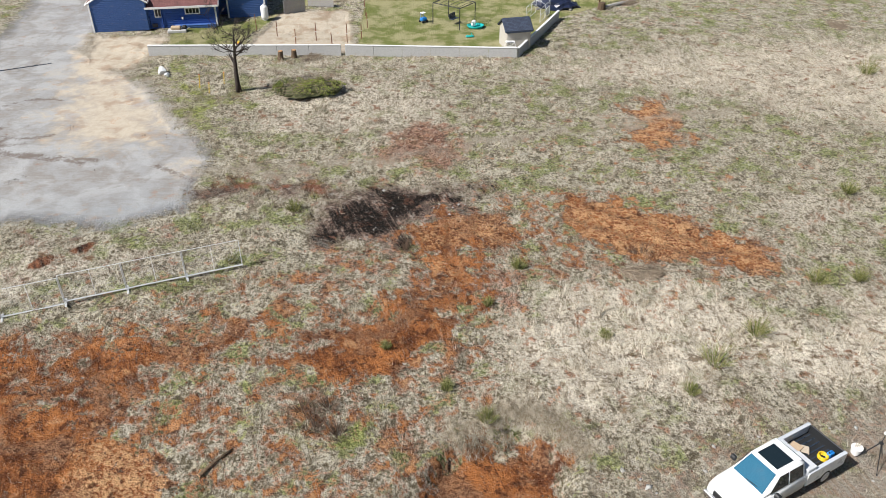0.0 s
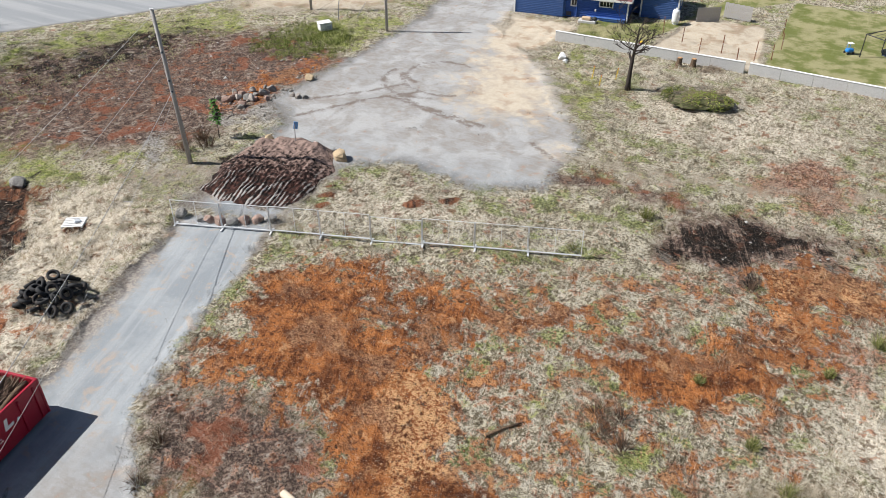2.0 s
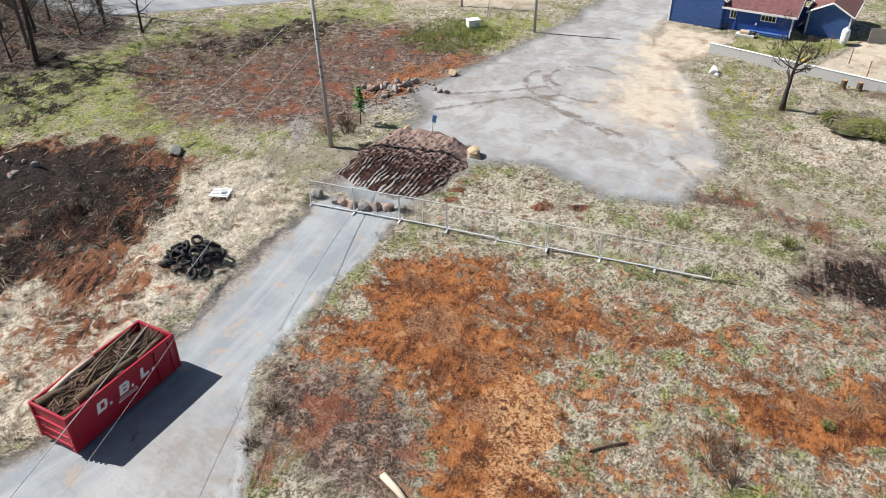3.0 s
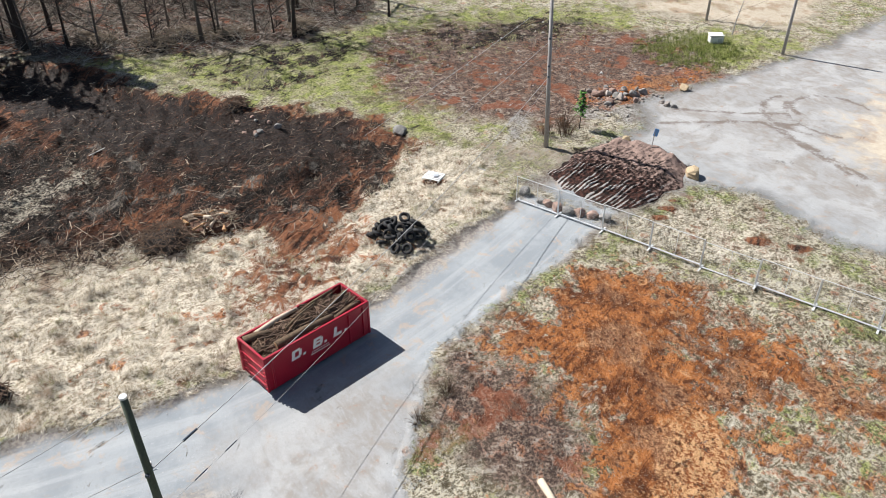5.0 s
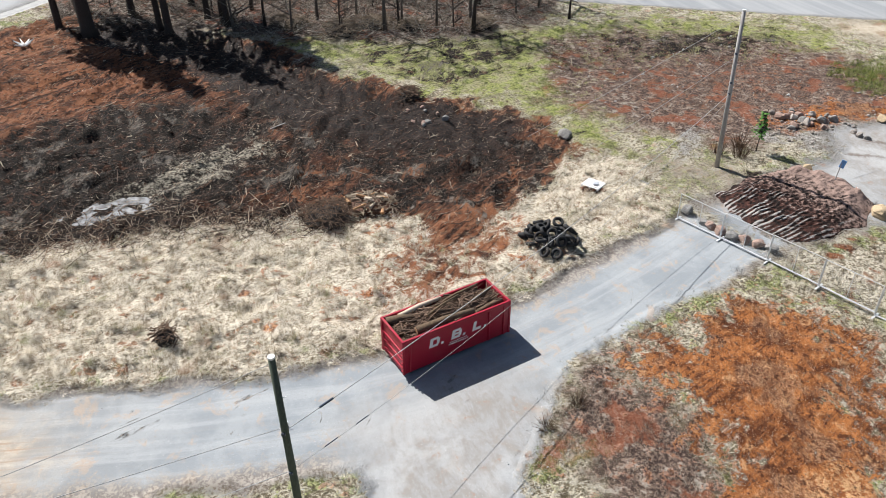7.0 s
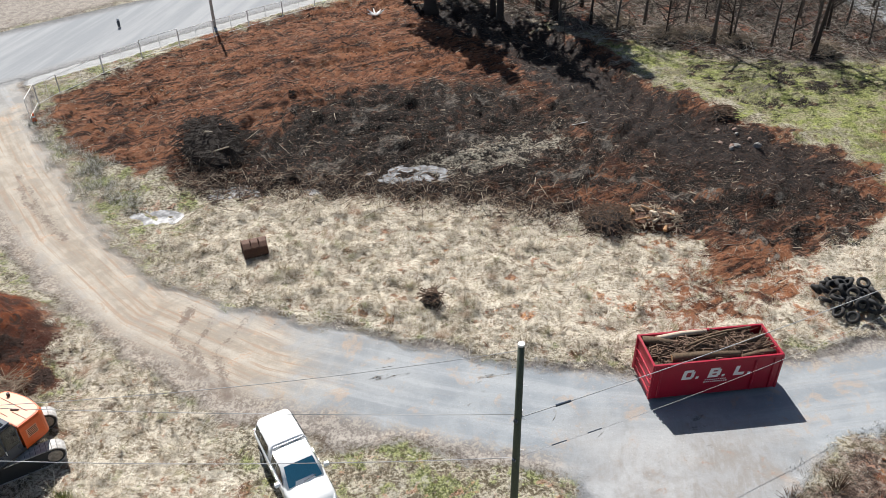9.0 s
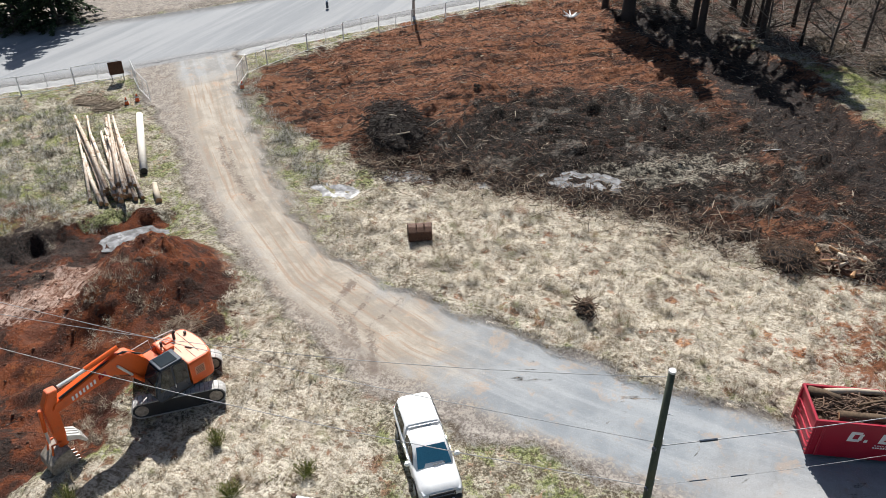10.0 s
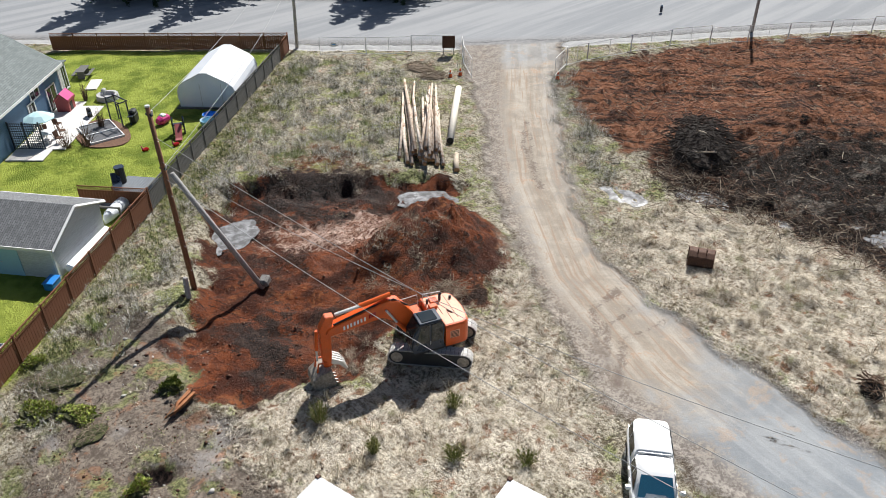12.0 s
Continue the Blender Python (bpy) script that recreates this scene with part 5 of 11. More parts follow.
def build_pickup(m):
    car = thing("pickup_truck", m, "white pickup truck with sunroof and loaded open bed", "truck")
    bm = bmesh.new()
    loft(bm, [ring(-0.55, 0.93, 0.4, 0.98, 0.95, 0.93, 1.22), ring(1.3, 0.93, 0.4, 0.98, 0.95, 0.9, 1.2), ring(2.6, 0.92, 0.42, 0.96, 0.9, 0.86, 1.14), ring(2.95, 0.88, 0.45, 0.9, 0.85, 0.78, 1.04), ring(3.1, 0.8, 0.5, 0.82, 0.75, 0.7, 0.9, 0.01)])
    part("body", soften(bm), M_WHITE, car, smooth=True)
    bm = bmesh.new()
    loft(bm, [ring(-0.4, 0.9, 1.2, 0.86, 1.4, 0.72, 1.88, 0.02), ring(-0.15, 0.9, 1.2, 0.86, 1.4, 0.7, 1.95, 0.03), ring(1.1, 0.9, 1.2, 0.86, 1.4, 0.68, 1.93, 0.03), ring(1.92, 0.86, 1.18, 0.84, 1.2, 0.78, 1.22, 0.02)])
    cabin = part("cabin", soften(bm, 0.05), M_WHITE, car, smooth=True)
    bm = bmesh.new()
    plate(bm, [(1.18, 0.62, 1.915), (1.18, -0.62, 1.915), (1.88, -0.74, 1.29), (1.88, 0.74, 1.29)][::-1], 0.02)
    part("windscreen", bm, M_SHIELD, cabin, "blue-green reflecting windscreen")
    part("sunroof", box(bmesh.new(), (0.95, 1.0, 0.02), (0.52, 0, 1.982), bevel=0.006), M_GLASS, cabin, "black glass sunroof")
    bm = bmesh.new()
    plate(bm, [(-0.43, -0.66, 1.36), (-0.43, 0.66, 1.36), (-0.43, 0.6, 1.78), (-0.43, -0.6, 1.78)], -0.015)
    part("rear_window", bm, M_GLASS, cabin)
    for s in (-1, 1):
        for x0, x1, t0, t1 in ((-0.3, 0.48, -0.28, 0.48), (0.56, 1.6, 0.56, 1.04)):
            bm = bmesh.new()
            plate(bm, [(x0, s * 0.888, 1.26), (x1, s * 0.888, 1.26), (t1, s * 0.735, 1.82), (t0, s * 0.735, 1.82)], 0.015 * -s)
            part("side_window", bm, M_GLASS, cabin)
        mirror = part("wing_mirror", box(bmesh.new(), (0.18, 0.26, 0.24), (1.45, s * 1.13, 1.3), bevel=0.05), M_BLACK, car)
        part("mirror_glass", box(bmesh.new(), (0.01, 0.2, 0.19), (1.356, s * 1.13, 1.3)), M_CHROME, mirror)
        part("bed_side", prism(bmesh.new(), [(-2.95, 0.55), (-2.95, 1.22), (-0.6, 1.22), (-0.6, 0.5), (-1.5, 0.5)], s * 0.86, s * 0.98, 0.015), M_WHITE, car)
        part("bed_rail", box(bmesh.new(), (2.3, 0.16, 0.04), (-1.78, s * 0.91, 1.245), bevel=0.012), M_GREY_PAINT, car)
        part("headlight", box(bmesh.new(), (0.2, 0.34, 0.2), (2.93, s * 0.68, 0.86), (0, 0, s * -14), 0.03), M_LENS, car)
        part("tail_light", box(bmesh.new(), (0.05, 0.12, 0.34), (-2.96, s * 0.91, 0.98), bevel=0.012), M_LIGHT_RED, car)
        for x in (-1.85, 2.0):
            build_wheel(car, x, s * 0.85, 0.4, 0.28)
    part("bed_floor", box(bmesh.new(), (2.36, 1.74, 0.06), (-1.77, 0, 0.72)), M_BLACK, car, "black ribbed bed liner")
    for k in range(7):
        part("liner_rib", box(bmesh.new(), (2.3, 0.05, 0.02), (-1.77, -0.72 + k * 0.24, 0.76)), M_CAB, car)
    part("tailgate", box(bmesh.new(), (0.07, 1.7, 0.52), (-2.93, 0, 0.96), bevel=0.02), M_BLACK, car)
    part("bed_front_wall", box(bmesh.new(), (0.05, 1.74, 0.5), (-0.64, 0, 0.98)), M_GREY_PAINT, car)
    box_t = part("tool_box", box(bmesh.new(), (0.5, 1.86, 0.3), (-0.8, 0, 1.26), bevel=0.03), M_GREY_PAINT, car, "grey metal tool box across the bed")
    part("tool_box_lid", box(bmesh.new(), (0.54, 0.92, 0.03), (-0.8, 0.46, 1.425), bevel=0.01), M_GALV, box_t)
    part("light_bar", box(bmesh.new(), (0.06, 1.3, 0.05), (-0.22, 0, 2.01), bevel=0.012), M_GALV, car)
    part("grille", box(bmesh.new(), (0.05, 1.0, 0.3), (3.095, 0, 0.78), bevel=0.02), M_BLACK, car)
    part("front_bumper", box(bmesh.new(), (0.2, 1.8, 0.22), (3.1, 0, 0.5), bevel=0.05), M_CHROME, car)
    part("rear_bumper", box(bmesh.new(), (0.16, 1.8, 0.16), (-3.03, 0, 0.55), bevel=0.03), M_CHROME, car)
    part("wiper", box(bmesh.new(), (0.02, 0.6, 0.02), (1.84, 0.2, 1.345), (0, 0, 8)), M_BLACK, car)
    return car


build_suv(pose(-20.5, -8.85, 0.06, 0, 0, 37))
TRUCK_AT = on_ground(13.9, 20.88, 209)
build_pickup(TRUCK_AT)


def truck_load():
    for nm, lab, cat, size, at, mat, turn in (("cardboard_box", "flat brown cardboard box lying in the truck bed", "box", (0.62, 0.46, 0.16), (-1.55, -0.45, 0.86), M_CARD, 12), ("folded_stool", "pale folded stool lying in the truck bed", "stool", (0.42, 0.34, 0.1), (-1.9, -0.2, 0.83), M_PEELED, 40)):
        b = thing(nm, TRUCK_AT @ pose(*at, 0, 0, turn), lab, cat)
        part("top", box(bmesh.new(), (size[0], size[1], size[2] * 0.35), (0, 0, size[2] * 0.3), bevel=0.01), mat, b)
        for s in (-1, 1):
            part("side", box(bmesh.new(), (size[0] * 0.96, 0.03, size[2] * 0.6), (0, s * size[1] * 0.46, -size[2] * 0.15)), mat, b)
    b = thing("coiled_hose", TRUCK_AT @ pose(-2.2, 0.45, 0.8), "yellow coiled hose lying in the truck bed", "hose")
    for k in range(4):
        bm = bmesh.new()
        tube(bm, [(0.18 * math.cos(a), 0.2 * math.sin(a), 0.03 + k * 0.05) for a in np.linspace(0, math.tau, 13)], 0.03, 6, False)
        part("coil", bm, M_YELLOW, b)
    b = thing("blue_jerrycan", TRUCK_AT @ pose(-2.5, 0.55, 0.76), "blue plastic can standing in the truck bed", "can")
    part("body", box(bmesh.new(), (0.3, 0.2, 0.34), (0, 0, 0.17), bevel=0.03), M_BLUE, b)
    part("handle", tube(bmesh.new(), [(-0.08, 0, 0.34), (-0.06, 0, 0.4), (0.06, 0, 0.4), (0.08, 0, 0.34)], 0.015), M_BLUE, b)
    part("cap", tube(bmesh.new(), [(0.12, 0, 0.33), (0.12, 0, 0.39)], 0.03, 8), M_BLACK, b)
    b = thing("survey_tripod", on_ground(18.6, 22.0), "black metal tripod standing on the dry ground", "tripod")
    for k in range(3):
        a = math.tau * k / 3 + 0.4
        lg = part("leg", tube(bmesh.new(), [(0.05 * math.cos(a), 0.05 * math.sin(a), 1.25), (0.62 * math.cos(a), 0.62 * math.sin(a), 0.0)], [0.028, 0.018]), M_BLACK, b)
        part("foot", tube(bmesh.new(), [(0.62 * math.cos(a), 0.62 * math.sin(a), 0.05), (0.63 * math.cos(a), 0.63 * math.sin(a), 0.0)], 0.03), M_RUBBER, lg)
    part("head", box(bmesh.new(), (0.16, 0.16, 0.1), (0, 0, 1.3), bevel=0.02), M_BLACK, b)
    part("pole", tube(bmesh.new(), [(0, 0, 1.3), (0.02, 0, 1.85)], 0.018), M_BLACK, b)
    part("antenna", tube(bmesh.new(), [(0.02, 0, 1.85), (0.02, 0, 1.92)], 0.09, 12), M_WHITE, b)
    b = thing("white_bucket", on_ground(18.15, 22.6), "white plastic bucket with tools beside the truck", "bucket")
    part("pail", tube(bmesh.new(), [(0, 0, 0), (0, 0, 0.38)], [0.19, 0.23], 16), M_WHITE_SIGN, b)
    part("rim", tube(bmesh.new(), [(0.235 * math.cos(a), 0.235 * math.sin(a), 0.38) for a in np.linspace(0, math.tau, 17)], 0.018, 5, False), M_WHITE_SIGN, b)
    for k in range(3):
        part("tool_handle", tube(bmesh.new(), [(0.05 * k - 0.05, 0.02, 0.1), (0.1 * k - 0.08, 0.05, 0.62)], 0.02), M_PEELED, b)


truck_load()


# ---- excavator ----
# Pale faded orange; the sun's glare on the hood top is painted in
M_ORANGE_PALE = paint("pale_orange_with_glare", (0.80, 0.36, 0.22), 0.9, 0.45, grain=14, dirty=0.12)
M_ROD = paint("worn_pale_steel", (0.74, 0.73, 0.70), 0.85, 0.4, 0.35, grain=12, dirty=0.15)


def build_excavator(m, swing):
    e = thing("excavator", m, "orange tracked excavator with its boom out over the dug pit", "excavator")
    for s in (-1, 1):
        prof = []
        for cx, a0, a1 in ((1.65, -90, 90), (-1.65, 90, 270)):
            prof += [(cx + 0.43 * math.cos(radians(a)), 0.43 + 0.43 * math.sin(radians(a))) for a in np.linspace(a0, a1, 9)]
        track = part("crawler_track", prism(bmesh.new(), prof, s * 1.15 - 0.27, s * 1.15 + 0.27), M_BLACK, e)
        n = len(prof)
        pts = [Vector((x, 0, z)) for x, z in prof]
        path, total = [], 0.0
        ln = [(pts[(i + 1) % n] - pts[i]).length for i in range(n)]
        count, per = 44, sum(ln)
        for k in range(count):
            d, i = per * k / count, 0
            while d > ln[i]:
                d -= ln[i]
                i += 1
            u = (pts[(i + 1) % n] - pts[i]).normalized()
            p = pts[i] + u * d
            ang = -math.degrees(math.atan2(u.z, u.x))
            if k == 0:
                shoe = part("track_shoe", box(bmesh.new(), (0.195, 0.62, 0.06), bevel=0.012), M_SHOE, track)
                box_m = pose(p.x, s * 1.15, p.z, 0, ang, 0)
                shoe.matrix_basis = box_m
            else:
                shared("track_shoe", shoe, track, pose(p.x, s * 1.15, p.z, 0, ang, 0))
        part("track_frame", box(bmesh.new(), (2.9, 0.3, 0.36), (0, s * 1.15, 0.43), bevel=0.06), M_BLACK, e)
        for x in (-1.65, 1.65):
            part("sprocket", tube(bmesh.new(), [(x, s * 0.86, 0.43), (x, s * 1.45, 0.43)], 0.3, 14), M_MUD_STEEL, e)
    part("undercarriage", box(bmesh.new(), (1.6, 1.9, 0.4), (0, 0, 0.62), bevel=0.1), M_BLACK, e)
    part("slew_ring", tube(bmesh.new(), [(0, 0, 0.8), (0, 0, 1.02)], 0.75, 24), M_BLACK, e)
    # the upper works are turned on the slew ring
    up = pose(0, 0, 0, 0, 0, swing)

    def top(name, bm, mat, parent=e, label="", smooth=False, curl=False):
        if curl:
            for v in bm.verts:
                v.co.x, v.co.z = v.co.x - 0.1 - (v.co.z - 3.6) * 0.03, 3.75 + (v.co.z - 4.05) * 0.95
        bm.transform(up)
        return part(name, bm, mat, parent, label, smooth)

    deck = [(1.5, -1.3), (1.5, 1.3)] + [(-0.8 + 0.55 * math.cos(radians(a)), 0.8 + 0.5 * math.sin(radians(a))) for a in np.linspace(90, 165, 5)] + [(-0.8 + 0.55 * math.cos(radians(a)), -0.8 + 0.5 * math.sin(radians(a))) for a in np.linspace(195, 270, 5)]
    bm = bmesh.new()
    loft(bm, [[(x, y, z) for x, y in deck] for z in (1.02, 1.2)])
    top("turntable", bm, M_BLACK)
    hood = [(0.25, -1.32), (0.25, 0.3), (-0.1, 0.42), (-0.12, 1.32)] + [(-1.0 + 0.45 * math.cos(radians(a)), 0.88 + 0.44 * math.sin(radians(a))) for a in np.linspace(90, 160, 5)] + [(-1.52, 0.5), (-1.56, 0.0), (-1.52, -0.5)] + [(-1.0 + 0.45 * math.cos(radians(a)), -0.88 + 0.44 * math.sin(radians(a))) for a in np.linspace(200, 270, 5)]
    bm = bmesh.new()
    loft(bm, [[(x, y, 1.08) for x, y in hood], [(x, y, 2.2) for x, y in hood], [(-0.6 + (x + 0.6) * 0.95, y * 0.95, 2.31) for x, y in hood]])
    body = top("engine_hood", bm, M_ORANGE)
    bm = bmesh.new()
    loft(bm, [[(-0.6 + (x + 0.6) * k, y * k, z) for x, y in hood] for k, z in ((0.9, 2.3), (0.9, 2.325), (0.88, 2.335))])
    top("hood_cover", bm, M_ORANGE_PALE, body, "pale orange cover plate with painted-in glare")
    for x, y, w, d in ((-0.62, 0.72, 0.02, 0.85), (-0.95, -0.1, 0.02, 1.9), (-0.35, -0.2, 0.02, 1.1)):
        top("cover_seam", box(bmesh.new(), (w, d, 0.012), (x, y, 2.34)), M_RUST, body)
    top("hood_box", box(bmesh.new(), (0.42, 0.34, 0.16), (-0.1, -0.3, 2.42), bevel=0.03), M_ORANGE, body)
    top("hood_rail", tube(bmesh.new(), [(0.1, -1.15, 2.3), (0.1, -1.15, 2.62), (-0.8, -1.05, 2.62), (-0.8, -1.05, 2.3)], 0.025), M_GALV, body)
    top("vent_grille", box(bmesh.new(), (0.5, 0.03, 0.45), (-0.6, 1.325, 1.75), (0, 0, 0), 0.01), M_ORANGE_PALE, body)
    for k in range(5):
        top("vent_slat", box(bmesh.new(), (0.42, 0.02, 0.03), (-0.6, 1.345, 1.59 + 0.08 * k), (30, 0, 0)), M_RUST, body)
    top("hood_hatch", box(bmesh.new(), (0.42, 0.42, 0.1), (-0.32, -0.8, 2.38), bevel=0.03), M_ORANGE, body)
    top("hood_lip", box(bmesh.new(), (0.08, 0.36, 0.05), (-0.75, 0.3, 2.36), (0, 0, 30), 0.015), M_RUST, body)
    top("exhaust_pipe", tube(bmesh.new(), [(-0.65, -0.75, 2.3), (-0.65, -0.75, 2.66), (-0.74, -0.75, 2.76)], 0.07, 10), M_BLACK, body)
    top("air_intake", tube(bmesh.new(), [(0.05, -0.7, 2.3), (0.05, -0.7, 2.6)], 0.06, 10), M_BLACK, body)
    top("beacon", tube(bmesh.new(), [(-1.2, -0.7, 2.3), (-1.2, -0.7, 2.48)], 0.07, 10), M_BLACK, body)
    top("side_tank", box(bmesh.new(), (1.1, 0.75, 0.8), (0.85, -0.92, 1.62), bevel=0.06), M_ORANGE)
    top("step_box", box(bmesh.new(), (0.4, 0.6, 0.3), (1.35, -0.95, 1.32), bevel=0.04), M_BLACK)
    for k in (0, 1):
        top("handrail", tube(bmesh.new(), [(1.3, -1.2 + k * 0.6, 2.0), (1.3, -1.2 + k * 0.6, 2.6), (0.4, -1.2 + k * 0.6, 2.65), (0.35, -1.2 + k * 0.6, 2.02)], 0.022), M_CAB if k else M_GALV)
    # cab
    def cab_part(name, bm, mat, parent=e, label=""):
        bm.transform(pose(0.25, 0, -0.06))
        return top(name, bm, mat, parent, label)

    y0, y1 = 0.4, 1.36
    side = [(-0.25, 1.2), (-0.3, 2.5), (-0.1, 2.9), (0.95, 2.92), (1.32, 2.3), (1.42, 1.5), (1.3, 1.2)]
    cab = cab_part("cab", prism(bmesh.new(), side, y0, y1, 0.04), M_CAB, label="dark grey operator cab")
    cab_part("cab_roof", box(bmesh.new(), (1.15, 0.96, 0.07), (0.42, (y0 + y1) / 2, 2.93), bevel=0.03), M_CAB, cab)
    cab_part("roof_hatch", box(bmesh.new(), (0.8, 0.76, 0.03), (0.45, (y0 + y1) / 2, 2.98), bevel=0.01), M_GLASS, cab)
    bm = bmesh.new()
    plate(bm, [(1.0, y0 + 0.06, 2.86), (1.0, y1 - 0.06, 2.86), (1.34, y1 - 0.06, 2.28), (1.34, y0 + 0.06, 2.28)], -0.03)
    cab_part("front_window", bm, M_GLASS, cab)
    bm = bmesh.new()
    plate(bm, [(1.345, y0 + 0.06, 2.24), (1.345, y1 - 0.06, 2.24), (1.43, y1 - 0.06, 1.56), (1.43, y0 + 0.06, 1.56)], -0.03)
    cab_part("lower_window", bm, M_GLASS, cab)
    for a, b in ((-0.2, 0.42), (0.5, 1.22)):
        bm = bmesh.new()
        plate(bm, [(a, y1 + 0.004, 1.75), (b, y1 + 0.004, 1.75), (min(b, 0.95) - 0.02, y1 + 0.004, 2.8), (a, y1 + 0.004, 2.8)], -0.015)
        cab_part("door_window", bm, M_GLASS, cab)
    cab_part("door_handle", box(bmesh.new(), (0.04, 0.03, 0.2), (0.46, y1 + 0.02, 1.7)), M_GALV, cab)
    # boom, stick and bucket
    bw = 0.27
    boom = [(0.75, 1.75), (1.2, 2.9), (1.85, 3.72), (2.45, 3.9), (5.35, 3.12), (5.5, 2.86), (5.3, 2.68), (2.7, 2.98), (2.15, 2.6), (1.2, 1.6)]
    b = top("boom", prism(bmesh.new(), boom, -bw, bw, 0.03), M_ORANGE)
    for yy in (-0.36, 0.36):
        top("boom_cylinder", tube(bmesh.new(), [(1.3, yy, 1.5), (2.05, yy, 2.6)], 0.1, 10), M_ORANGE, b)
        top("cylinder_rod", tube(bmesh.new(), [(2.0, yy, 2.52), (2.55, yy, 3.45)], 0.06, 8), M_ROD, b)
    top("stick_cylinder", tube(bmesh.new(), [(2.2, 0, 4.08), (3.75, 0, 3.84)], 0.12, 10), M_ORANGE, b)
    top("stick_rod", tube(bmesh.new(), [(3.6, 0, 3.84), (4.95, 0, 3.7)], 0.085, 8), M_ROD, b)
    top("hose_bundle", tube(bmesh.new(), [(1.4, 0.16, 3.3), (2.1, 0.16, 3.86), (3.2, 0.16, 3.72), (5.1, 0.16, 3.25)], 0.05, 6), M_BLACK, b)
    for i in range(7):
        bm = bmesh.new()
        x = 3.55 + i * 0.17
        z = 3.12 - 0.22 * (x - 3.5)
        plate(bm, [(x, bw + 0.004, z), (x + 0.09, bw + 0.004, z - 0.02), (x + 0.09, bw + 0.004, z + 0.2), (x, bw + 0.004, z + 0.22)], -0.006)
        top("white_bar", bm, M_WHITE_SIGN, b)
    bm = bmesh.new()
    plate(bm, [(3.05, bw + 0.004, 3.24), (3.4, bw + 0.004, 3.16), (3.4, bw + 0.004, 3.4), (3.05, bw + 0.004, 3.48)], -0.006)
    top("red_badge", bm, M_LIGHT_RED, b)
    stick = [(5.15, 4.05), (5.55, 4.1), (5.88, 3.4), (5.78, 1.0), (5.58, 0.9), (5.36, 1.0), (5.35, 3.1)]
    s = top("stick", prism(bmesh.new(), stick, -0.2, 0.2, 0.03), M_ORANGE, curl=True)
    top("bucket_cylinder", tube(bmesh.new(), [(5.98, 0, 3.3), (6.05, 0, 2.1)], 0.09, 10), M_ORANGE, s, curl=True)
    top("bucket_rod", tube(bmesh.new(), [(6.04, 0, 2.2), (6.04, 0, 1.4)], 0.06, 8), M_ROD, s, curl=True)
    for yy in (-0.24, 0.24):
        top("link_arm", tube(bmesh.new(), [(5.63, yy, 1.3), (6.04, yy, 1.37), (6.13, yy, 0.85)], 0.05, 6), M_ORANGE, s, curl=True)
    bucket = [(5.5, 1.0), (6.05, 0.9), (6.42, 0.55), (6.45, 0.15), (6.25, -0.15), (5.85, -0.3), (5.45, -0.25), (5.28, -0.1)]
    bm = bmesh.new()
    prism(bm, bucket, -0.58, 0.58, 0.03)
    k = top("bucket", bm, M_MUD_STEEL, label="muddy steel digging bucket", curl=True)
    for i in range(5):
        top("bucket_tooth", box(bmesh.new(), (0.3, 0.09, 0.08), (5.22, -0.48 + i * 0.24, -0.16), (0, -20, 0), 0.015), M_STEEL, k, curl=True)
    # thumb grapple behind the stick
    thumb = [(5.4, 1.6), (4.9, 1.25), (4.65, 0.75), (4.75, 0.7), (5.05, 1.1), (5.45, 1.3)]
    for i in range(4):
        top("thumb_tine", prism(bmesh.new(), thumb, -0.33 + i * 0.2, -0.22 + i * 0.2), M_ROD, s, curl=True)
    mir = top("mirror", box(bmesh.new(), (0.06, 0.2, 0.3), (1.25, -1.35, 2.3), bevel=0.02), M_BLACK)
    return e


build_excavator(on_ground(-20.3, -21.6, 128.9, 0.02), -21 - 128.9)


def build_loose_bucket(m):
    b = thing("excavator_bucket", m, "rusty excavator bucket lying on dry grass", "bucket")
    prof = [(-0.45, 0.0), (0.4, 0.0), (0.6, 0.3), (0.5, 0.75), (0.15, 0.95), (-0.35, 0.95)]
    part("shell", prism(bmesh.new(), prof, -0.72, 0.72, 0.03), M_RUST, b)
    # black sheet put in for the shaded inside of the bucket
    part("dark_mouth_sheet", box(bmesh.new(), (0.03, 1.3, 0.8), (-0.44, 0, 0.47)), M_BLACK, b)
    for s in (-1, 1):
        part("side_cutter", box(bmesh.new(), (0.25, 0.05, 0.85), (-0.38, s * 0.74, 0.47), bevel=0.012), M_RUST, b)
        part("ear", prism(bmesh.new(), [(-0.1, 0.9), (0.3, 0.85), (0.25, 1.2), (0.05, 1.22)], s * 0.24 - 0.03, s * 0.24 + 0.03), M_RUST, b)
    for i in range(5):
        part("tooth", box(bmesh.new(), (0.22, 0.1, 0.07), (-0.5, -0.56 + i * 0.28, 0.04), (0, 8, 0), 0.012), M_STEEL, b)


build_loose_bucket(on_ground(-36.6, -15.9, 27, 0.05))

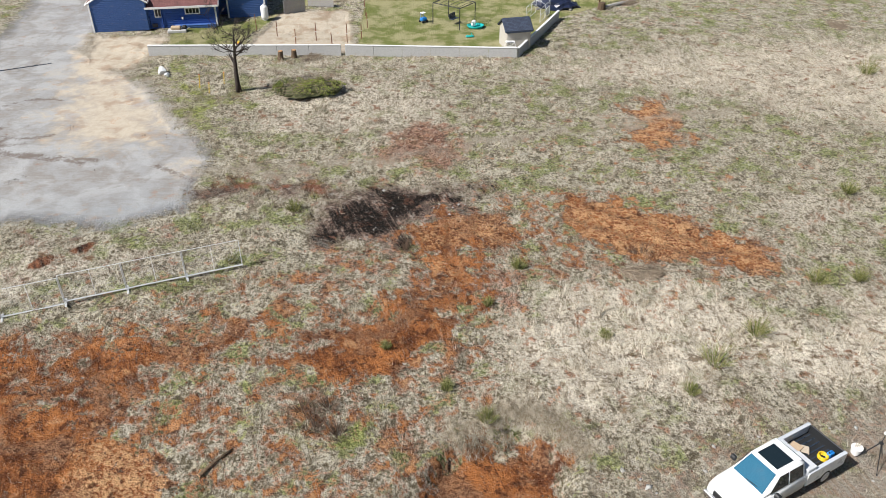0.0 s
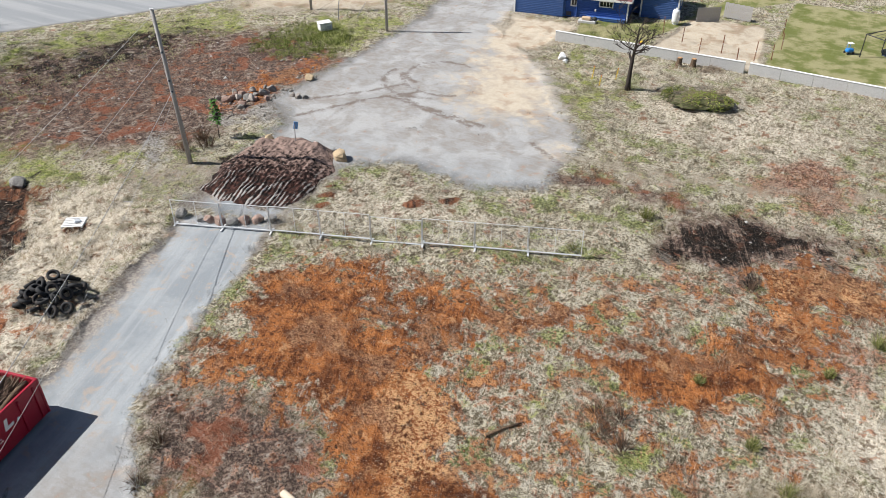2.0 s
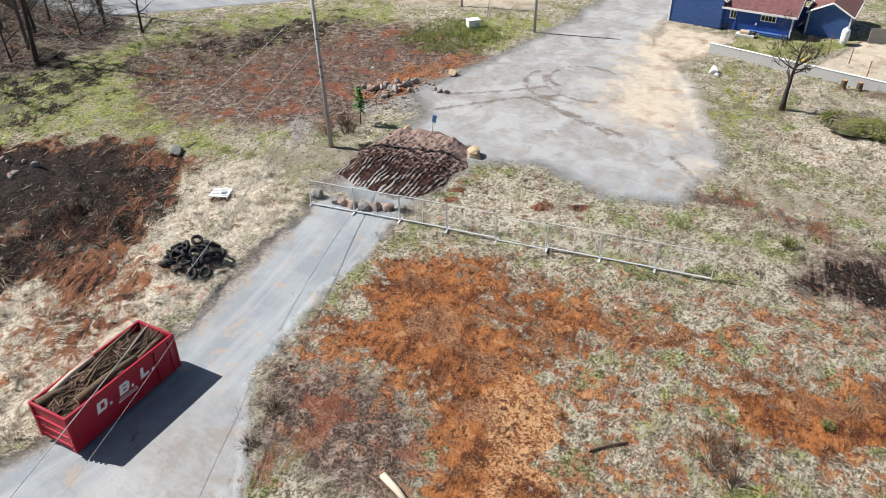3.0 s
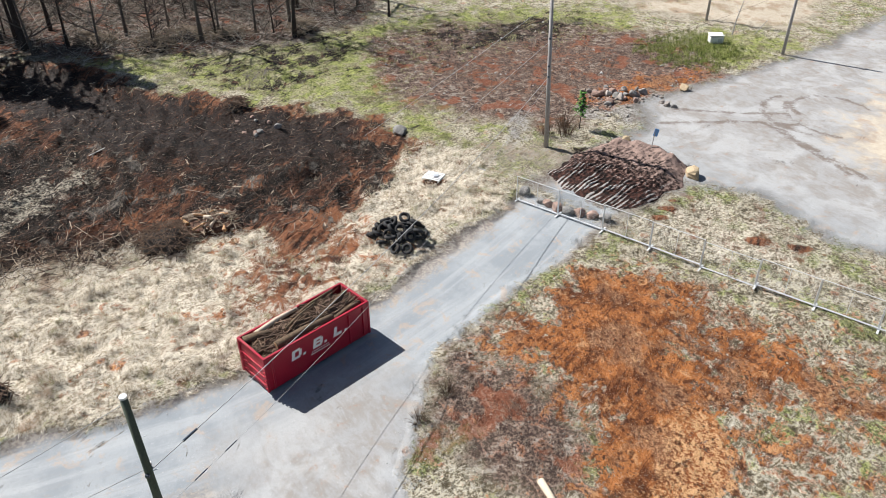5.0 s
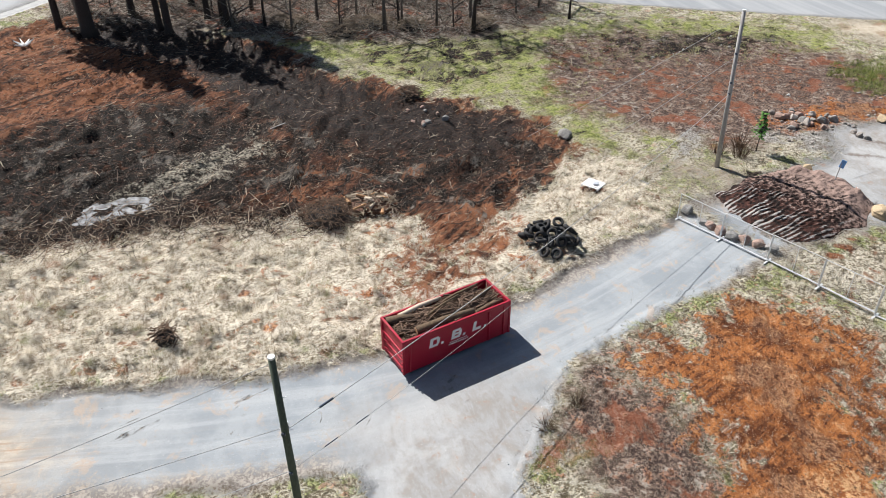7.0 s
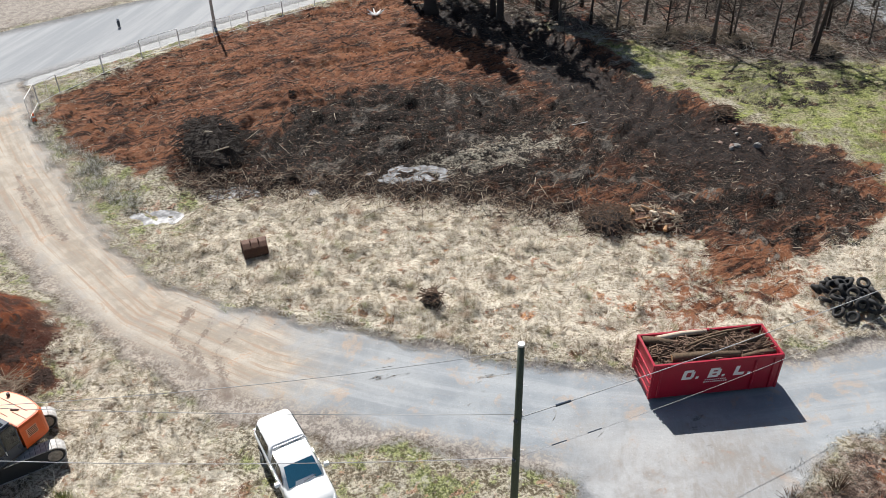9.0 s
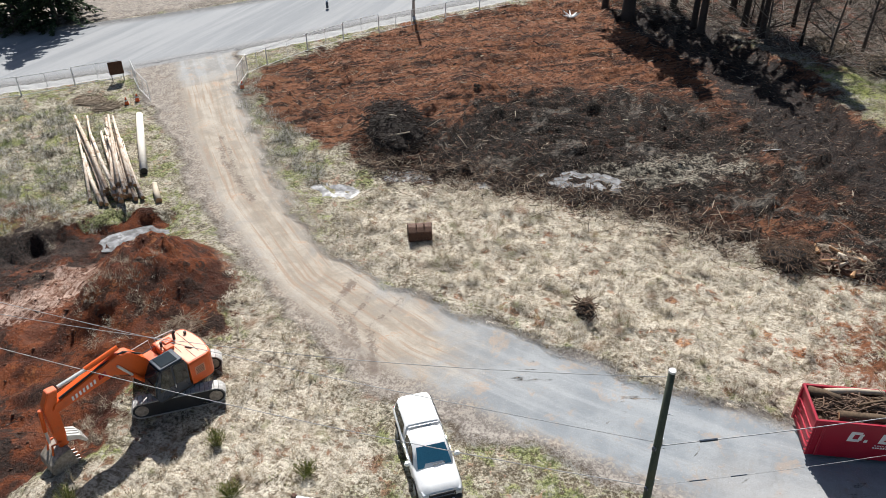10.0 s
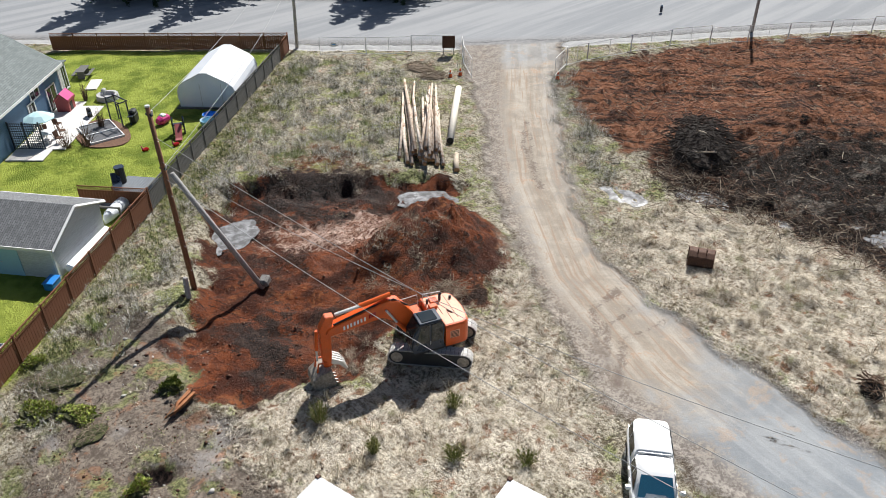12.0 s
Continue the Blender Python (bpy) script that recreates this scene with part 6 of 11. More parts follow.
# ---- buildings, fences, poles ----
def lap_siding(name, colour, course=0.2, worn=(0.45, 0.42, 0.4), wear=0.4):
    """Painted horizontal boards with shadow gaps and worn patches."""
    n = Nodes(name)
    z = n.t.nodes.new("ShaderNodeSeparateXYZ")
    n.put(z.inputs[0], n.co)
    saw = n.math("FRACT", n.math("DIVIDE", z.outputs[2], course))
    fine = n.noise(9.0, 4, 0.7, stretch=(0.4, 0.4, 4.0))
    c = n.mix(n.step(fine, 0.3, 0.7), tuple(x * 0.72 for x in colour), colour)
    c = n.mix(n.step(n.noise(1.1, 5, 0.75, stretch=(1, 1, 3)), 0.56, 0.72, 0, wear), c, worn)
    n.bump(n.math("ADD", n.step(saw, 0.0, 0.85), n.math("MULTIPLY", fine, 0.15)), 0.9, 0.03)
    return n.done(c, 0.7)


def shingles(name, colour):
    n = Nodes(name)
    b = n.t.nodes.new("ShaderNodeTexBrick")
    n.put(b.inputs["Vector"], n.co)
    b.inputs["Scale"].default_value = 1.0
    b.inputs["Brick Width"].default_value = 0.33
    b.inputs["Row Height"].default_value = 0.14
    b.inputs["Mortar Size"].default_value = 0.012
    b.inputs["Color1"].default_value = (*colour, 1)
    b.inputs["Color2"].default_value = (*(x * 0.66 for x in colour), 1)
    b.inputs["Mortar"].default_value = (*(x * 0.4 for x in colour), 1)
    c = n.mix(n.step(n.noise(1.3, 5, 0.7), 0.5, 0.8, 0, 0.35), b.outputs[0], tuple(x * 1.4 for x in colour))
    n.bump(n.math("ADD", n.math("MULTIPLY", b.outputs[1], -1.0), n.math("MULTIPLY", n.noise(40, 2), 0.3)), 0.5, 0.02)
    return n.done(c, 0.92)


M_BLUE_SIDING = lap_siding("worn_blue_siding", (0.05, 0.13, 0.38), 0.19, (0.30, 0.30, 0.36), 0.55)
M_BLUE_WALL = lap_siding("bright_blue_wall", (0.018, 0.085, 0.36), 0.19, (0.1, 0.15, 0.35), 0.2)
M_SLATE_SIDING = lap_siding("slate_blue_siding", (0.10, 0.20, 0.33), 0.16, (0.2, 0.27, 0.36), 0.2)
M_WHITE_SIDING = lap_siding("white_siding", (0.72, 0.74, 0.76), 0.16, (0.5, 0.5, 0.5), 0.15)
M_MAROON_ROOF = shingles("maroon_shingles", (0.20, 0.085, 0.08))
M_GREY_ROOF = shingles("grey_shingles", (0.21, 0.215, 0.22))
M_GREEN_ROOF = shingles("grey_green_shingles", (0.22, 0.25, 0.245))
M_NAVY_ROOF = shingles("navy_shingles", (0.05, 0.065, 0.105))
M_TRIM = paint("white_trim", (0.78, 0.78, 0.77), 0.92, 0.55, dirty=0.2, bump=0.03)
M_DOOR_BLUE = paint("pale_blue_door", (0.36, 0.60, 0.72), 0.92, 0.5, dirty=0.1)
M_FENCE_GREY = paint("weathered_fence_boards", (0.17, 0.165, 0.155), 0.55, 0.9, grain=22, stretch=(6, 6, 0.6), bump=0.3, dirty=0.3)
M_FENCE_RED = paint("stained_fence_boards", (0.22, 0.085, 0.04), 0.6, 0.85, grain=22, stretch=(6, 6, 0.6), bump=0.3, dirty=0.3)
M_CONCRETE = paint("pale_concrete", (0.50, 0.495, 0.485), 0.8, 0.9, grain=16, bump=0.15, dirty=0.25, dirt=(0.3, 0.27, 0.23))
M_PATIO = paint("patio_slabs", (0.72, 0.69, 0.65), 0.85, 0.85, grain=10, bump=0.1, dirty=0.2)
def tarpaulin():
    """Thin white sheeting that lets daylight through."""
    n = Nodes("white_tarpaulin")
    c = n.mix(n.step(n.noise(0.8, 4), 0.35, 0.7), (0.84, 0.88, 0.93), (0.90, 0.92, 0.95))
    n.thin(c, 0.22)
    n.bump(n.noise(1.6, 3), 0.3, 0.05)
    return n.done(c, 0.45)


M_TARP = tarpaulin()
M_POLE_GREY = paint("weathered_pole_wood", (0.42, 0.40, 0.385), 0.7, 0.9, grain=14, stretch=(5, 5, 0.4), bump=0.35)
M_POLE_GREEN = paint("treated_pole_wood", (0.085, 0.105, 0.075), 0.6, 0.85, grain=14, stretch=(5, 5, 0.4), bump=0.35)
M_POLE_BROWN = paint("brown_pole_wood", (0.28, 0.135, 0.075), 0.6, 0.9, grain=14, stretch=(5, 5, 0.4), bump=0.35)
M_CABLE = paint("black_cable", (0.05, 0.05, 0.05), 0.8, 0.6, bump=0.0)
M_CABLE_PALE = paint("pale_cable", (0.38, 0.38, 0.38), 0.9, 0.5, bump=0.0)
M_STONE = paint("grey_boulder", (0.30, 0.285, 0.265), 0.5, 0.9, grain=5, stain=1.2, bump=0.5, dirty=0.5, vary=0.3)
M_STONE_TAN = paint("tan_boulder", (0.46, 0.35, 0.22), 0.65, 0.9, grain=5, stain=1.2, bump=0.5, dirty=0.3)
M_STONE_RED = paint("reddish_boulder", (0.36, 0.24, 0.19), 0.6, 0.9, grain=5, stain=1.2, bump=0.5, dirty=0.4)
M_SIGN_BLUE = paint("blue_sign", (0.16, 0.36, 0.70), 0.92, 0.4, bump=0.0)
M_RED_ROOF = paint("dull_red_plastic", (0.32, 0.07, 0.07), 0.85, 0.5)
M_UMBRELLA = paint("pale_blue_canvas", (0.50, 0.74, 0.78), 0.92, 0.8)
M_ORANGE_PLASTIC = paint("orange_plastic", (0.8, 0.13, 0.02), 0.9, 0.5)
M_NAVY_TARP = paint("dark_blue_tarp", (0.018, 0.025, 0.06), 0.6, 0.35, grain=4, bump=0.5)
M_GRAVEL_DARK = paint("dark_gravel_bed", (0.15, 0.155, 0.165), 0.5, 0.95, grain=24, bump=0.5)
M_BARK_MULCH = paint("bark_mulch", (0.19, 0.10, 0.06), 0.5, 0.95, grain=12, bump=0.5)
M_WATER = Nodes("standing_water")
M_WATER = M_WATER.done(M_WATER.mix(M_WATER.step(M_WATER.noise(1.6, 4), 0.4, 0.6), (0.14, 0.135, 0.13), (0.27, 0.27, 0.27)), M_WATER.step(M_WATER.noise(0.8, 3), 0.3, 0.7, 0.08, 0.3), spec=0.6)


def gable_roof(parent, x0, x1, y0, y1, eave, ridge, mat, over=0.35, along="x", trim=M_TRIM):
    """Two roof slabs with fascia boards; the ridge runs along x or y."""
    th = 0.12
    ym, xm = (y0 + y1) / 2, (x0 + x1) / 2
    for s in (-1, 1):
        bm = bmesh.new()
        if along == "x":
            edge, run = (y1 if s > 0 else y0), (y1 - y0) / 2
            drop = over * (ridge - eave) / run
            e, ez = edge + s * over, eave - drop
            c = [(x0 - over, ym, ridge), (x1 + over, ym, ridge), (x1 + over, e, ez), (x0 - over, e, ez)]
        else:
            edge, run = (x1 if s > 0 else x0), (x1 - x0) / 2
            drop = over * (ridge - eave) / run
            e, ez = edge + s * over, eave - drop
            c = [(xm, y0 - over, ridge), (xm, y1 + over, ridge), (e, y1 + over, ez), (e, y0 - over, ez)]
        loft(bm, [c, [(x, y, z + th) for x, y, z in c]])
        r = part("roof_slope", bm, mat, parent)
        bm = bmesh.new()
        if along == "x":
            box(bm, (x1 - x0 + 2 * over, 0.05, 0.2), (xm, e + s * 0.03, ez + 0.02))
        else:
            box(bm, (0.05, y1 - y0 + 2 * over, 0.2), (e + s * 0.03, ym, ez + 0.02))
        part("gutter", bm, trim, r)
        for a in (0, 1):
            p, q = (c[1], c[2]) if a else (c[0], c[3])
            shift = 0.03 if a else -0.03
            bm = bmesh.new()
            if along == "x":
                tube(bm, [(p[0] + shift, p[1], p[2] + 0.02), (q[0] + shift, q[1], q[2] + 0.02)], 0.09, 4)
            else:
                tube(bm, [(p[0], p[1] + shift, p[2] + 0.02), (q[0], q[1] + shift, q[2] + 0.02)], 0.09, 4)
            part("barge_board", bm, trim, r)


def walls(parent, x0, x1, y0, y1, h, mat, gable=0.0, along="x", name="wall", t=0.15):
    xm, ym = (x0 + x1) / 2, (y0 + y1) / 2
    for s, y in ((-1, y0), (1, y1)):
        o = [(x0, 0), (x1, 0), (x1, h)] + ([(xm, gable)] if gable and along == "y" else []) + [(x0, h)]
        part(name, prism(bmesh.new(), o, y - t / 2, y + t / 2), mat, parent)
    for s, x in ((-1, x0), (1, x1)):
        o = [(y0 + t / 2, 0), (y1 - t / 2, 0), (y1 - t / 2, h)] + ([(ym, gable)] if gable and along == "x" else []) + [(y0 + t / 2, h)]
        bm = prism(bmesh.new(), o, -t / 2, t / 2)
        bm.transform(Matrix.Translation((x, 0, 0)) @ pose(0, 0, 0, 0, 0, 90))
        part(name, bm, mat, parent)


def window_in(parent, x, y, z, w, h, turn=0, bars=1, dark=M_GLASS, name="window"):
    """A framed window proud of a wall whose outside faces -y before it is turned."""
    m = pose(x, y, z, 0, 0, turn)
    bm = bmesh.new()
    for a, b, c, d in ((w + 0.2, 0.1, 0, h / 2 + 0.05), (w + 0.2, 0.1, 0, -h / 2 - 0.05), (0.1, h, -w / 2 - 0.05, 0), (0.1, h, w / 2 + 0.05, 0)):
        box(bm, (a, 0.08, b), (c, -0.02, d))
    bm.transform(m)
    f = part(name, bm, M_TRIM, parent, "white-framed window")
    for k in range(bars + 1):
        pw = w / (bars + 1)
        bm = box(bmesh.new(), (pw - 0.05, 0.03, h), (-w / 2 + pw * (k + 0.5), 0.005, 0))
        bm.transform(m)
        part("pane", bm, dark, f)
    for k in range(bars):
        bm = box(bmesh.new(), (0.05, 0.05, h), (-w / 2 + w / (bars + 1) * (k + 1), -0.01, 0))
        bm.transform(m)
        part("glazing_bar", bm, M_TRIM, f)


def build_north_house():
    h = thing("blue_bungalow", pose(-36.2, 78.45, 0.0, 0, 0, 9.5), "blue clapboard bungalow with white trim and maroon shingle roof", "house")
    walls(h, 0.08, 5.5, 0.08, 8, 3.0, M_BLUE_SIDING, 4.6, "y")
    gable_roof(h, 0, 5.5, 0.3, 8, 3.0, 4.6, M_MAROON_ROOF, 0.3, "y")
    walls(h, 5.7, 12.4, 0.45, 7, 2.35, M_BLUE_WALL)
    gable_roof(h, 5.8, 12.4, 0.45, 7, 2.4, 3.9, M_MAROON_ROOF, 0.42, "x")
    walls(h, 13.6, 17.4, 3.0, 9, 2.45, M_BLUE_SIDING, 3.5, "y")
    gable_roof(h, 13.6, 17.4, 3.0, 9, 2.5, 3.5, M_MAROON_ROOF, 0.35, "y")
    part("link_wall", box(bmesh.new(), (1.3, 0.15, 2.3), (13.0, 4.4, 1.15)), M_BLUE_SIDING, h)
    for x, y, z in ((0.0, 0.0, 3.0), (12.45, 0.4, 2.3), (13.5, 2.95, 2.4), (17.45, 2.95, 2.4)):
        part("corner_board", box(bmesh.new(), (0.16, 0.16, z), (x, y, z / 2)), M_TRIM, h)
    part("corner_board", box(bmesh.new(), (0.14, 0.1, 2.3), (5.6, 0.34, 1.15)), M_BLUE_SIDING, h)
    window_in(h, 6.6, 0.36, 1.65, 0.55, 0.75)
    window_in(h, 10.1, 0.36, 1.72, 1.35, 0.5, bars=3)
    window_in(h, 17.5, 6.0, 1.5, 0.8, 1.0, 90)
    part("porch_floor", box(bmesh.new(), (4.2, 0.5, 0.35), (10.2, 0.1, 0.17)), M_BLUE_SIDING, h)
    part("vent", box(bmesh.new(), (0.55, 0.06, 0.4), (6.1, 0.33, 0.35)), M_NAVY_TARP, h)
    part("downpipe", tube(bmesh.new(), [(6.95, 0.3, 0), (6.95, 0.3, 2.2)], 0.05), M_BLUE_WALL, h)
    part("meter_box", box(bmesh.new(), (0.18, 0.1, 0.26), (9.0, 0.32, 1.0), bevel=0.02), M_TRIM, h)
    p = thing("propane_tank", on_ground(-19.3, 83.0), "white upright propane tank beside the blue house", "tank")
    part("shell", loft(bmesh.new(), [[(r * math.cos(math.tau * k / 16), r * math.sin(math.tau * k / 16), z) for k in range(16)] for r, z in ((0.2, 0.05), (0.38, 0.2), (0.4, 0.4), (0.4, 1.3), (0.34, 1.48), (0.15, 1.58))]), M_TRIM, p, smooth=True)
    part("collar", tube(bmesh.new(), [(0, 0, 1.55), (0, 0, 1.7)], 0.13, 12), M_TRIM, p)
    part("foot_ring", tube(bmesh.new(), [(0, 0, 0), (0, 0, 0.12)], 0.3, 14), M_TRIM, p)
    s = thing("stone_planter", on_ground(-27.6, 78.6, 10), "low stone trough with straw beside the blue wall", "planter")
    part("trough", box(bmesh.new(), (1.9, 0.9, 0.3), (0, 0, 0.15), bevel=0.05), M_CONCRETE, s)
    part("straw_bale", box(bmesh.new(), (1.0, 0.55, 0.35), (-0.1, 0, 0.45), bevel=0.08), M_CARD, s)
    part("black_sack", box(bmesh.new(), (0.5, 0.5, 0.4), (0.75, 0.05, 0.48), bevel=0.14), M_BLACK, s)


build_north_house()


def low_wall(a, b, h=0.95, th=0.18):
    """A pale retaining wall with a coping, in sections of about three metres."""
    a, b = Vector(a), Vector(b)
    d = b - a
    w = thing("retaining_wall", pose(a.x, a.y, 0, 0, 0, math.degrees(math.atan2(d.y, d.x))), "low pale grey concrete wall between garden and rough field", "wall")
    n = max(1, round(d.length / 3.0))
    ln = d.length / n
    for k in range(n):
        part("wall_section", box(bmesh.new(), (ln - 0.02, th, h + 0.1), ((k + 0.5) * ln, 0, h / 2 - 0.05), bevel=0.012), M_CONCRETE, w)
        part("coping", box(bmesh.new(), (ln - 0.01, th + 0.06, 0.06), ((k + 0.5) * ln, 0, h + 0.032), bevel=0.01), M_TRIM, w)


low_wall((-28.4, 71.8), (-9.8, 72.2))
low_wall((-9.4, 72.2), (7.3, 71.6))
low_wall((7.4, 71.7), (12.8, 83.8), 0.9)


def build_shed():
    s = thing("garden_shed", pose(7.3, 75.0, 0.02, 0, 0, 14), "small beige garden shed with a dark blue shingle roof", "shed")
    walls(s, -1.2, 1.2, -1.2, 1.2, 1.9, paint("beige_siding", (0.52, 0.48, 0.42), 0.88, 0.7), 2.7, "x", t=0.08)
    gable_roof(s, -1.2, 1.2, -1.2, 1.2, 1.95, 2.75, M_NAVY_ROOF, 0.16, "x", M_NAVY_ROOF)
    part("door", box(bmesh.new(), (0.06, 0.8, 1.6), (1.27, 0, 0.85), bevel=0.01), M_TRIM, s)
    c = thing("white_garden_trellis", on_ground(6.7, 72.9), "white garden chair and wheel frame beside the shed", "garden chair")
    part("wheel_hoop", tube(bmesh.new(), [(0.55 * math.cos(a), 0, 0.6 + 0.55 * math.sin(a)) for a in np.linspace(0, math.tau, 19)], 0.03, 5, False), M_TRIM, c)
    for k in range(4):
        a = math.pi * k / 4
        part("spoke", tube(bmesh.new(), [(-0.55 * math.cos(a), 0, 0.6 - 0.55 * math.sin(a)), (0.55 * math.cos(a), 0, 0.6 + 0.55 * math.sin(a))], 0.02, 5), M_TRIM, c)
    part("seat", box(bmesh.new(), (0.9, 0.5, 0.06), (0, 0.3, 1.0), bevel=0.02), M_TRIM, c)


build_shed()


def build_gazebo():
    g = thing("swing_frame", on_ground(1.3, 82.0, -36), "black metal garden frame with a hanging swing seat", "garden frame")
    P = [(-1.75, -1.45), (1.75, -1.45), (1.75, 1.45), (-1.75, 1.45)]
    for x, y in P:
        part("post", tube(bmesh.new(), [(x, y, 0), (x, y, 2.3)], 0.045), M_BLACK, g)
    for (x0, y0), (x1, y1) in zip(P, P[1:] + P[:1]):
        part("beam", tube(bmesh.new(), [(x0, y0, 2.3), (x1, y1, 2.3)], 0.045), M_BLACK, g)
    for k in range(6):
        x = -1.5 + 0.6 * k
        part("rafter", tube(bmesh.new(), [(x, -1.45, 2.32), (x, 0, 2.42), (x, 1.45, 2.32)], 0.022), M_BLACK, g)
    s = part("swing_seat", box(bmesh.new(), (0.5, 1.1, 0.06), (0, 0, 0.6), bevel=0.02), M_CAB, g)
    part("swing_back", box(bmesh.new(), (0.06, 1.1, 0.5), (-0.25, 0, 0.88), (0, -12, 0), 0.02), M_CAB, s)
    for y in (-0.5, 0.5):
        part("chain", tube(bmesh.new(), [(0.2, y, 0.6), (0.05, y, 2.3)], 0.012, 4), M_BLACK, s)


build_gazebo()


def garden_toys():
    t = thing("toy_car", on_ground(-2.0, 82.3, 40), "blue plastic ride-on toy car on the lawn", "toy")
    part("body", box(bmesh.new(), (0.8, 0.5, 0.4), (0, 0, 0.35), bevel=0.12), M_BLUE, t)
    part("canopy", box(bmesh.new(), (0.5, 0.45, 0.08), (-0.05, 0, 1.05), bevel=0.03), M_WHITE_SIGN, t)
    for s in (-1, 1):
        part("pillar", tube(bmesh.new(), [(-0.2, s * 0.2, 0.5), (-0.2, s * 0.2, 1.05)], 0.03), M_BLUE, t)
        for x in (-0.28, 0.28):
            part("wheel", tube(bmesh.new(), [(x, s * 0.22, 0.13), (x, s * 0.3, 0.13)], 0.13, 12), M_BLACK, t)
    t = thing("turtle_sandpit", on_ground(3.6, 80.7, 10), "teal and white plastic sandpit on the lawn", "toy")
    part("basin", loft(bmesh.new(), [[(r * math.cos(math.tau * k / 20), r * 0.8 * math.sin(math.tau * k / 20), z) for k in range(20)] for r, z in ((0.75, 0.0), (0.95, 0.28), (0.85, 0.3), (0.7, 0.1))]), M_TEAL, t, smooth=True)
    part("white_seat", box(bmesh.new(), (0.5, 0.4, 0.7), (-0.2, 0.1, 0.45), (0, 12, 0), 0.15), M_WHITE_SIGN, t)
    t = thing("teal_toy", on_ground(2.9, 77.6, 10), "small teal plastic toy seesaw on the lawn", "toy")
    part("rocker", box(bmesh.new(), (0.9, 0.3, 0.2), (0, 0, 0.12), bevel=0.08), M_TEAL, t)
    part("handle", tube(bmesh.new(), [(0.2, -0.15, 0.22), (0.2, -0.15, 0.4), (0.2, 0.15, 0.4), (0.2, 0.15, 0.22)], 0.03), M_TEAL, t)
    t = thing("pink_toy", on_ground(-20.2, 74.2, 10), "pink and yellow plastic toy on the grass", "toy")
    part("body", box(bmesh.new(), (0.5, 0.4, 0.4), (0, 0, 0.2), bevel=0.12), M_PINK, t)
    part("top", box(bmesh.new(), (0.3, 0.3, 0.2), (0, 0, 0.48), bevel=0.06), M_YELLOW, t)
    for k, (x, y) in enumerate(((-17.0, 77.5), (-14.6, 74.6), (-12.8, 76.3), (-9.6, 75.8), (-8.2, 76.7), (-7.9, 80.3), (-8.5, 84.5), (-19.4, 79.0), (-10.9, 74.2))):
        t = thing("garden_stake", on_ground(x, y, 20 * k), "rusty brown garden stake around the vegetable plot", "post", "garden stakes")
        part("stake", tube(bmesh.new(), [(0, 0, -0.1), (0.04, 0.02 * (k % 3), 1.55 + 0.12 * (k % 4))], 0.045), M_POLE_BROWN if k % 2 else M_FENCE_RED, t)
        part("tie", tube(bmesh.new(), [(0.02, 0, 0.9), (0.025, 0, 0.95)], 0.055), M_GALV, t)
    for x0, y0, n, turn in ((-17.4, 84.6, 14, 38), (-15.3, 88.2, 16, -8)):
        f = thing("board_fence", pose(x0, y0, 0, 0, 0, turn), "weathered vertical board fence beside the vegetable plot", "fence")
        brd = None
        for k in range(n):
            m = pose(k * 0.19, 0, 0.8 + 0.04 * math.sin(k * 2.1), 0, 0, 0)
            if brd is None:
                brd = part("board", box(bmesh.new(), (0.17, 0.025, 1.6), bevel=0.004), M_POLE_GREY, f)
                brd.matrix_basis = m
            else:
                shared("board", brd, f, m)
        for z in (0.4, 1.3):
            part("rail", box(bmesh.new(), (n * 0.19, 0.05, 0.09), (n * 0.095 - 0.1, 0.04, z)), M_POLE_GREY, f)
    t = thing("tarp_covered_pile", on_ground(13.2, 88.2, 5), "dark blue tarpaulin draped over a pile on the lawn", "tarpaulin")
    bm = bmesh.new()
    bmesh.ops.create_icosphere(bm, subdivisions=3, radius=1)
    for v in bm.verts:
        f = 0.85 + 0.35 * noise.noise(v.co * 2.6)
        v.co = Vector((v.co.x * 2.9 * f, v.co.y * 1.6 * f, max(-0.05, v.co.z * 1.3 * f)))
    part("cover", bm, M_NAVY_TARP, t)
    for k in range(4):
        a = 0.7 + k * 1.5
        part("tie_weight", box(bmesh.new(), (0.35, 0.3, 0.2), (2.8 * math.cos(a), 1.6 * math.sin(a), 0.1), (0, 0, 40 * k), 0.05), M_STONE, t)
    t = thing("wire_hen_run", on_ground(10.6, 84.2, 66), "pale metal hen run against the garden wall", "cage")
    for y in (-0.8, 0.8):
        for x in (-1.7, 0, 1.7):
            part("post", tube(bmesh.new(), [(x, y, 0), (x, y, 1.5)], 0.025), M_GALV, t)
        for z in (0.05, 0.8, 1.5):
            part("rail", tube(bmesh.new(), [(-1.7, y, z), (1.7, y, z)], 0.02), M_GALV, t)
    for x in (-1.7, 0, 1.7):
        part("ridge_bar", tube(bmesh.new(), [(x, -0.8, 1.5), (x, 0, 1.95), (x, 0.8, 1.5)], 0.02), M_GALV, t)
    part("nest_panel", box(bmesh.new(), (1.2, 0.04, 0.8), (0.9, -0.82, 0.6)), M_TRIM, t)


garden_toys()


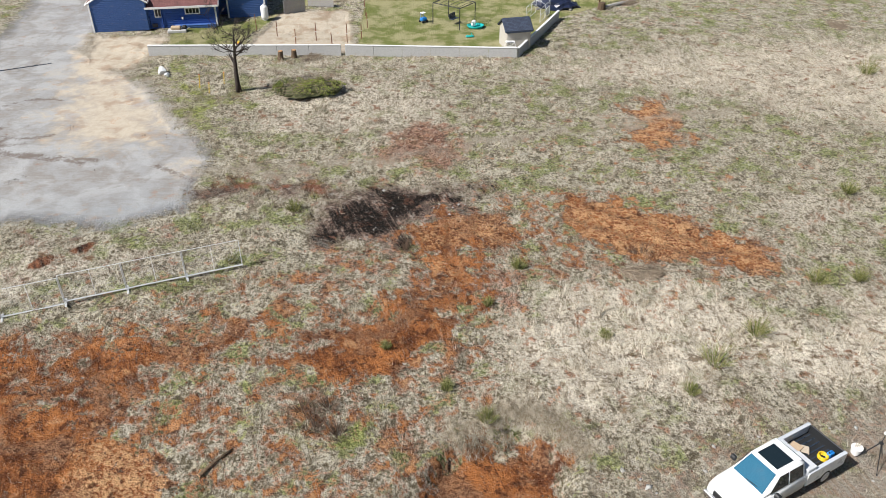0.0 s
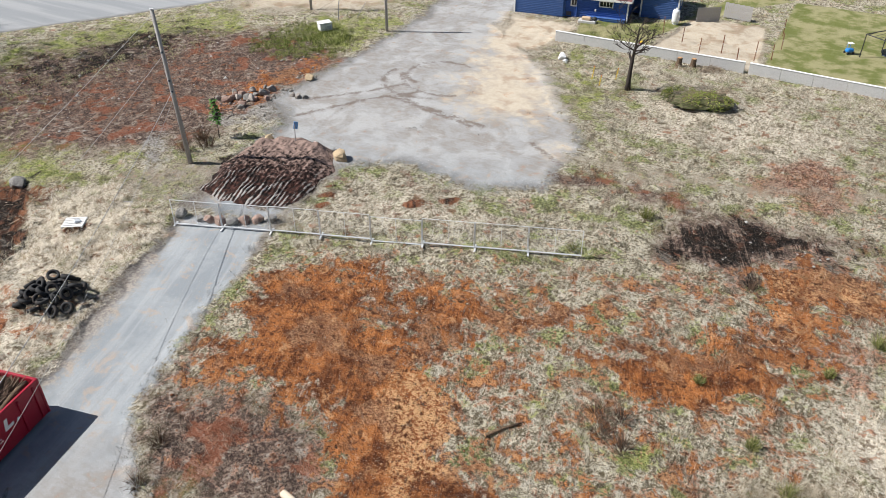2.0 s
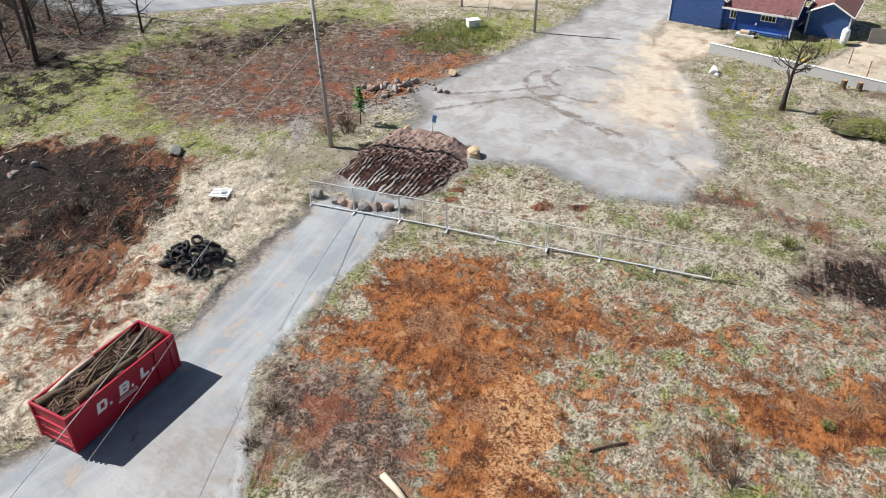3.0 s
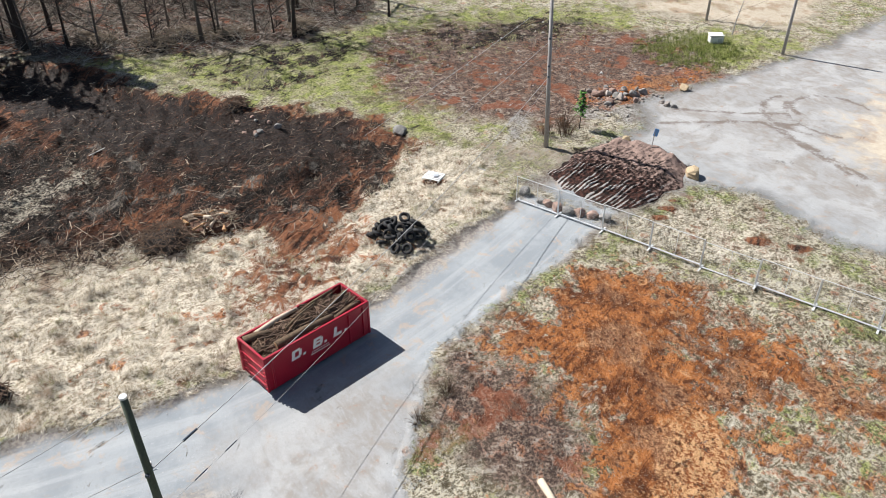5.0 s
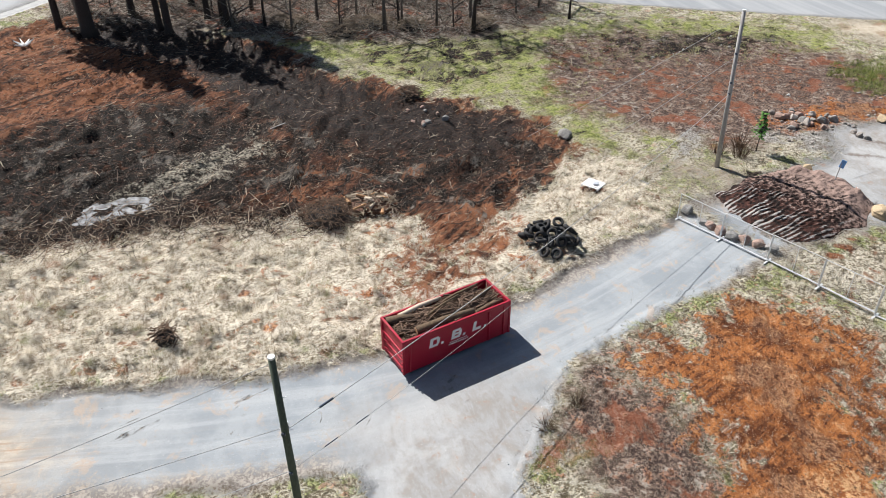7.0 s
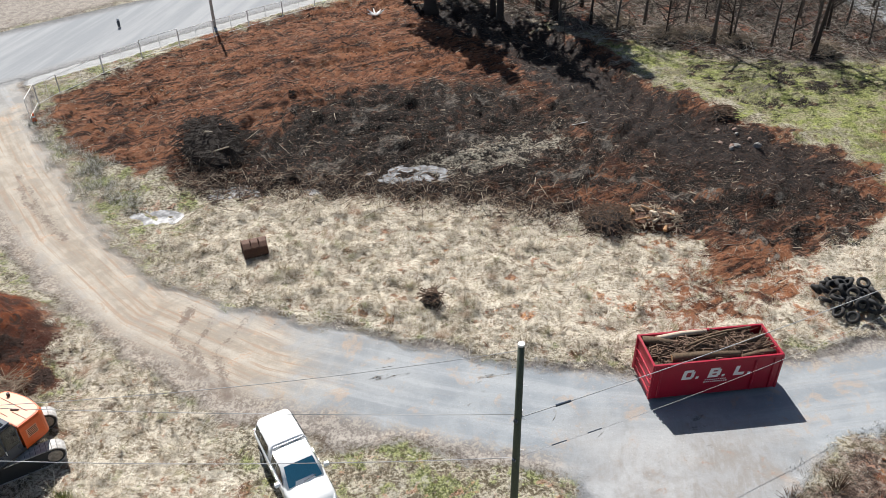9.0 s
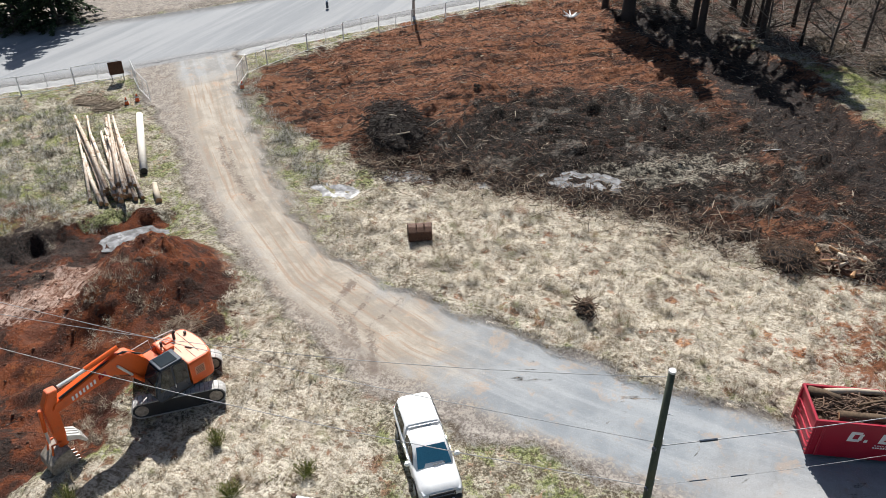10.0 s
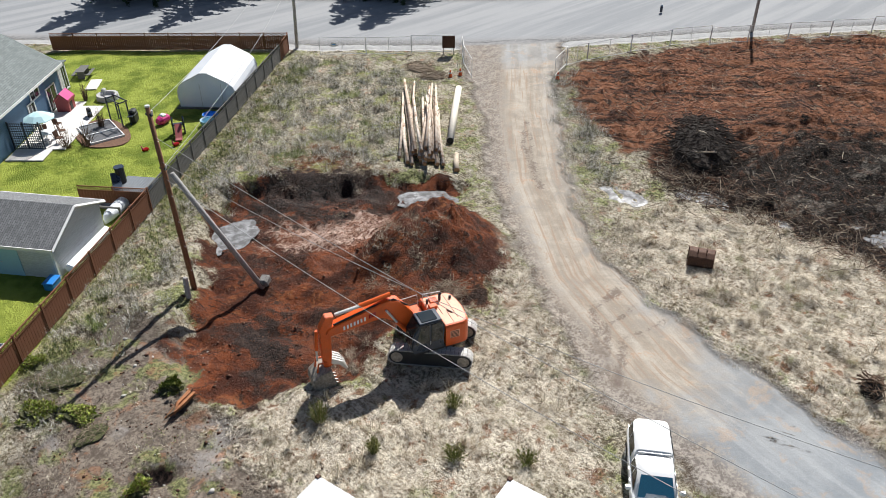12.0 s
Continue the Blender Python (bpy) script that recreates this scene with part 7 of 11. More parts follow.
# ---- western neighbours ----
def build_west_house():
    h = thing("slate_blue_house", pose(-19.7, -67.4, 0, 0, 0, 46.4), "slate blue house with white trim and grey shingle roof", "house")
    walls(h, 0, 16, -9, 0, 3.3, M_SLATE_SIDING, 5.9, "x")
    gable_roof(h, 0, 16, -9, 0, 3.35, 5.95, M_GREEN_ROOF, 0.45, "x")
    part("corner_board", box(bmesh.new(), (0.18, 0.18, 3.3), (-0.06, 0.06, 1.65)), M_TRIM, h)
    for x, w in ((2.0, 1.5), (5.6, 1.0)):
        window_in(h, x, 0.12, 1.05, w, 1.95, 180, 1, name="patio_door")
    window_in(h, 4.6, 0.12, 2.55, 1.4, 0.8, 180, 1)
    # sun room on the gable end
    walls(h, -3.0, -0.1, -5.5, -0.7, 2.4, M_WHITE_SIDING)
    part("sun_room_roof", box(bmesh.new(), (3.3, 5.3, 0.12), (-1.55, -3.1, 2.62), (0, -7, 0)), M_GREEN_ROOF, h)
    for x in (-2.3, -1.2):
        window_in(h, x, -0.6, 1.2, 0.8, 1.9, 180, 1, name="sun_room_window")
    for x, y in ((5.0, -3.0), (7.2, -2.2)):
        part("roof_vent", tube(bmesh.new(), [(x, y, 4.6), (x, y, 5.2)], 0.08, 10), M_BLACK, h)
    s = thing("patio", pose(-19.7, -67.4, 0.03, 0, 0, 46.4), "pale stone patio along the slate blue house", "patio")
    rnd = random.Random(4)
    slab = None
    for i in range(12):
        for j in range(4):
            if (i < 1 and j > 1) or (i > 9 and j > 2):
                continue
            m = pose(1.0 + i * 0.92, 0.75 + j * 0.92, 0.03 + 0.004 * rnd.random())
            if slab is None:
                slab = part("slab", box(bmesh.new(), (0.912, 0.912, 0.08), bevel=0.006), M_PATIO, s)
                slab.matrix_basis = m
            else:
                shared("slab", slab, s, m)


build_west_house()


def house_frame(x, y, turn=0.0, z=0.0):
    """A pose beside the slate blue house: metres along its wall and out from it."""
    return pose(-19.7, -67.4, z, 0, 0, 46.4) @ pose(x, y, 0, 0, 0, turn)


def patio_things():
    t = thing("garden_umbrella", house_frame(8.2, 1.9, 0, 0.1), "pale blue open garden umbrella over the patio", "umbrella")
    part("pole", tube(bmesh.new(), [(0, 0, 0), (0, 0, 2.3)], 0.03), M_TRIM, t)
    bm = bmesh.new()
    loft(bm, [[(r * math.cos(math.tau * k / 8), r * math.sin(math.tau * k / 8), z) for k in range(8)] for r, z in ((1.15, 1.85), (1.17, 1.9), (0.65, 2.2), (0.05, 2.36))])
    c = part("canopy", bm, M_UMBRELLA, t)
    for k in range(8):
        part("rib", tube(bmesh.new(), [(1.13 * math.cos(math.tau * k / 8), 1.13 * math.sin(math.tau * k / 8), 1.84), (0, 0, 2.25)], 0.012, 4), M_TRIM, c)
    part("foot", tube(bmesh.new(), [(0, 0, 0), (0, 0, 0.1)], 0.28, 12), M_CONCRETE, t)
    t = thing("garden_table", house_frame(8.2, 2.2, 0, 0.1), "round garden table under the umbrella", "table")
    part("tabletop", tube(bmesh.new(), [(0, 0, 0.7), (0, 0, 0.74)], 0.6, 18), M_GALV, t)
    for k in range(3):
        a = math.tau * k / 3
        part("leg", tube(bmesh.new(), [(0.1 * math.cos(a), 0.1 * math.sin(a), 0.7), (0.4 * math.cos(a), 0.4 * math.sin(a), 0)], 0.025), M_GALV, t)
    chair = thing("garden_chair", house_frame(7.3, 2.9, 200, 0.1), "brown metal garden chair on the patio", "chair", "patio chairs")
    part("seat", box(bmesh.new(), (0.48, 0.48, 0.05), (0, 0, 0.44), bevel=0.015), M_RUST, chair)
    part("backrest", box(bmesh.new(), (0.48, 0.05, 0.5), (0, 0.24, 0.72), (-10, 0, 0), 0.015), M_RUST, chair)
    for x in (-0.2, 0.2):
        for y in (-0.2, 0.2):
            part("leg", tube(bmesh.new(), [(x, y, 0), (x, y, 0.44)], 0.02, 5), M_RUST, chair)
    for x, y, a in ((8.6, 3.2, 165), (7.1, 1.4, 300), (6.0, 2.0, 260)):
        copy_thing(chair, house_frame(x, y, a, 0.1))
    t = thing("playhouse", house_frame(2.1, 1.1, 0, 0.1), "toy playhouse with a dull red roof on the patio", "playhouse")
    walls(t, -0.6, 0.6, -0.5, 0.5, 1.0, M_RED_ROOF, 1.45, "x", t=0.05)
    gable_roof(t, -0.6, 0.6, -0.5, 0.5, 1.0, 1.5, M_PINK, 0.08, "x", M_RED_ROOF)
    # black panel stands for the unlit inside seen through the doorway
    part("dark_doorway_sheet", box(bmesh.new(), (0.4, 0.03, 0.7), (0.1, 0.54, 0.4)), M_BLACK, t)
    t = thing("stone_ring_planter", house_frame(-0.3, 3.7), "round grey stone planter on the lawn", "planter")
    part("ring", loft(bmesh.new(), [[(r * math.cos(math.tau * k / 16), r * math.sin(math.tau * k / 16), z) for k in range(16)] for r, z in ((0.95, 0), (0.9, 0.45), (0.65, 0.45), (0.6, 0.15))]), M_CONCRETE, t)
    part("upright_stone", box(bmesh.new(), (0.5, 0.3, 0.7), (-0.6, -0.5, 0.35), bevel=0.08), M_CONCRETE, t)
    t = thing("raised_garden_bed", house_frame(6.7, 5.6, 37), "timber-framed gravel bed with bare shrubs", "garden bed")
    part("gravel", box(bmesh.new(), (3.6, 2.4, 0.12), (0, 0, 0.08)), M_GRAVEL_DARK, t)
    for y in (-1.25, 1.25):
        part("edging", box(bmesh.new(), (3.8, 0.1, 0.22), (0, y, 0.11), bevel=0.01), M_TRIM, t)
    for x in (-1.85, 0.2, 1.85):
        part("edging", box(bmesh.new(), (0.1, 2.4, 0.22), (x, 0, 0.11), bevel=0.01), M_TRIM, t)
    t = thing("mulch_border", house_frame(6.9, 5.8, 37, 0.02), "bark mulch border around the gravel bed", "border")
    bm = bmesh.new()
    loft(bm, [[((2.9 + 0.25 * math.sin(3 * a)) * math.cos(a), (2.1 + 0.2 * math.cos(2 * a)) * math.sin(a), z) for a in np.linspace(0, math.tau, 24, False)] for z in (0.0, 0.05)])
    part("mulch", bm, M_BARK_MULCH, t)
    t = thing("lattice_screen", house_frame(9.6, 0.1, 88), "dark brown lattice screen at the patio's edge", "screen")
    for x in (0.05, 1.2, 2.4):
        part("post", box(bmesh.new(), (0.1, 0.1, 2.3), (x, 0, 1.15), bevel=0.01), M_CAB, t)
    for k in range(15):
        part("slat", box(bmesh.new(), (0.05, 0.02, 2.1), (0.12 + k * 0.16, 0.01, 1.15), (0, 0, 0)), M_CAB, t)
    for k in range(11):
        part("rail", box(bmesh.new(), (2.4, 0.025, 0.05), (1.2, -0.02, 0.15 + k * 0.2)), M_CAB, t)
    t = thing("garden_trellis", house_frame(4.9, 6.6, 50, 0.02), "dark wooden trellis arch beside the gravel bed", "trellis")
    for x in (-0.9, 0.9):
        for y in (-0.35, 0.35):
            part("post", box(bmesh.new(), (0.09, 0.09, 2.0), (x, y, 1.0), bevel=0.01), M_CAB, t)
        part("side_beam", box(bmesh.new(), (0.08, 1.0, 0.08), (x, 0, 2.04), bevel=0.01), M_CAB, t)
    for y in (-0.35, 0.35):
        part("crossbeam", box(bmesh.new(), (2.2, 0.07, 0.1), (0, y, 2.13), bevel=0.01), M_CAB, t)
    for k, (x, y, sc) in enumerate(((4.6, 7.6, 1.0), (3.6, 3.6, 0.7))):
        t = thing("patio_grill", house_frame(x, y, 30 * k, 0.02), "black covered barbecue grill near the patio", "grill", "black grills")
        part("cart", box(bmesh.new(), (0.9 * sc, 0.5 * sc, 0.7 * sc), (0, 0, 0.4 * sc), bevel=0.05), M_BLACK, t)
        part("hood", box(bmesh.new(), (0.8 * sc, 0.5 * sc, 0.35 * sc), (0, 0, 0.92 * sc), bevel=0.12 * sc), M_BLACK, t)
        part("side_shelf", box(bmesh.new(), (0.4 * sc, 0.4 * sc, 0.04), (0.6 * sc, 0, 0.75 * sc)), M_CAB, t)
    t = thing("picnic_bench", house_frame(-5.6, -0.4, 5), "weathered picnic table near the sun room", "table")
    for k in range(4):
        part("plank", box(bmesh.new(), (1.8, 0.18, 0.05), (0, -0.3 + 0.2 * k, 0.74), bevel=0.008), M_FENCE_GREY, t)
    for y in (-0.7, 0.7):
        part("seat_plank", box(bmesh.new(), (1.8, 0.26, 0.05), (0, y, 0.44), bevel=0.008), M_FENCE_GREY, t)
    for x in (-0.7, 0.7):
        part("trestle", box(bmesh.new(), (0.08, 1.5, 0.1), (x, 0, 0.4)), M_FENCE_GREY, t)
        part("leg", box(bmesh.new(), (0.08, 0.6, 0.74), (x, 0, 0.36)), M_FENCE_GREY, t)
    t = thing("concrete_slab", house_frame(-3.4, 1.3, 8), "pale concrete slab on the lawn", "slab")
    part("slab", box(bmesh.new(), (2.4, 1.0, 0.12), (0, 0, 0.06), bevel=0.02), M_PATIO, t)
    # play things by the fence
    t = thing("toddler_slide", on_ground(-23.4, -53.9, 60), "grey and dull red plastic toddler slide on the lawn", "slide")
    for s in (-1, 1):
        part("tower_side", prism(bmesh.new(), [(-0.7, 0), (-0.2, 0), (-0.1, 1.3), (-0.35, 1.5), (-0.6, 1.3)], s * 0.42 - 0.05, s * 0.42 + 0.05, 0.02), M_CAB, t)
    part("platform", box(bmesh.new(), (0.5, 0.75, 0.08), (-0.4, 0, 0.8), bevel=0.02), M_CAB, t)
    part("chute", prism(bmesh.new(), [(-0.2, 0.84), (0.9, 0.15), (1.3, 0.12), (1.3, 0.2), (0.95, 0.24), (-0.2, 0.95)], -0.26, 0.26, 0.02), M_RED_ROOF, t)
    for k in range(3):
        part("rung", tube(bmesh.new(), [(-0.68, -0.4, 0.2 + 0.22 * k), (-0.68, 0.4, 0.2 + 0.22 * k)], 0.03), M_RED_ROOF, t)
    t = thing("pink_play_tunnel", on_ground(-23.6, -56.9, 20), "magenta and white plastic toy on the lawn", "toy")
    part("shell", loft(bmesh.new(), [[(x, r * math.cos(math.tau * k / 12), 0.35 + r * math.sin(math.tau * k / 12)) for k in range(12)] for x, r in ((-0.6, 0.2), (-0.4, 0.36), (0.3, 0.38), (0.6, 0.25))]), M_PINK, t)
    part("white_cover", box(bmesh.new(), (0.5, 0.45, 0.3), (0, 0, 0.68), bevel=0.1), M_WHITE_SIGN, t)
    for x, y, mt, lab in ((-26.7, -54.9, M_BLUE, "blue plastic tub behind the fence"), (-26.0, -54.0, M_DOOR_BLUE, "pale blue plastic pool behind the fence")):
        t = thing("plastic_tub", on_ground(x, y), lab, "tub")
        part("basin", loft(bmesh.new(), [[(r * math.cos(math.tau * k / 16), r * math.sin(math.tau * k / 16), z) for k in range(16)] for r, z in ((0.5, 0), (0.62, 0.5), (0.55, 0.5), (0.45, 0.1))]), mt, t)
        part("rim", tube(bmesh.new(), [(0.6 * math.cos(a), 0.6 * math.sin(a), 0.5) for a in np.linspace(0, math.tau, 17)], 0.04, 5, False), mt, t)
    for x, y in ((-20.2, -53.2), (-22.3, -52.4)):
        t = thing("small_red_toy", on_ground(x, y), "small red plastic toy on the lawn", "toy")
        part("body", box(bmesh.new(), (0.5, 0.3, 0.25), (0, 0, 0.15), bevel=0.08), M_LIGHT_RED, t)
        part("handle", tube(bmesh.new(), [(0.2, -0.1, 0.25), (0.25, 0, 0.5), (0.2, 0.1, 0.25)], 0.03), M_PINK, t)
    M_DECK = paint("grey_blue_deck_stain", (0.20, 0.22, 0.24), 0.8, 0.85, grain=8, stretch=(0.2, 3, 1), dirty=0.1)
    t = thing("low_deck", pose(-16.6, -47.4, 0, 0, 0, 38), "low grey timber deck inside the garden fence", "deck")
    for k in range(16):
        part("deck_board", box(bmesh.new(), (4.2, 0.18, 0.05), (0, -1.5 + 0.2 * k, 0.22), bevel=0.006), M_DECK, t)
    for x in (-2.0, 2.0):
        part("joist", box(bmesh.new(), (0.1, 3.2, 0.2), (x, 0, 0.1)), M_FENCE_GREY, t)
    t = thing("sun_lounger", pose(-15.9, -48.4, 0.25, 0, 0, 70), "dark sun lounger on the low deck", "lounger")
    part("seat", box(bmesh.new(), (1.2, 0.6, 0.06), (0, 0, 0.35), bevel=0.02), M_CAB, t)
    part("backrest", box(bmesh.new(), (0.7, 0.6, 0.06), (-0.8, 0, 0.6), (0, 40, 0), 0.02), M_CAB, t)
    for x in (-0.4, 0.5):
        for y in (-0.25, 0.25):
            part("leg", tube(bmesh.new(), [(x, y, 0), (x, y, 0.35)], 0.025, 5), M_BLACK, t)
    for x, y, hh in ((-16.6, -49.3, 1.2), (-17.5, -46.2, 0.5)):
        t = thing("black_barrel", pose(x, y, 0.2), "black plastic barrel on the low deck", "barrel")
        part("drum", tube(bmesh.new(), [(0, 0, 0), (0, 0, hh)], 0.32, 14), M_BLACK, t)
        part("lid", tube(bmesh.new(), [(0, 0, hh), (0, 0, hh + 0.06)], 0.35, 14), M_CAB, t)


patio_things()


def build_garage_west():
    h = thing("white_garage", pose(-9.0, -41.2, 0, 0, 0, 217), "white garage with grey shingle roof and pale blue door", "garage")
    walls(h, 0, 5.1, 0, 9, 2.15, M_WHITE_SIDING, 3.3, "y")
    gable_roof(h, 0, 5.1, 0, 9, 2.2, 3.35, M_GREY_ROOF, 0.3, "y")
    part("corner_board", box(bmesh.new(), (0.14, 0.14, 2.1), (-0.06, -0.06, 1.05)), M_TRIM, h)
    d = part("garage_door", box(bmesh.new(), (0.06, 2.4, 1.85), (-0.09, 3.3, 0.93), bevel=0.01), M_DOOR_BLUE, h, "pale blue garage door")
    part("door_handle", box(bmesh.new(), (0.04, 0.12, 0.04), (-0.13, 3.3, 0.9)), M_GALV, d)
    for y, x in ((3.0, 2.0), (4.4, 2.1)):
        part("roof_vent", box(bmesh.new(), (0.35, 0.3, 0.12), (x, y, 3.15), (0, -24, 0), 0.02), M_BLACK, h)
    part("sheeting", box(bmesh.new(), (4.4, 0.5, 0.5), (2.6, -0.45, 0.4), (25, 0, 0), 0.08), M_TARP, h)
    t = thing("blue_storage_bin", pose(-8.4, -40.6, 0, 0, 0, 40), "blue plastic storage bin beside the garage", "bin")
    part("body", box(bmesh.new(), (0.9, 0.6, 0.45), (0, 0, 0.23), bevel=0.06), M_BLUE, t)
    part("lid", box(bmesh.new(), (0.96, 0.66, 0.08), (0, 0, 0.5), bevel=0.03), M_BLUE, t)
    t = thing("solar_panel", pose(-4.0, -36.9, 0.1, 0, 0, 38), "small dark panel on the grass behind the fence", "panel")
    part("frame", box(bmesh.new(), (1.0, 0.7, 0.04), (0, 0, 0.15), (12, 0, 0)), M_TRIM, t)
    part("cells", box(bmesh.new(), (0.92, 0.62, 0.02), (0, 0, 0.18), (12, 0, 0)), M_NAVY_TARP, t)
    t = thing("covered_boat", pose(-14.7, -45.9, 0, 0, 0, 217), "pale upturned boat under timber racks by the garage", "boat")
    part("hull", loft(bmesh.new(), [[(x, w * math.cos(a), 0.4 + 0.35 * math.sin(a)) for a in np.linspace(0, math.tau, 12, False)] for x, w in ((-1.6, 0.08), (-1.0, 0.4), (0.4, 0.5), (1.4, 0.3))]), M_TARP, t, smooth=True)
    for x in (-0.9, 0.9):
        part("rack", box(bmesh.new(), (0.1, 1.6, 0.1), (x, 0, 0.95)), M_FENCE_GREY, t)
        for y in (-0.75, 0.75):
            part("rack_leg", box(bmesh.new(), (0.1, 0.1, 0.95), (x, y, 0.47)), M_FENCE_GREY, t)


build_garage_west()


def build_tent():
    t = thing("storage_tent", pose(-30.4, -59.5, 0, 0, 0, 223.5), "white tarpaulin storage tent on the lawn", "tent")
    W, L = 5.0, 7.2
    half = [(W / 2 - 0.12, 0.05), (W / 2, 0.9), (W / 2 - 0.03, 1.5), (W / 2 - 0.2, 1.95), (W / 2 - 0.6, 2.3), (0.35, 3.1)]
    prof = [(-y, z) for y, z in half] + half[::-1]
    bm = bmesh.new()
    loft(bm, [[(x, y, z) for y, z in prof] for x in np.linspace(-L / 2, L / 2, 9)], caps=False)
    part("cover", bm, M_TARP, t)
    for k in (-1, 1):
        bm = bmesh.new()
        plate(bm, [(k * (L / 2 - 0.03), y, z) for y, z in (prof if k > 0 else prof[::-1])], -0.02)
        e = part("end_wall", bm, M_TARP, t)
        for y in (-1.3, 0.5):
            part("zip", box(bmesh.new(), (0.02, 0.05, 2.1), (k * (L / 2 + 0.01), y, 1.15)), M_GALV, e)
    for x in np.linspace(-L / 2, L / 2, 5):
        part("hoop", tube(bmesh.new(), [(x, y * 0.985, z - 0.04) for y, z in prof], 0.03, 5), M_GALV, t)
    part("base_frame", box(bmesh.new(), (L + 0.5, W + 0.3, 0.14), (0, 0, 0.07)), M_FENCE_GREY, t)


build_tent()


def board_fence(a, b, mat, label, high=1.35, lattice=0.3):
    """Fence bays of about 2.4 m: posts, boards, rails and a lattice strip."""
    a, b = Vector(a), Vector(b)
    d = b - a
    n = max(1, round(d.length / 2.4))
    ln = d.length / n
    f = thing("garden_fence", pose(a.x, a.y, 0, 0, 0, math.degrees(math.atan2(d.y, d.x))), label, "fence")
    boards = round(ln / 0.2)
    w = ln / boards
    first = None
    for k in range(n):
        part("post", box(bmesh.new(), (0.11, 0.11, high + lattice + 0.12), (k * ln, 0, (high + lattice + 0.12) / 2), bevel=0.012), mat, f)
        for i in range(boards):
            m = pose(k * ln + (i + 0.5) * w, 0.0, high / 2 + 0.03)
            if first is None:
                first = part("board", box(bmesh.new(), (w - 0.012, 0.024, high)), mat, f)
                first.matrix_basis = m
            else:
                shared("board", first, f, m)
        part("top_rail", box(bmesh.new(), (ln - 0.1, 0.06, 0.05), ((k + 0.5) * ln, 0, high + lattice + 0.05)), mat, f)
        part("middle_rail", box(bmesh.new(), (ln - 0.1, 0.06, 0.05), ((k + 0.5) * ln, 0, high + 0.055)), mat, f)
        bm = bmesh.new()
        c = int(ln / 0.13)
        for i in range(c):
            x = k * ln + 0.08 + i * (ln - 0.16) / c
            tube(bm, [(x, 0.012, high + 0.07), (x + 0.2, 0.012, high + lattice + 0.03)], 0.014, 4, False)
            tube(bm, [(x + 0.2, -0.012, high + 0.07), (x, -0.012, high + lattice + 0.03)], 0.014, 4, False)
        part("lattice", bm, mat, f)


board_fence((-40.9, -64.3), (-38.5, -62.2), M_FENCE_RED, "orange-brown stained board fence bay at the road corner")
board_fence((-38.5, -62.2), (-16.4, -44.6), M_FENCE_GREY, "weathered grey board fence with lattice top along the lawn")
board_fence((-16.4, -44.6), (1.0, -30.6), M_FENCE_RED, "red-brown stained board fence with lattice top beside the garage")
board_fence((-41.1, -64.6), (-24.0, -81.0), M_FENCE_RED, "brown stained board fence with lattice top along the road")
board_fence((-16.6, -44.9), (-13.4, -48.7), M_FENCE_RED, "brown lattice-topped fence between deck and garage", 1.1, 0.3)


def build_container(m, L, label):
    c = thing("storage_container", m, label, "container")
    bm = bmesh.new()
    loft(bm, [[(x, y * (1.22 - 0.02 * (i % 2)), z) for y, z in ((-1, 0.12), (-1, 2.5), (1, 2.5), (1, 0.12))] for i, x in enumerate(np.linspace(-L / 2 + 0.1, L / 2 - 0.1, 30))])
    part("corrugated_shell", bm, M_TARP, c)
    part("roof_panel", box(bmesh.new(), (L - 0.1, 2.3, 0.05), (0, 0, 2.53), bevel=0.01), M_TARP, c)
    for x in (-1, 1):
        for y in (-1, 1):
            p = part("corner_post", box(bmesh.new(), (0.16, 0.16, 2.58), (x * (L / 2 - 0.08), y * 1.14, 1.3), bevel=0.01), M_TARP, c)
            part("corner_casting", box(bmesh.new(), (0.18, 0.18, 0.12), (x * (L / 2 - 0.08), y * 1.14, 2.56), bevel=0.015), M_RUST, p)
        part("end_rail", box(bmesh.new(), (0.1, 2.2, 0.14), (x * (L / 2 - 0.05), 0, 0.1)), M_TARP, c)
    return c


build_container(pose(-9.55, -14.1, 0.0, 0, 0, -78), 6.06, "white steel storage container standing on the grass")
build_container(pose(-14.4, -10.4, 0.0, 0, 0, -78), 3.0, "short white steel container standing on the grass")


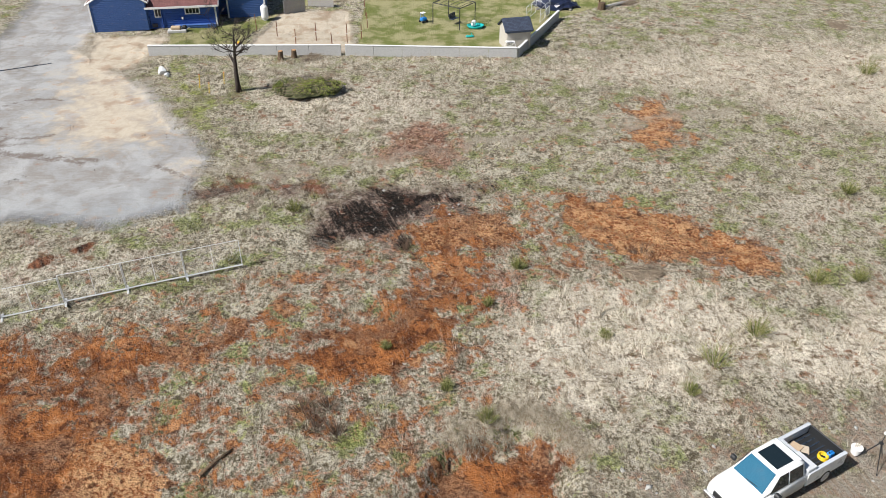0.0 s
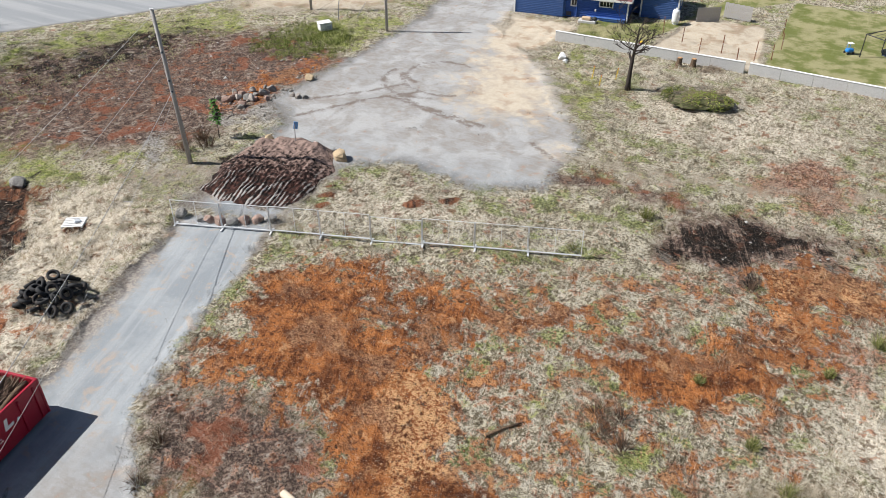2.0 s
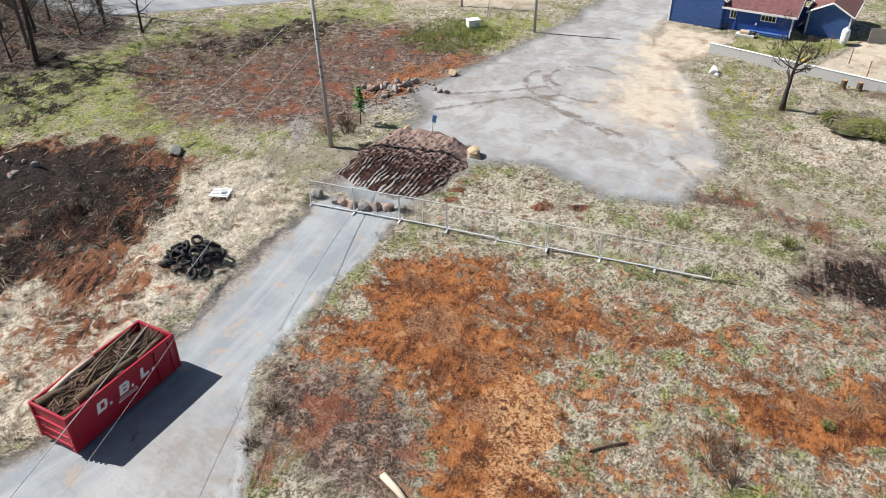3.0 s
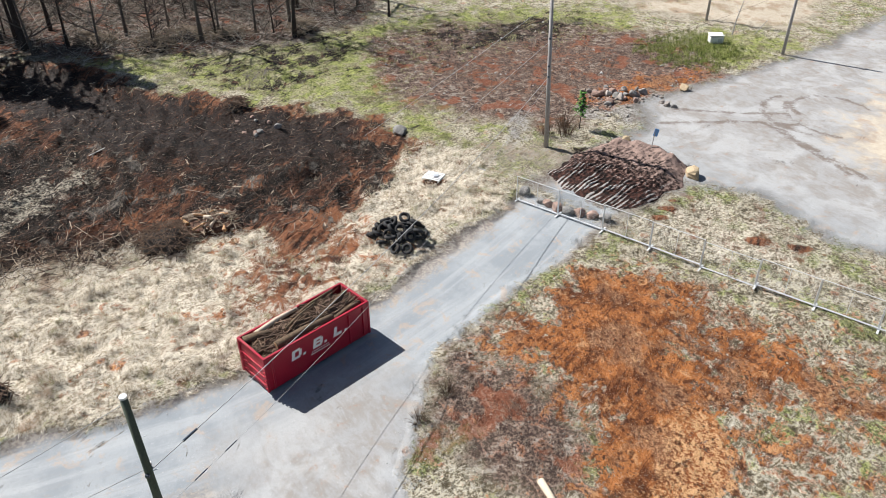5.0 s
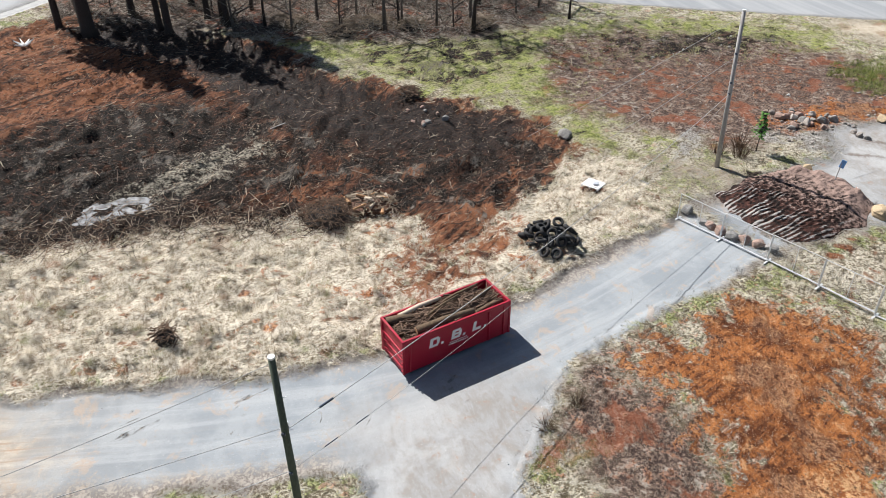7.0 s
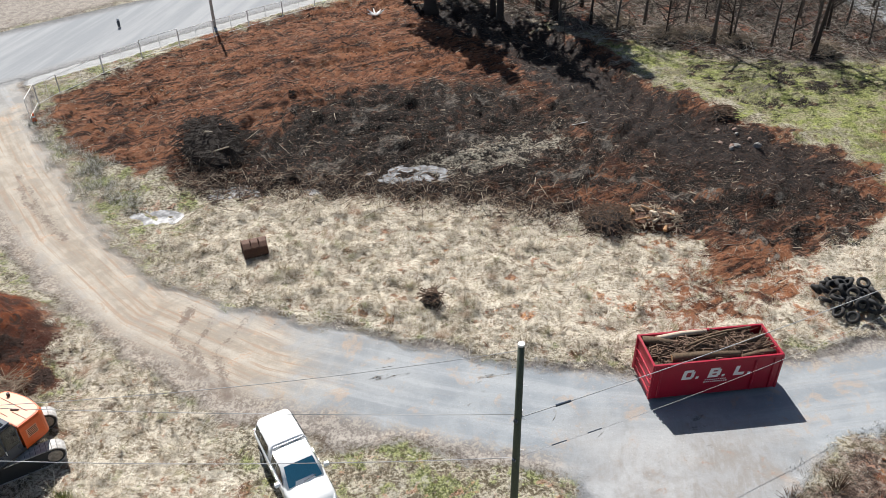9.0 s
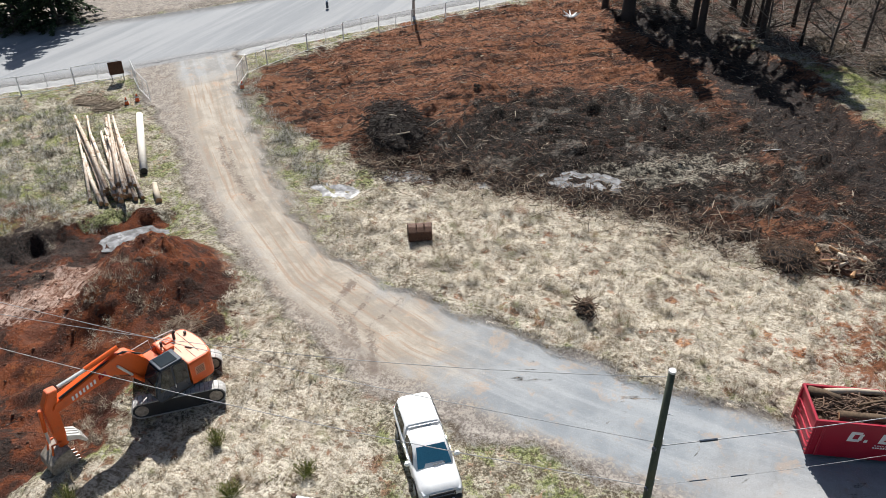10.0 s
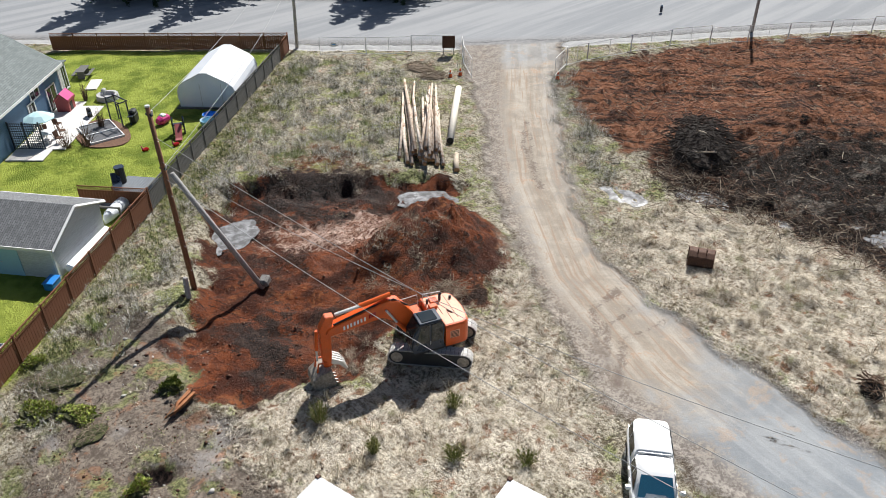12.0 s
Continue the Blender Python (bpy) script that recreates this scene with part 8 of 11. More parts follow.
# ---- site fences ----
def mesh_panels(points, label, height=1.83, feet=True, pipe=M_GALV, rail=None):
    """Temporary wire-mesh fence bays between points on the ground, each bay a thing."""
    for (ax, ay), (bx, by) in zip(points, points[1:]):
        ln = math.hypot(bx - ax, by - ay)
        f = thing("mesh_fence_panel", on_ground(ax, ay, math.degrees(math.atan2(by - ay, bx - ax)), 0.06), label, "fence", "mesh fence panels")
        for x in (0.03, ln - 0.03):
            part("upright", tube(bmesh.new(), [(x, 0, 0), (x, 0, height)], 0.026), pipe, f)
        part("mid_upright", tube(bmesh.new(), [(ln / 2, 0, 0.1), (ln / 2, 0, height)], 0.016), pipe, f)
        part("top_tube", tube(bmesh.new(), [(0, 0, height), (ln, 0, height)], 0.02 if feet else 0.028), rail or pipe, f)
        part("bottom_tube", tube(bmesh.new(), [(0, 0, 0.1), (ln, 0, 0.1)], 0.045 if feet else 0.03), rail or pipe, f)
        bm = bmesh.new()
        k, gap = 0, 0.16
        n = int((ln + height) / gap)
        for i in range(n):
            x0 = i * gap - height
            for flip in (0, 1):
                xa, xb, za, zb = x0, x0 + height - 0.12, 0.1, height
                if xa < 0:
                    za, xa = za - xa, 0
                if xb > ln:
                    zb, xb = zb - (xb - ln), ln
                if za < zb - 0.02:
                    p, q = ((ln - xa, 0, za), (ln - xb, 0, zb)) if flip else ((xa, 0, za), (xb, 0, zb))
                    tube(bm, [p, q], 0.0018, 3, False)
        part("wire_mesh", bm, pipe, f)
        if feet:
            part("foot", box(bmesh.new(), (0.12, 0.8, 0.06), (0.05, 0, 0.0), bevel=0.015), M_GALV, f)


NF_A, NF_B = Vector((-35.5, 27.0)), Vector((-11.6, 36.4))
mesh_panels([tuple(NF_A.lerp(NF_B, k / 8)) for k in range(9)], "galvanised temporary mesh fence panel on the field's edge")
ROAD_FENCE = [(-54.3, -41.1), (-57.6, -42.3), (-60.2, -41.8), (-65.2, -40.2), (-69.2, -38.2), (-73.0, -35.9), (-76.6, -33.6), (-80.2, -31.0), (-83.8, -28.2), (-87.4, -25.4), (-91.0, -22.6)]
mesh_panels(ROAD_FENCE, "mesh fence panel with white tubes along the road", 1.75, False, M_GALV, M_TRIM)
mesh_panels([(-48.6, -46.2), (-50.6, -49.2), (-52.6, -51.4)], "mesh fence panel with white tubes beside the site entrance", 1.75, False, M_GALV, M_TRIM)
mesh_panels([(-52.0, -52.2), (-49.0, -54.9), (-45.6, -57.8), (-42.2, -60.8)], "galvanised mesh fence panel along the road", 1.75, False, M_GALV)
t = thing("site_sign", pose(-51.6, -52.3, 0, 0, 0, -42), "brown site sign board fixed on the fence", "sign")
part("board", box(bmesh.new(), (1.25, 0.04, 1.2), (0, 0.06, 1.3), bevel=0.01), M_RUST, t)
for x in (-0.5, 0.5):
    part("post", box(bmesh.new(), (0.08, 0.08, 1.9), (x, 0, 0.95)), M_POLE_GREY, t)
t = thing("notice_board", pose(-43.2, -59.8, 0, 0, 0, -41), "small white notice board on the mesh fence", "sign")
part("board", box(bmesh.new(), (0.55, 0.03, 0.4), (0, 0.05, 1.2)), M_TRIM, t)
part("printed_bar", box(bmesh.new(), (0.35, 0.01, 0.1), (0, 0.07, 1.22)), M_SIGN_BLUE, t)
for x, y in ((-48.4, -47.5), (-47.6, -48.0), (-54.0, -40.5)):
    t = thing("traffic_cone", on_ground(x, y), "orange traffic cone lying by the site entrance", "cone", "traffic cones")
    part("cone", tube(bmesh.new(), [(0, 0, 0.03), (0, 0, 0.7)], [0.2, 0.04], 14), M_ORANGE_PLASTIC, t)
    part("foot_plate", box(bmesh.new(), (0.42, 0.42, 0.04), (0, 0, 0.02), bevel=0.01), M_BLACK, t)
    part("white_band", tube(bmesh.new(), [(0, 0, 0.35), (0, 0, 0.48)], [0.128, 0.094], 14), M_TRIM, t)


# ---- poles and wires ----
def utility_pole(name, x, y, h, mat, label, r=0.16, lean=(0, 0), arms=()):
    p = thing(name, pose(x, y, 0), label, "utility pole")
    part("shaft", tube(bmesh.new(), [(0, 0, -0.2), (lean[0] * 0.5, lean[1] * 0.5, h / 2), (lean[0], lean[1], h)], [r, r * 0.87, r * 0.72], 12), mat, p, smooth=True)
    part("cap", tube(bmesh.new(), [(lean[0], lean[1], h), (lean[0], lean[1], h + 0.08)], r * 0.76, 10), M_GALV, p)
    for z, a in arms:
        f = z / h
        b = part("bracket", box(bmesh.new(), (0.14, 0.42, 0.14), (lean[0] * f, lean[1] * f, z), (0, 0, a), 0.02), M_CAB, p)
        part("insulator", tube(bmesh.new(), [(lean[0] * f + 0.22 * math.cos(radians(a + 90)), lean[1] * f + 0.22 * math.sin(radians(a + 90)), z + 0.05), (lean[0] * f + 0.22 * math.cos(radians(a + 90)), lean[1] * f + 0.22 * math.sin(radians(a + 90)), z + 0.25)], 0.05, 8), M_GALV, b)
    for z in np.arange(1.2, h - 1, 1.6):
        part("step_bolt", tube(bmesh.new(), [(lean[0] * z / h, lean[1] * z / h + r * 0.7, z), (lean[0] * z / h, lean[1] * z / h + r + 0.12, z)], 0.015, 5), M_GALV, p)
    return p


utility_pole("utility_pole", -40.8, 33.6, 11.2, M_POLE_GREY, "weathered grey wooden utility pole beside the gravel lane", 0.17, (-0.3, -0.3), ((5.6, 40), (6.4, 40), (8.4, 40)))
utility_pole("utility_pole", -19.2, 0.3, 9.4, M_POLE_GREEN, "dark green treated utility pole cut off at the top", 0.16, (0.0, -0.1), ((6.0, 60), (3.96, 60)))
utility_pole("utility_pole", -14.2, -35.1, 11.0, M_POLE_BROWN, "brown wooden utility pole at the pit's edge", 0.16, (0.25, -0.1), ((10.6, 20), (7.6, 20)))
utility_pole("utility_pole", -44.8, 65.5, 9.0, M_POLE_GREY, "weathered utility pole on the grass verge", 0.16, (0, 0), ((7.6, 0),))
utility_pole("utility_pole", -56.5, 67.6, 9.0, M_POLE_GREY, "grey utility pole beside the upper road", 0.15, (0, 0), ((7.6, 0),))
utility_pole("utility_pole", -41.9, -64.3, 10.5, M_POLE_GREY, "grey wooden utility pole at the road's edge", 0.17, (-0.25, 0.3), ((9.4, -40), (6.4, -40)))
utility_pole("utility_pole", -79.0, -34.4, 10.5, M_POLE_GREY, "grey wooden utility pole on the road verge", 0.17, (0, 0), ((9.4, -40), (6.4, -40)))
utility_pole("utility_pole", 18.3, 89.4, 7.5, M_POLE_BROWN, "thin brown pole on the garden's far edge", 0.1, (0.1, 0))
p = thing("brace_pole", pose(-17.6, -33.0, -0.6), "grey leaning timber brace against the brown pole", "pole")
part("shaft", tube(bmesh.new(), [(0.25, 0.05, -0.1), (3.3, -1.9, 7.9)], [0.16, 0.14], 12), M_POLE_GREY, p, smooth=True)
part("root_block", box(bmesh.new(), (0.7, 0.6, 0.5), (0.05, 0.0, 0.35), (8, 12, 30), 0.12), M_STONE, p)
p = thing("timber_stub", on_ground(-13.5, -34.4), "short grey timber stub beside the brown pole", "post")
part("stub", box(bmesh.new(), (0.22, 0.22, 1.3), (0, 0, 0.6), (4, -6, 20), 0.02), M_POLE_GREY, p)
part("bolt", tube(bmesh.new(), [(-0.16, 0, 0.9), (0.16, 0, 0.9)], 0.03), M_GALV, p)


def wire(a, b, sag, r, mat, label, knots=()):
    a, b = Vector(a), Vector(b)
    c = thing("overhead_wire", pose(*a), label, "wire", "overhead wires")
    pts = [(b - a) * u - Vector((0, 0, 4 * sag * u * (1 - u))) for u in np.linspace(0, 1, 25)]
    part("cable", tube(bmesh.new(), pts, r, 5), mat, c)
    for u in knots:
        i = int(u * 24)
        part("splice", tube(bmesh.new(), [pts[i], pts[i] + (pts[i + 1] - pts[i]) * 0.4], r * 2.6, 6), M_CAB, c)
    return c


G6, G4 = (-19.2, 0.2, 6.0), (-19.2, 0.2, 3.96)
wire(G6, (-40.9, 33.4, 5.6), 0.8, 0.019, M_CABLE_PALE, "thin grey overhead wire from the green pole", (0.05,))
wire(G4, (-40.8, 33.5, 5.4), 1.5, 0.009, M_CABLE_PALE, "thin overhead cable from the green pole", (0.05, 0.12))
wire((-13.95, -35.2, 9.4), (-19.2, 0.2, 6.2), 0.5, 0.013, M_CABLE_PALE, "pale overhead wire over the dug pit")
wire((-14.0, -35.2, 7.0), G4, 0.9, 0.016, M_CABLE_PALE, "pale overhead wire over the excavator")
wire((-14.0, -35.2, 8.0), (-19.3, 0.2, 9.1), 1.2, 0.012, M_CABLE_PALE, "pale overhead wire over the dug pit")
wire((-13.95, -35.2, 10.7), (-42.1, -64.0, 10.2), 0.8, 0.014, M_CABLE_PALE, "pale overhead wire to the road pole")
wire((-14.0, -35.2, 7.6), (-42.1, -64.0, 7.0), 0.8, 0.014, M_CABLE_PALE, "pale overhead wire to the road pole")
wire((-41.1, 33.3, 10.9), (-49.5, 22.5, 0.1), 0.1, 0.014, M_CABLE_PALE, "pale guy wire from the grey pole")
wire((-41.0, 33.4, 8.2), (-46.2, 26.6, 0.1), 0.1, 0.014, M_CABLE_PALE, "pale guy wire from the grey pole")
wire((-40.9, 33.5, 6.6), (-44.8, 65.5, 6.6), 0.8, 0.009, M_CABLE, "black overhead wire between utility poles")
wire((-79.0, -34.4, 9.6), (-42.1, -64.2, 9.6), 0.9, 0.016, M_CABLE, "black overhead wire along the road")

# ---- stones, tyres, logs, heaps ----


def rock_mesh(seed):
    bm = bmesh.new()
    bmesh.ops.create_icosphere(bm, subdivisions=3, radius=0.5)
    off = Vector((seed * 3.1, seed * 1.7, 0))
    for v in bm.verts:
        n = 1 + 0.38 * noise.noise(v.co * 2.2 + off) + 0.14 * noise.noise(v.co * 6 + off)
        v.co = Vector((v.co.x * 1.25 * n, v.co.y * n, v.co.z * 0.85 * n))
    rnd = random.Random(seed * 7 + 1)
    for _ in range(9):
        d = Vector((rnd.gauss(0, 1), rnd.gauss(0, 1), rnd.gauss(0.2, 0.8))).normalized()
        reach = rnd.uniform(0.3, 0.42)
        for v in bm.verts:
            over = v.co.dot(d) - reach
            if over > 0:
                v.co -= d * over * 0.9
    for v in bm.verts:
        v.co.z += 0.26
    return bm


def boulder(x, y, size, mat, label, seed, turn=0.0):
    b = part("boulder", rock_mesh(seed), mat)
    b.matrix_basis = on_ground(x, y, turn, -0.04) @ Matrix.Scale(size, 4)
    return tagged(b, label, "boulder", "boulders")


for k, (x, y, s) in enumerate(((-34.4, 28.2, 0.65), (-33.8, 28.45, 0.75), (-33.1, 28.6, 0.85), (-32.4, 29.0, 0.85), (-31.8, 29.5, 0.8), (-31.2, 29.9, 0.75), (-30.4, 30.4, 0.8))):
    boulder(x, y, s, M_STONE_RED if k % 3 else M_STONE, "brown-grey boulder in a row across the lane", 11 + k, 50 * k)
boulder(-35.9, 27.95, 0.85, M_STONE, "dark grey boulder at the end of the mesh fence", 21, 30)
boulder(-31.8, 39.7, 1.15, M_STONE_TAN, "large tan boulder at the edge of the gravel yard", 22, 20)
boulder(-38.3, 39.3, 0.8, M_STONE_TAN, "tan boulder on the topsoil heap", 23, 80)
boulder(-48.9, 25.3, 1.1, M_STONE, "large pale grey boulder beside the cleared ground", 24, 10)
boulder(-43.5, 50.8, 0.85, M_STONE_TAN, "tan boulder at the edge of the gravel yard", 25, 140)
boulder(-25.6, 66.9, 0.9, M_TRIM, "white boulder on the rough grass", 26, 0)
boulder(-25.0, 66.3, 0.55, M_TRIM, "small white boulder on the rough grass", 27, 60)

rnd_rock = random.Random(71)
M_RUBBLE_ROCK = paint("pale_rubble_rock", (0.42, 0.37, 0.33), 0.55, 0.95, grain=6, bump=0.5, dirty=0.4, vary=0.4)
for k in range(26):
    u = rnd_rock.random()
    boulder(-46.8 + 4.6 * u + rnd_rock.gauss(0, 0.9), 43.4 + 4.4 * u + rnd_rock.gauss(0, 1.3), rnd_rock.uniform(0.35, 0.9), (M_STONE, M_RUBBLE_ROCK, M_STONE_RED)[k % 3], "pale flat rock among rubble at the yard's edge", 30 + k, 40 * k)
for k in range(12):
    boulder(-55.4 + rnd_rock.gauss(0, 1.3), 16 + rnd_rock.gauss(0, 0.9), rnd_rock.uniform(0.3, 0.65), M_STONE if k % 2 else M_STONE_RED, "grey-brown stone on the cleared earth", 50 + k, 55 * k)


def loose_pieces(name, xs, ys, sizes, material, label, seed, flat=0.8):
    """Small stones or clods: squashed octahedra set on the ground."""
    r = np.random.RandomState(seed)
    n = len(xs)
    base = np.array([(1, 0, 0), (0, 1, 0), (-1, 0, 0), (0, -1, 0), (0, 0, 1), (0, 0, -0.6)], float)
    tri = np.array([(0, 1, 4), (1, 2, 4), (2, 3, 4), (3, 0, 4), (1, 0, 5), (2, 1, 5), (3, 2, 5), (0, 3, 5)])
    v = base[None] * r.uniform(0.6, 1.3, (n, 6, 1)) * np.array([1.25, 0.9, flat])
    a = r.uniform(0, math.tau, n)
    c, s = np.cos(a)[:, None], np.sin(a)[:, None]
    x, y = v[..., 0] * c - v[..., 1] * s, v[..., 0] * s + v[..., 1] * c
    v = np.stack([x, y, v[..., 2]], 2) * sizes[:, None, None]
    v += np.stack([xs, ys, ground_height(xs, ys) + sizes * 0.2], 1)[:, None, :]
    f = (tri[None] + np.arange(n)[:, None, None] * 6).reshape(-1, 3)
    return stuff_mesh(name, v.reshape(-1, 3), f, material, label)


def scattered(count, zones, seed, area, keep_out=(), soft=0.6):
    """Random spots inside any of the zones and outside all of keep_out."""
    r = np.random.RandomState(seed)
    x, y = r.uniform(area[0], area[1], count), r.uniform(area[2], area[3], count)
    w = np.maximum.reduce([zone_value(x, y, z, soft) for z in zones]) if zones else np.ones(count)
    for z in keep_out:
        w = w * (1 - zone_value(x, y, z, soft))
    ok = r.uniform(0, 1, count) < w
    return x[ok], y[ok]


def near_line(count, points, spread, seed):
    r = np.random.RandomState(seed)
    i = r.randint(0, len(points) - 1, count)
    p = np.array(points)
    u = r.uniform(0, 1, count)[:, None]
    q = p[i] * (1 - u) + p[i + 1] * u + r.normal(0, spread, (count, 2))
    return q[:, 0], q[:, 1]


M_CLOD = paint("earth_clods", (0.20, 0.10, 0.062), 0.3, 0.95, grain=10, vary=0.6, island=True, bump=0.4)
M_CLOD_RED = paint("red_earth_clods", (0.34, 0.13, 0.055), 0.55, 0.95, grain=10, vary=0.6, island=True, bump=0.4)
M_PEBBLE = paint("grey_pebbles", (0.54, 0.52, 0.49), 0.75, 0.9, grain=10, vary=0.35, island=True, bump=0.2)
x, y = scattered(16000, [DEBRIS], 31, (-96, -36, -42, 27))
loose_pieces("earth_clods", x, y, np.random.RandomState(1).gamma(1.4, 0.018, len(x)) + 0.012, M_CLOD, "dark brown clods of cleared earth", 2)
x, y = scattered(5000, [PIT], 32, (-32, -10, -43, -21))
loose_pieces("dug_soil_clods", x, y, np.random.RandomState(3).gamma(1.2, 0.02, len(x)) + 0.012, M_CLOD, "clods of freshly dug soil", 4)
x, y = scattered(2600, [DIRT_SOUTH], 44, (-13.5, -1, -37, -16), (PIT,))
loose_pieces("trodden_clods", x, y, np.random.RandomState(45).gamma(1.3, 0.016, len(x)) + 0.014, M_CLOD, "small dark clods on trodden ground", 46)
x, y = scattered(12000, [ORANGE_FIELD, ORANGE_MIDDLE, ORANGE_EAST, ORANGE_FAR, ORANGE_BANK], 34, (-28, 21, 14, 62))
loose_pieces("red_soil_crumbs", x, y, np.random.RandomState(5).gamma(1.4, 0.016, len(x)) + 0.012, M_CLOD_RED, "crumbs of bare red soil", 6)
x, y = near_line(1300, [(-29.5, 30), (-26.5, 18.2), (-22.4, 12), (-18, 9.3)], 0.6, 35)
x2, y2 = near_line(1800, LANE[3:11], 0.5, 36)
x3, y3 = near_line(1300, LANE[12:20], 0.6, 37)
x4, y4 = near_line(1300, [(-17.2, 42.8), (-20.8, 40.5), (-27.7, 41.3)], 0.8, 38)
x5, y5 = scattered(420, [[(-46, 40), (-46.5, 47), (-43.4, 48), (-41.5, 41)]], 39, (-48, -41, 38, 51))
xs, ys = np.concatenate([x, x2, x3, x4]), np.concatenate([y, y2, y3, y4])
sz = np.random.RandomState(7).gamma(1.4, 0.007, len(xs)) + 0.008
M_RUBBLE = paint("grey_brown_rubble", (0.36, 0.31, 0.27), 0.6, 0.95, grain=8, vary=0.7, island=True, bump=0.4)
loose_pieces("rubble_stones", x5, y5, np.random.RandomState(17).gamma(1.6, 0.06, len(x5)) + 0.03, M_RUBBLE, "grey-brown rubble at the edge of the gravel yard", 18)
loose_pieces("gravel_stones", xs, ys, sz, M_PEBBLE, "loose grey stones along the gravel edges", 8)
x, y = scattered(5000, [BLACK_NORTH, DIRT_SOUTH, TRUCK_DIRT, RED_UPPER], 40, (-68, 34, -38, 62))
loose_pieces("scattered_stones", x, y, np.random.RandomState(9).gamma(1.4, 0.03, len(x)) + 0.02, M_PEBBLE, "small pale stones scattered over bare soil", 10)


def sticks(name, xs, ys, lengths, radii, material, label, seed, tilt=0.25, comb=None, rise=0.03):
    """Loose sticks: four-sided bars lying over the ground."""
    r = np.random.RandomState(seed)
    n = len(xs)
    a = r.uniform(0, math.tau, n) if comb is None else r.normal(comb, 0.5, n)
    t = r.normal(0, tilt, n)
    d = np.stack([np.cos(a) * np.cos(t), np.sin(a) * np.cos(t), np.sin(t)], 1) * lengths[:, None] / 2
    side = np.stack([-np.sin(a), np.cos(a), np.zeros(n)], 1) * radii[:, None]
    up = np.tile([0.0, 0, 1], (n, 1)) * radii[:, None]
    c = np.stack([xs, ys, ground_height(xs, ys) + rise + np.abs(d[:, 2]) * 0.8], 1)
    bow = np.stack([-np.sin(a), np.cos(a), np.full(n, 0.5)], 1) * (r.normal(0, 0.035, n) * lengths)[:, None]
    rings = []
    for e, k in ((-1, 1.0), (0, 0.85), (1, 0.4)):
        m = c + d * e + (bow if e == 0 else 0)
        rings += [m + side * k, m + up * k, m - side * k, m - up * k]
    v = np.stack(rings, 1)
    q = np.array([(j * 4 + i, j * 4 + (i + 1) % 4, j * 4 + 4 + (i + 1) % 4, j * 4 + 4 + i) for j in range(2) for i in range(4)])
    f = (q[None] + np.arange(n)[:, None, None] * 12).reshape(-1, 4)
    return stuff_mesh(name, v.reshape(-1, 3), f, material, label)


def ramp_random(name, colours, rough=0.95, patches=(), tuft=0.0, gap=0.0):
    """Each loose piece takes one of a few colours; tufts share theirs; patches tint whole areas; gap paints in shade
    between tufts.
    """
    n = Nodes(name)
    r = n.random(True)
    if tuft:
        near = n.step(n.noise(3.2, 5, 0.75, vec=n.mapped((1, 1, 0))), 0.44, 0.56)
        r = n.math("ADD", n.math("MULTIPLY", r, 1 - tuft), n.math("MULTIPLY", near, tuft))
    col = colours[0]
    for k, c in enumerate(colours[1:], 1):
        e = k / len(colours)
        col = n.mix(n.step(r, e - 0.04, e + 0.04), col, c)
    for k, (colour, scale, lo, hi, much) in enumerate(patches):
        col = n.mix(n.step(n.noise(scale, 4, 0.6, vec=n.mapped((1, 1, 0), turn=37 * k + 11)), lo, hi, 0, much), col, colour)
    if gap:
        col = n.mix(n.step(n.noise(3.2, 4, 0.75, vec=n.mapped((1, 1, 0), turn=60)), 0.535, 0.6, 0, gap), col, tuple(v * 0.3 for v in colours[0]))
    if tuft:
        n.thin(col, 0.15)
        rough = 0.7
    return n.done(col, rough, spec=0.3)


M_CHIPS = ramp_random("wood_splinters", [(0.03, 0.022, 0.018), (0.07, 0.047, 0.036), (0.16, 0.105, 0.07), (0.58, 0.48, 0.36), (0.035, 0.025, 0.02), (0.10, 0.06, 0.042), (0.34, 0.28, 0.22), (0.22, 0.13, 0.085)])
M_BRUSH = ramp_random("grey_undergrowth", [(0.06, 0.05, 0.04), (0.17, 0.145, 0.12), (0.36, 0.325, 0.28), (0.10, 0.08, 0.06), (0.05, 0.045, 0.03), (0.50, 0.46, 0.40)])
rr = np.random.RandomState(50)
x, y = scattered(27000, [DEBRIS], 51, (-96, -36, -42, 27))
sticks("wood_debris", x, y, rr.gamma(1.3, 0.2, len(x)) + 0.07, rr.gamma(1.6, 0.008, len(x)) + 0.006, M_CHIPS, "splintered branches strewn over cleared earth", 52, comb=np.where(rr.uniform(0, 1, len(x)) < 0.6, 1.94, rr.uniform(0, math.tau, len(x))))
x, y = near_line(5200, [(-43, 4), (-45, -4), (-46, -13), (-45, -22), (-49, -24)], 1.5, 53)
sticks("wet_brushwood", x, y, rr.gamma(2.0, 0.25, len(x)) + 0.15, rr.uniform(0.012, 0.03, len(x)), M_CHIPS, "brushwood along the wet hollow", 54, 0.4)
x, y = scattered(5000, [RED_UPPER, WOODS], 55, (-95, -43, -10, 62))
sticks("twig_litter", x, y, rr.gamma(2.0, 0.2, len(x)) + 0.1, rr.uniform(0.01, 0.025, len(x)), M_CHIPS, "twigs and bark litter on rough ground", 56)
x, y = scattered(3500, [ORANGE_FIELD, ORANGE_MIDDLE, ORANGE_EAST, DIRT_SOUTH, BLACK_NORTH], 57, (-28, 21, -38, 62))
sticks("straw_litter", x, y, rr.gamma(2.0, 0.07, len(x)) + 0.06, rr.uniform(0.008, 0.016, len(x)), M_CHIPS, "dead stems lying over bare soil", 58)


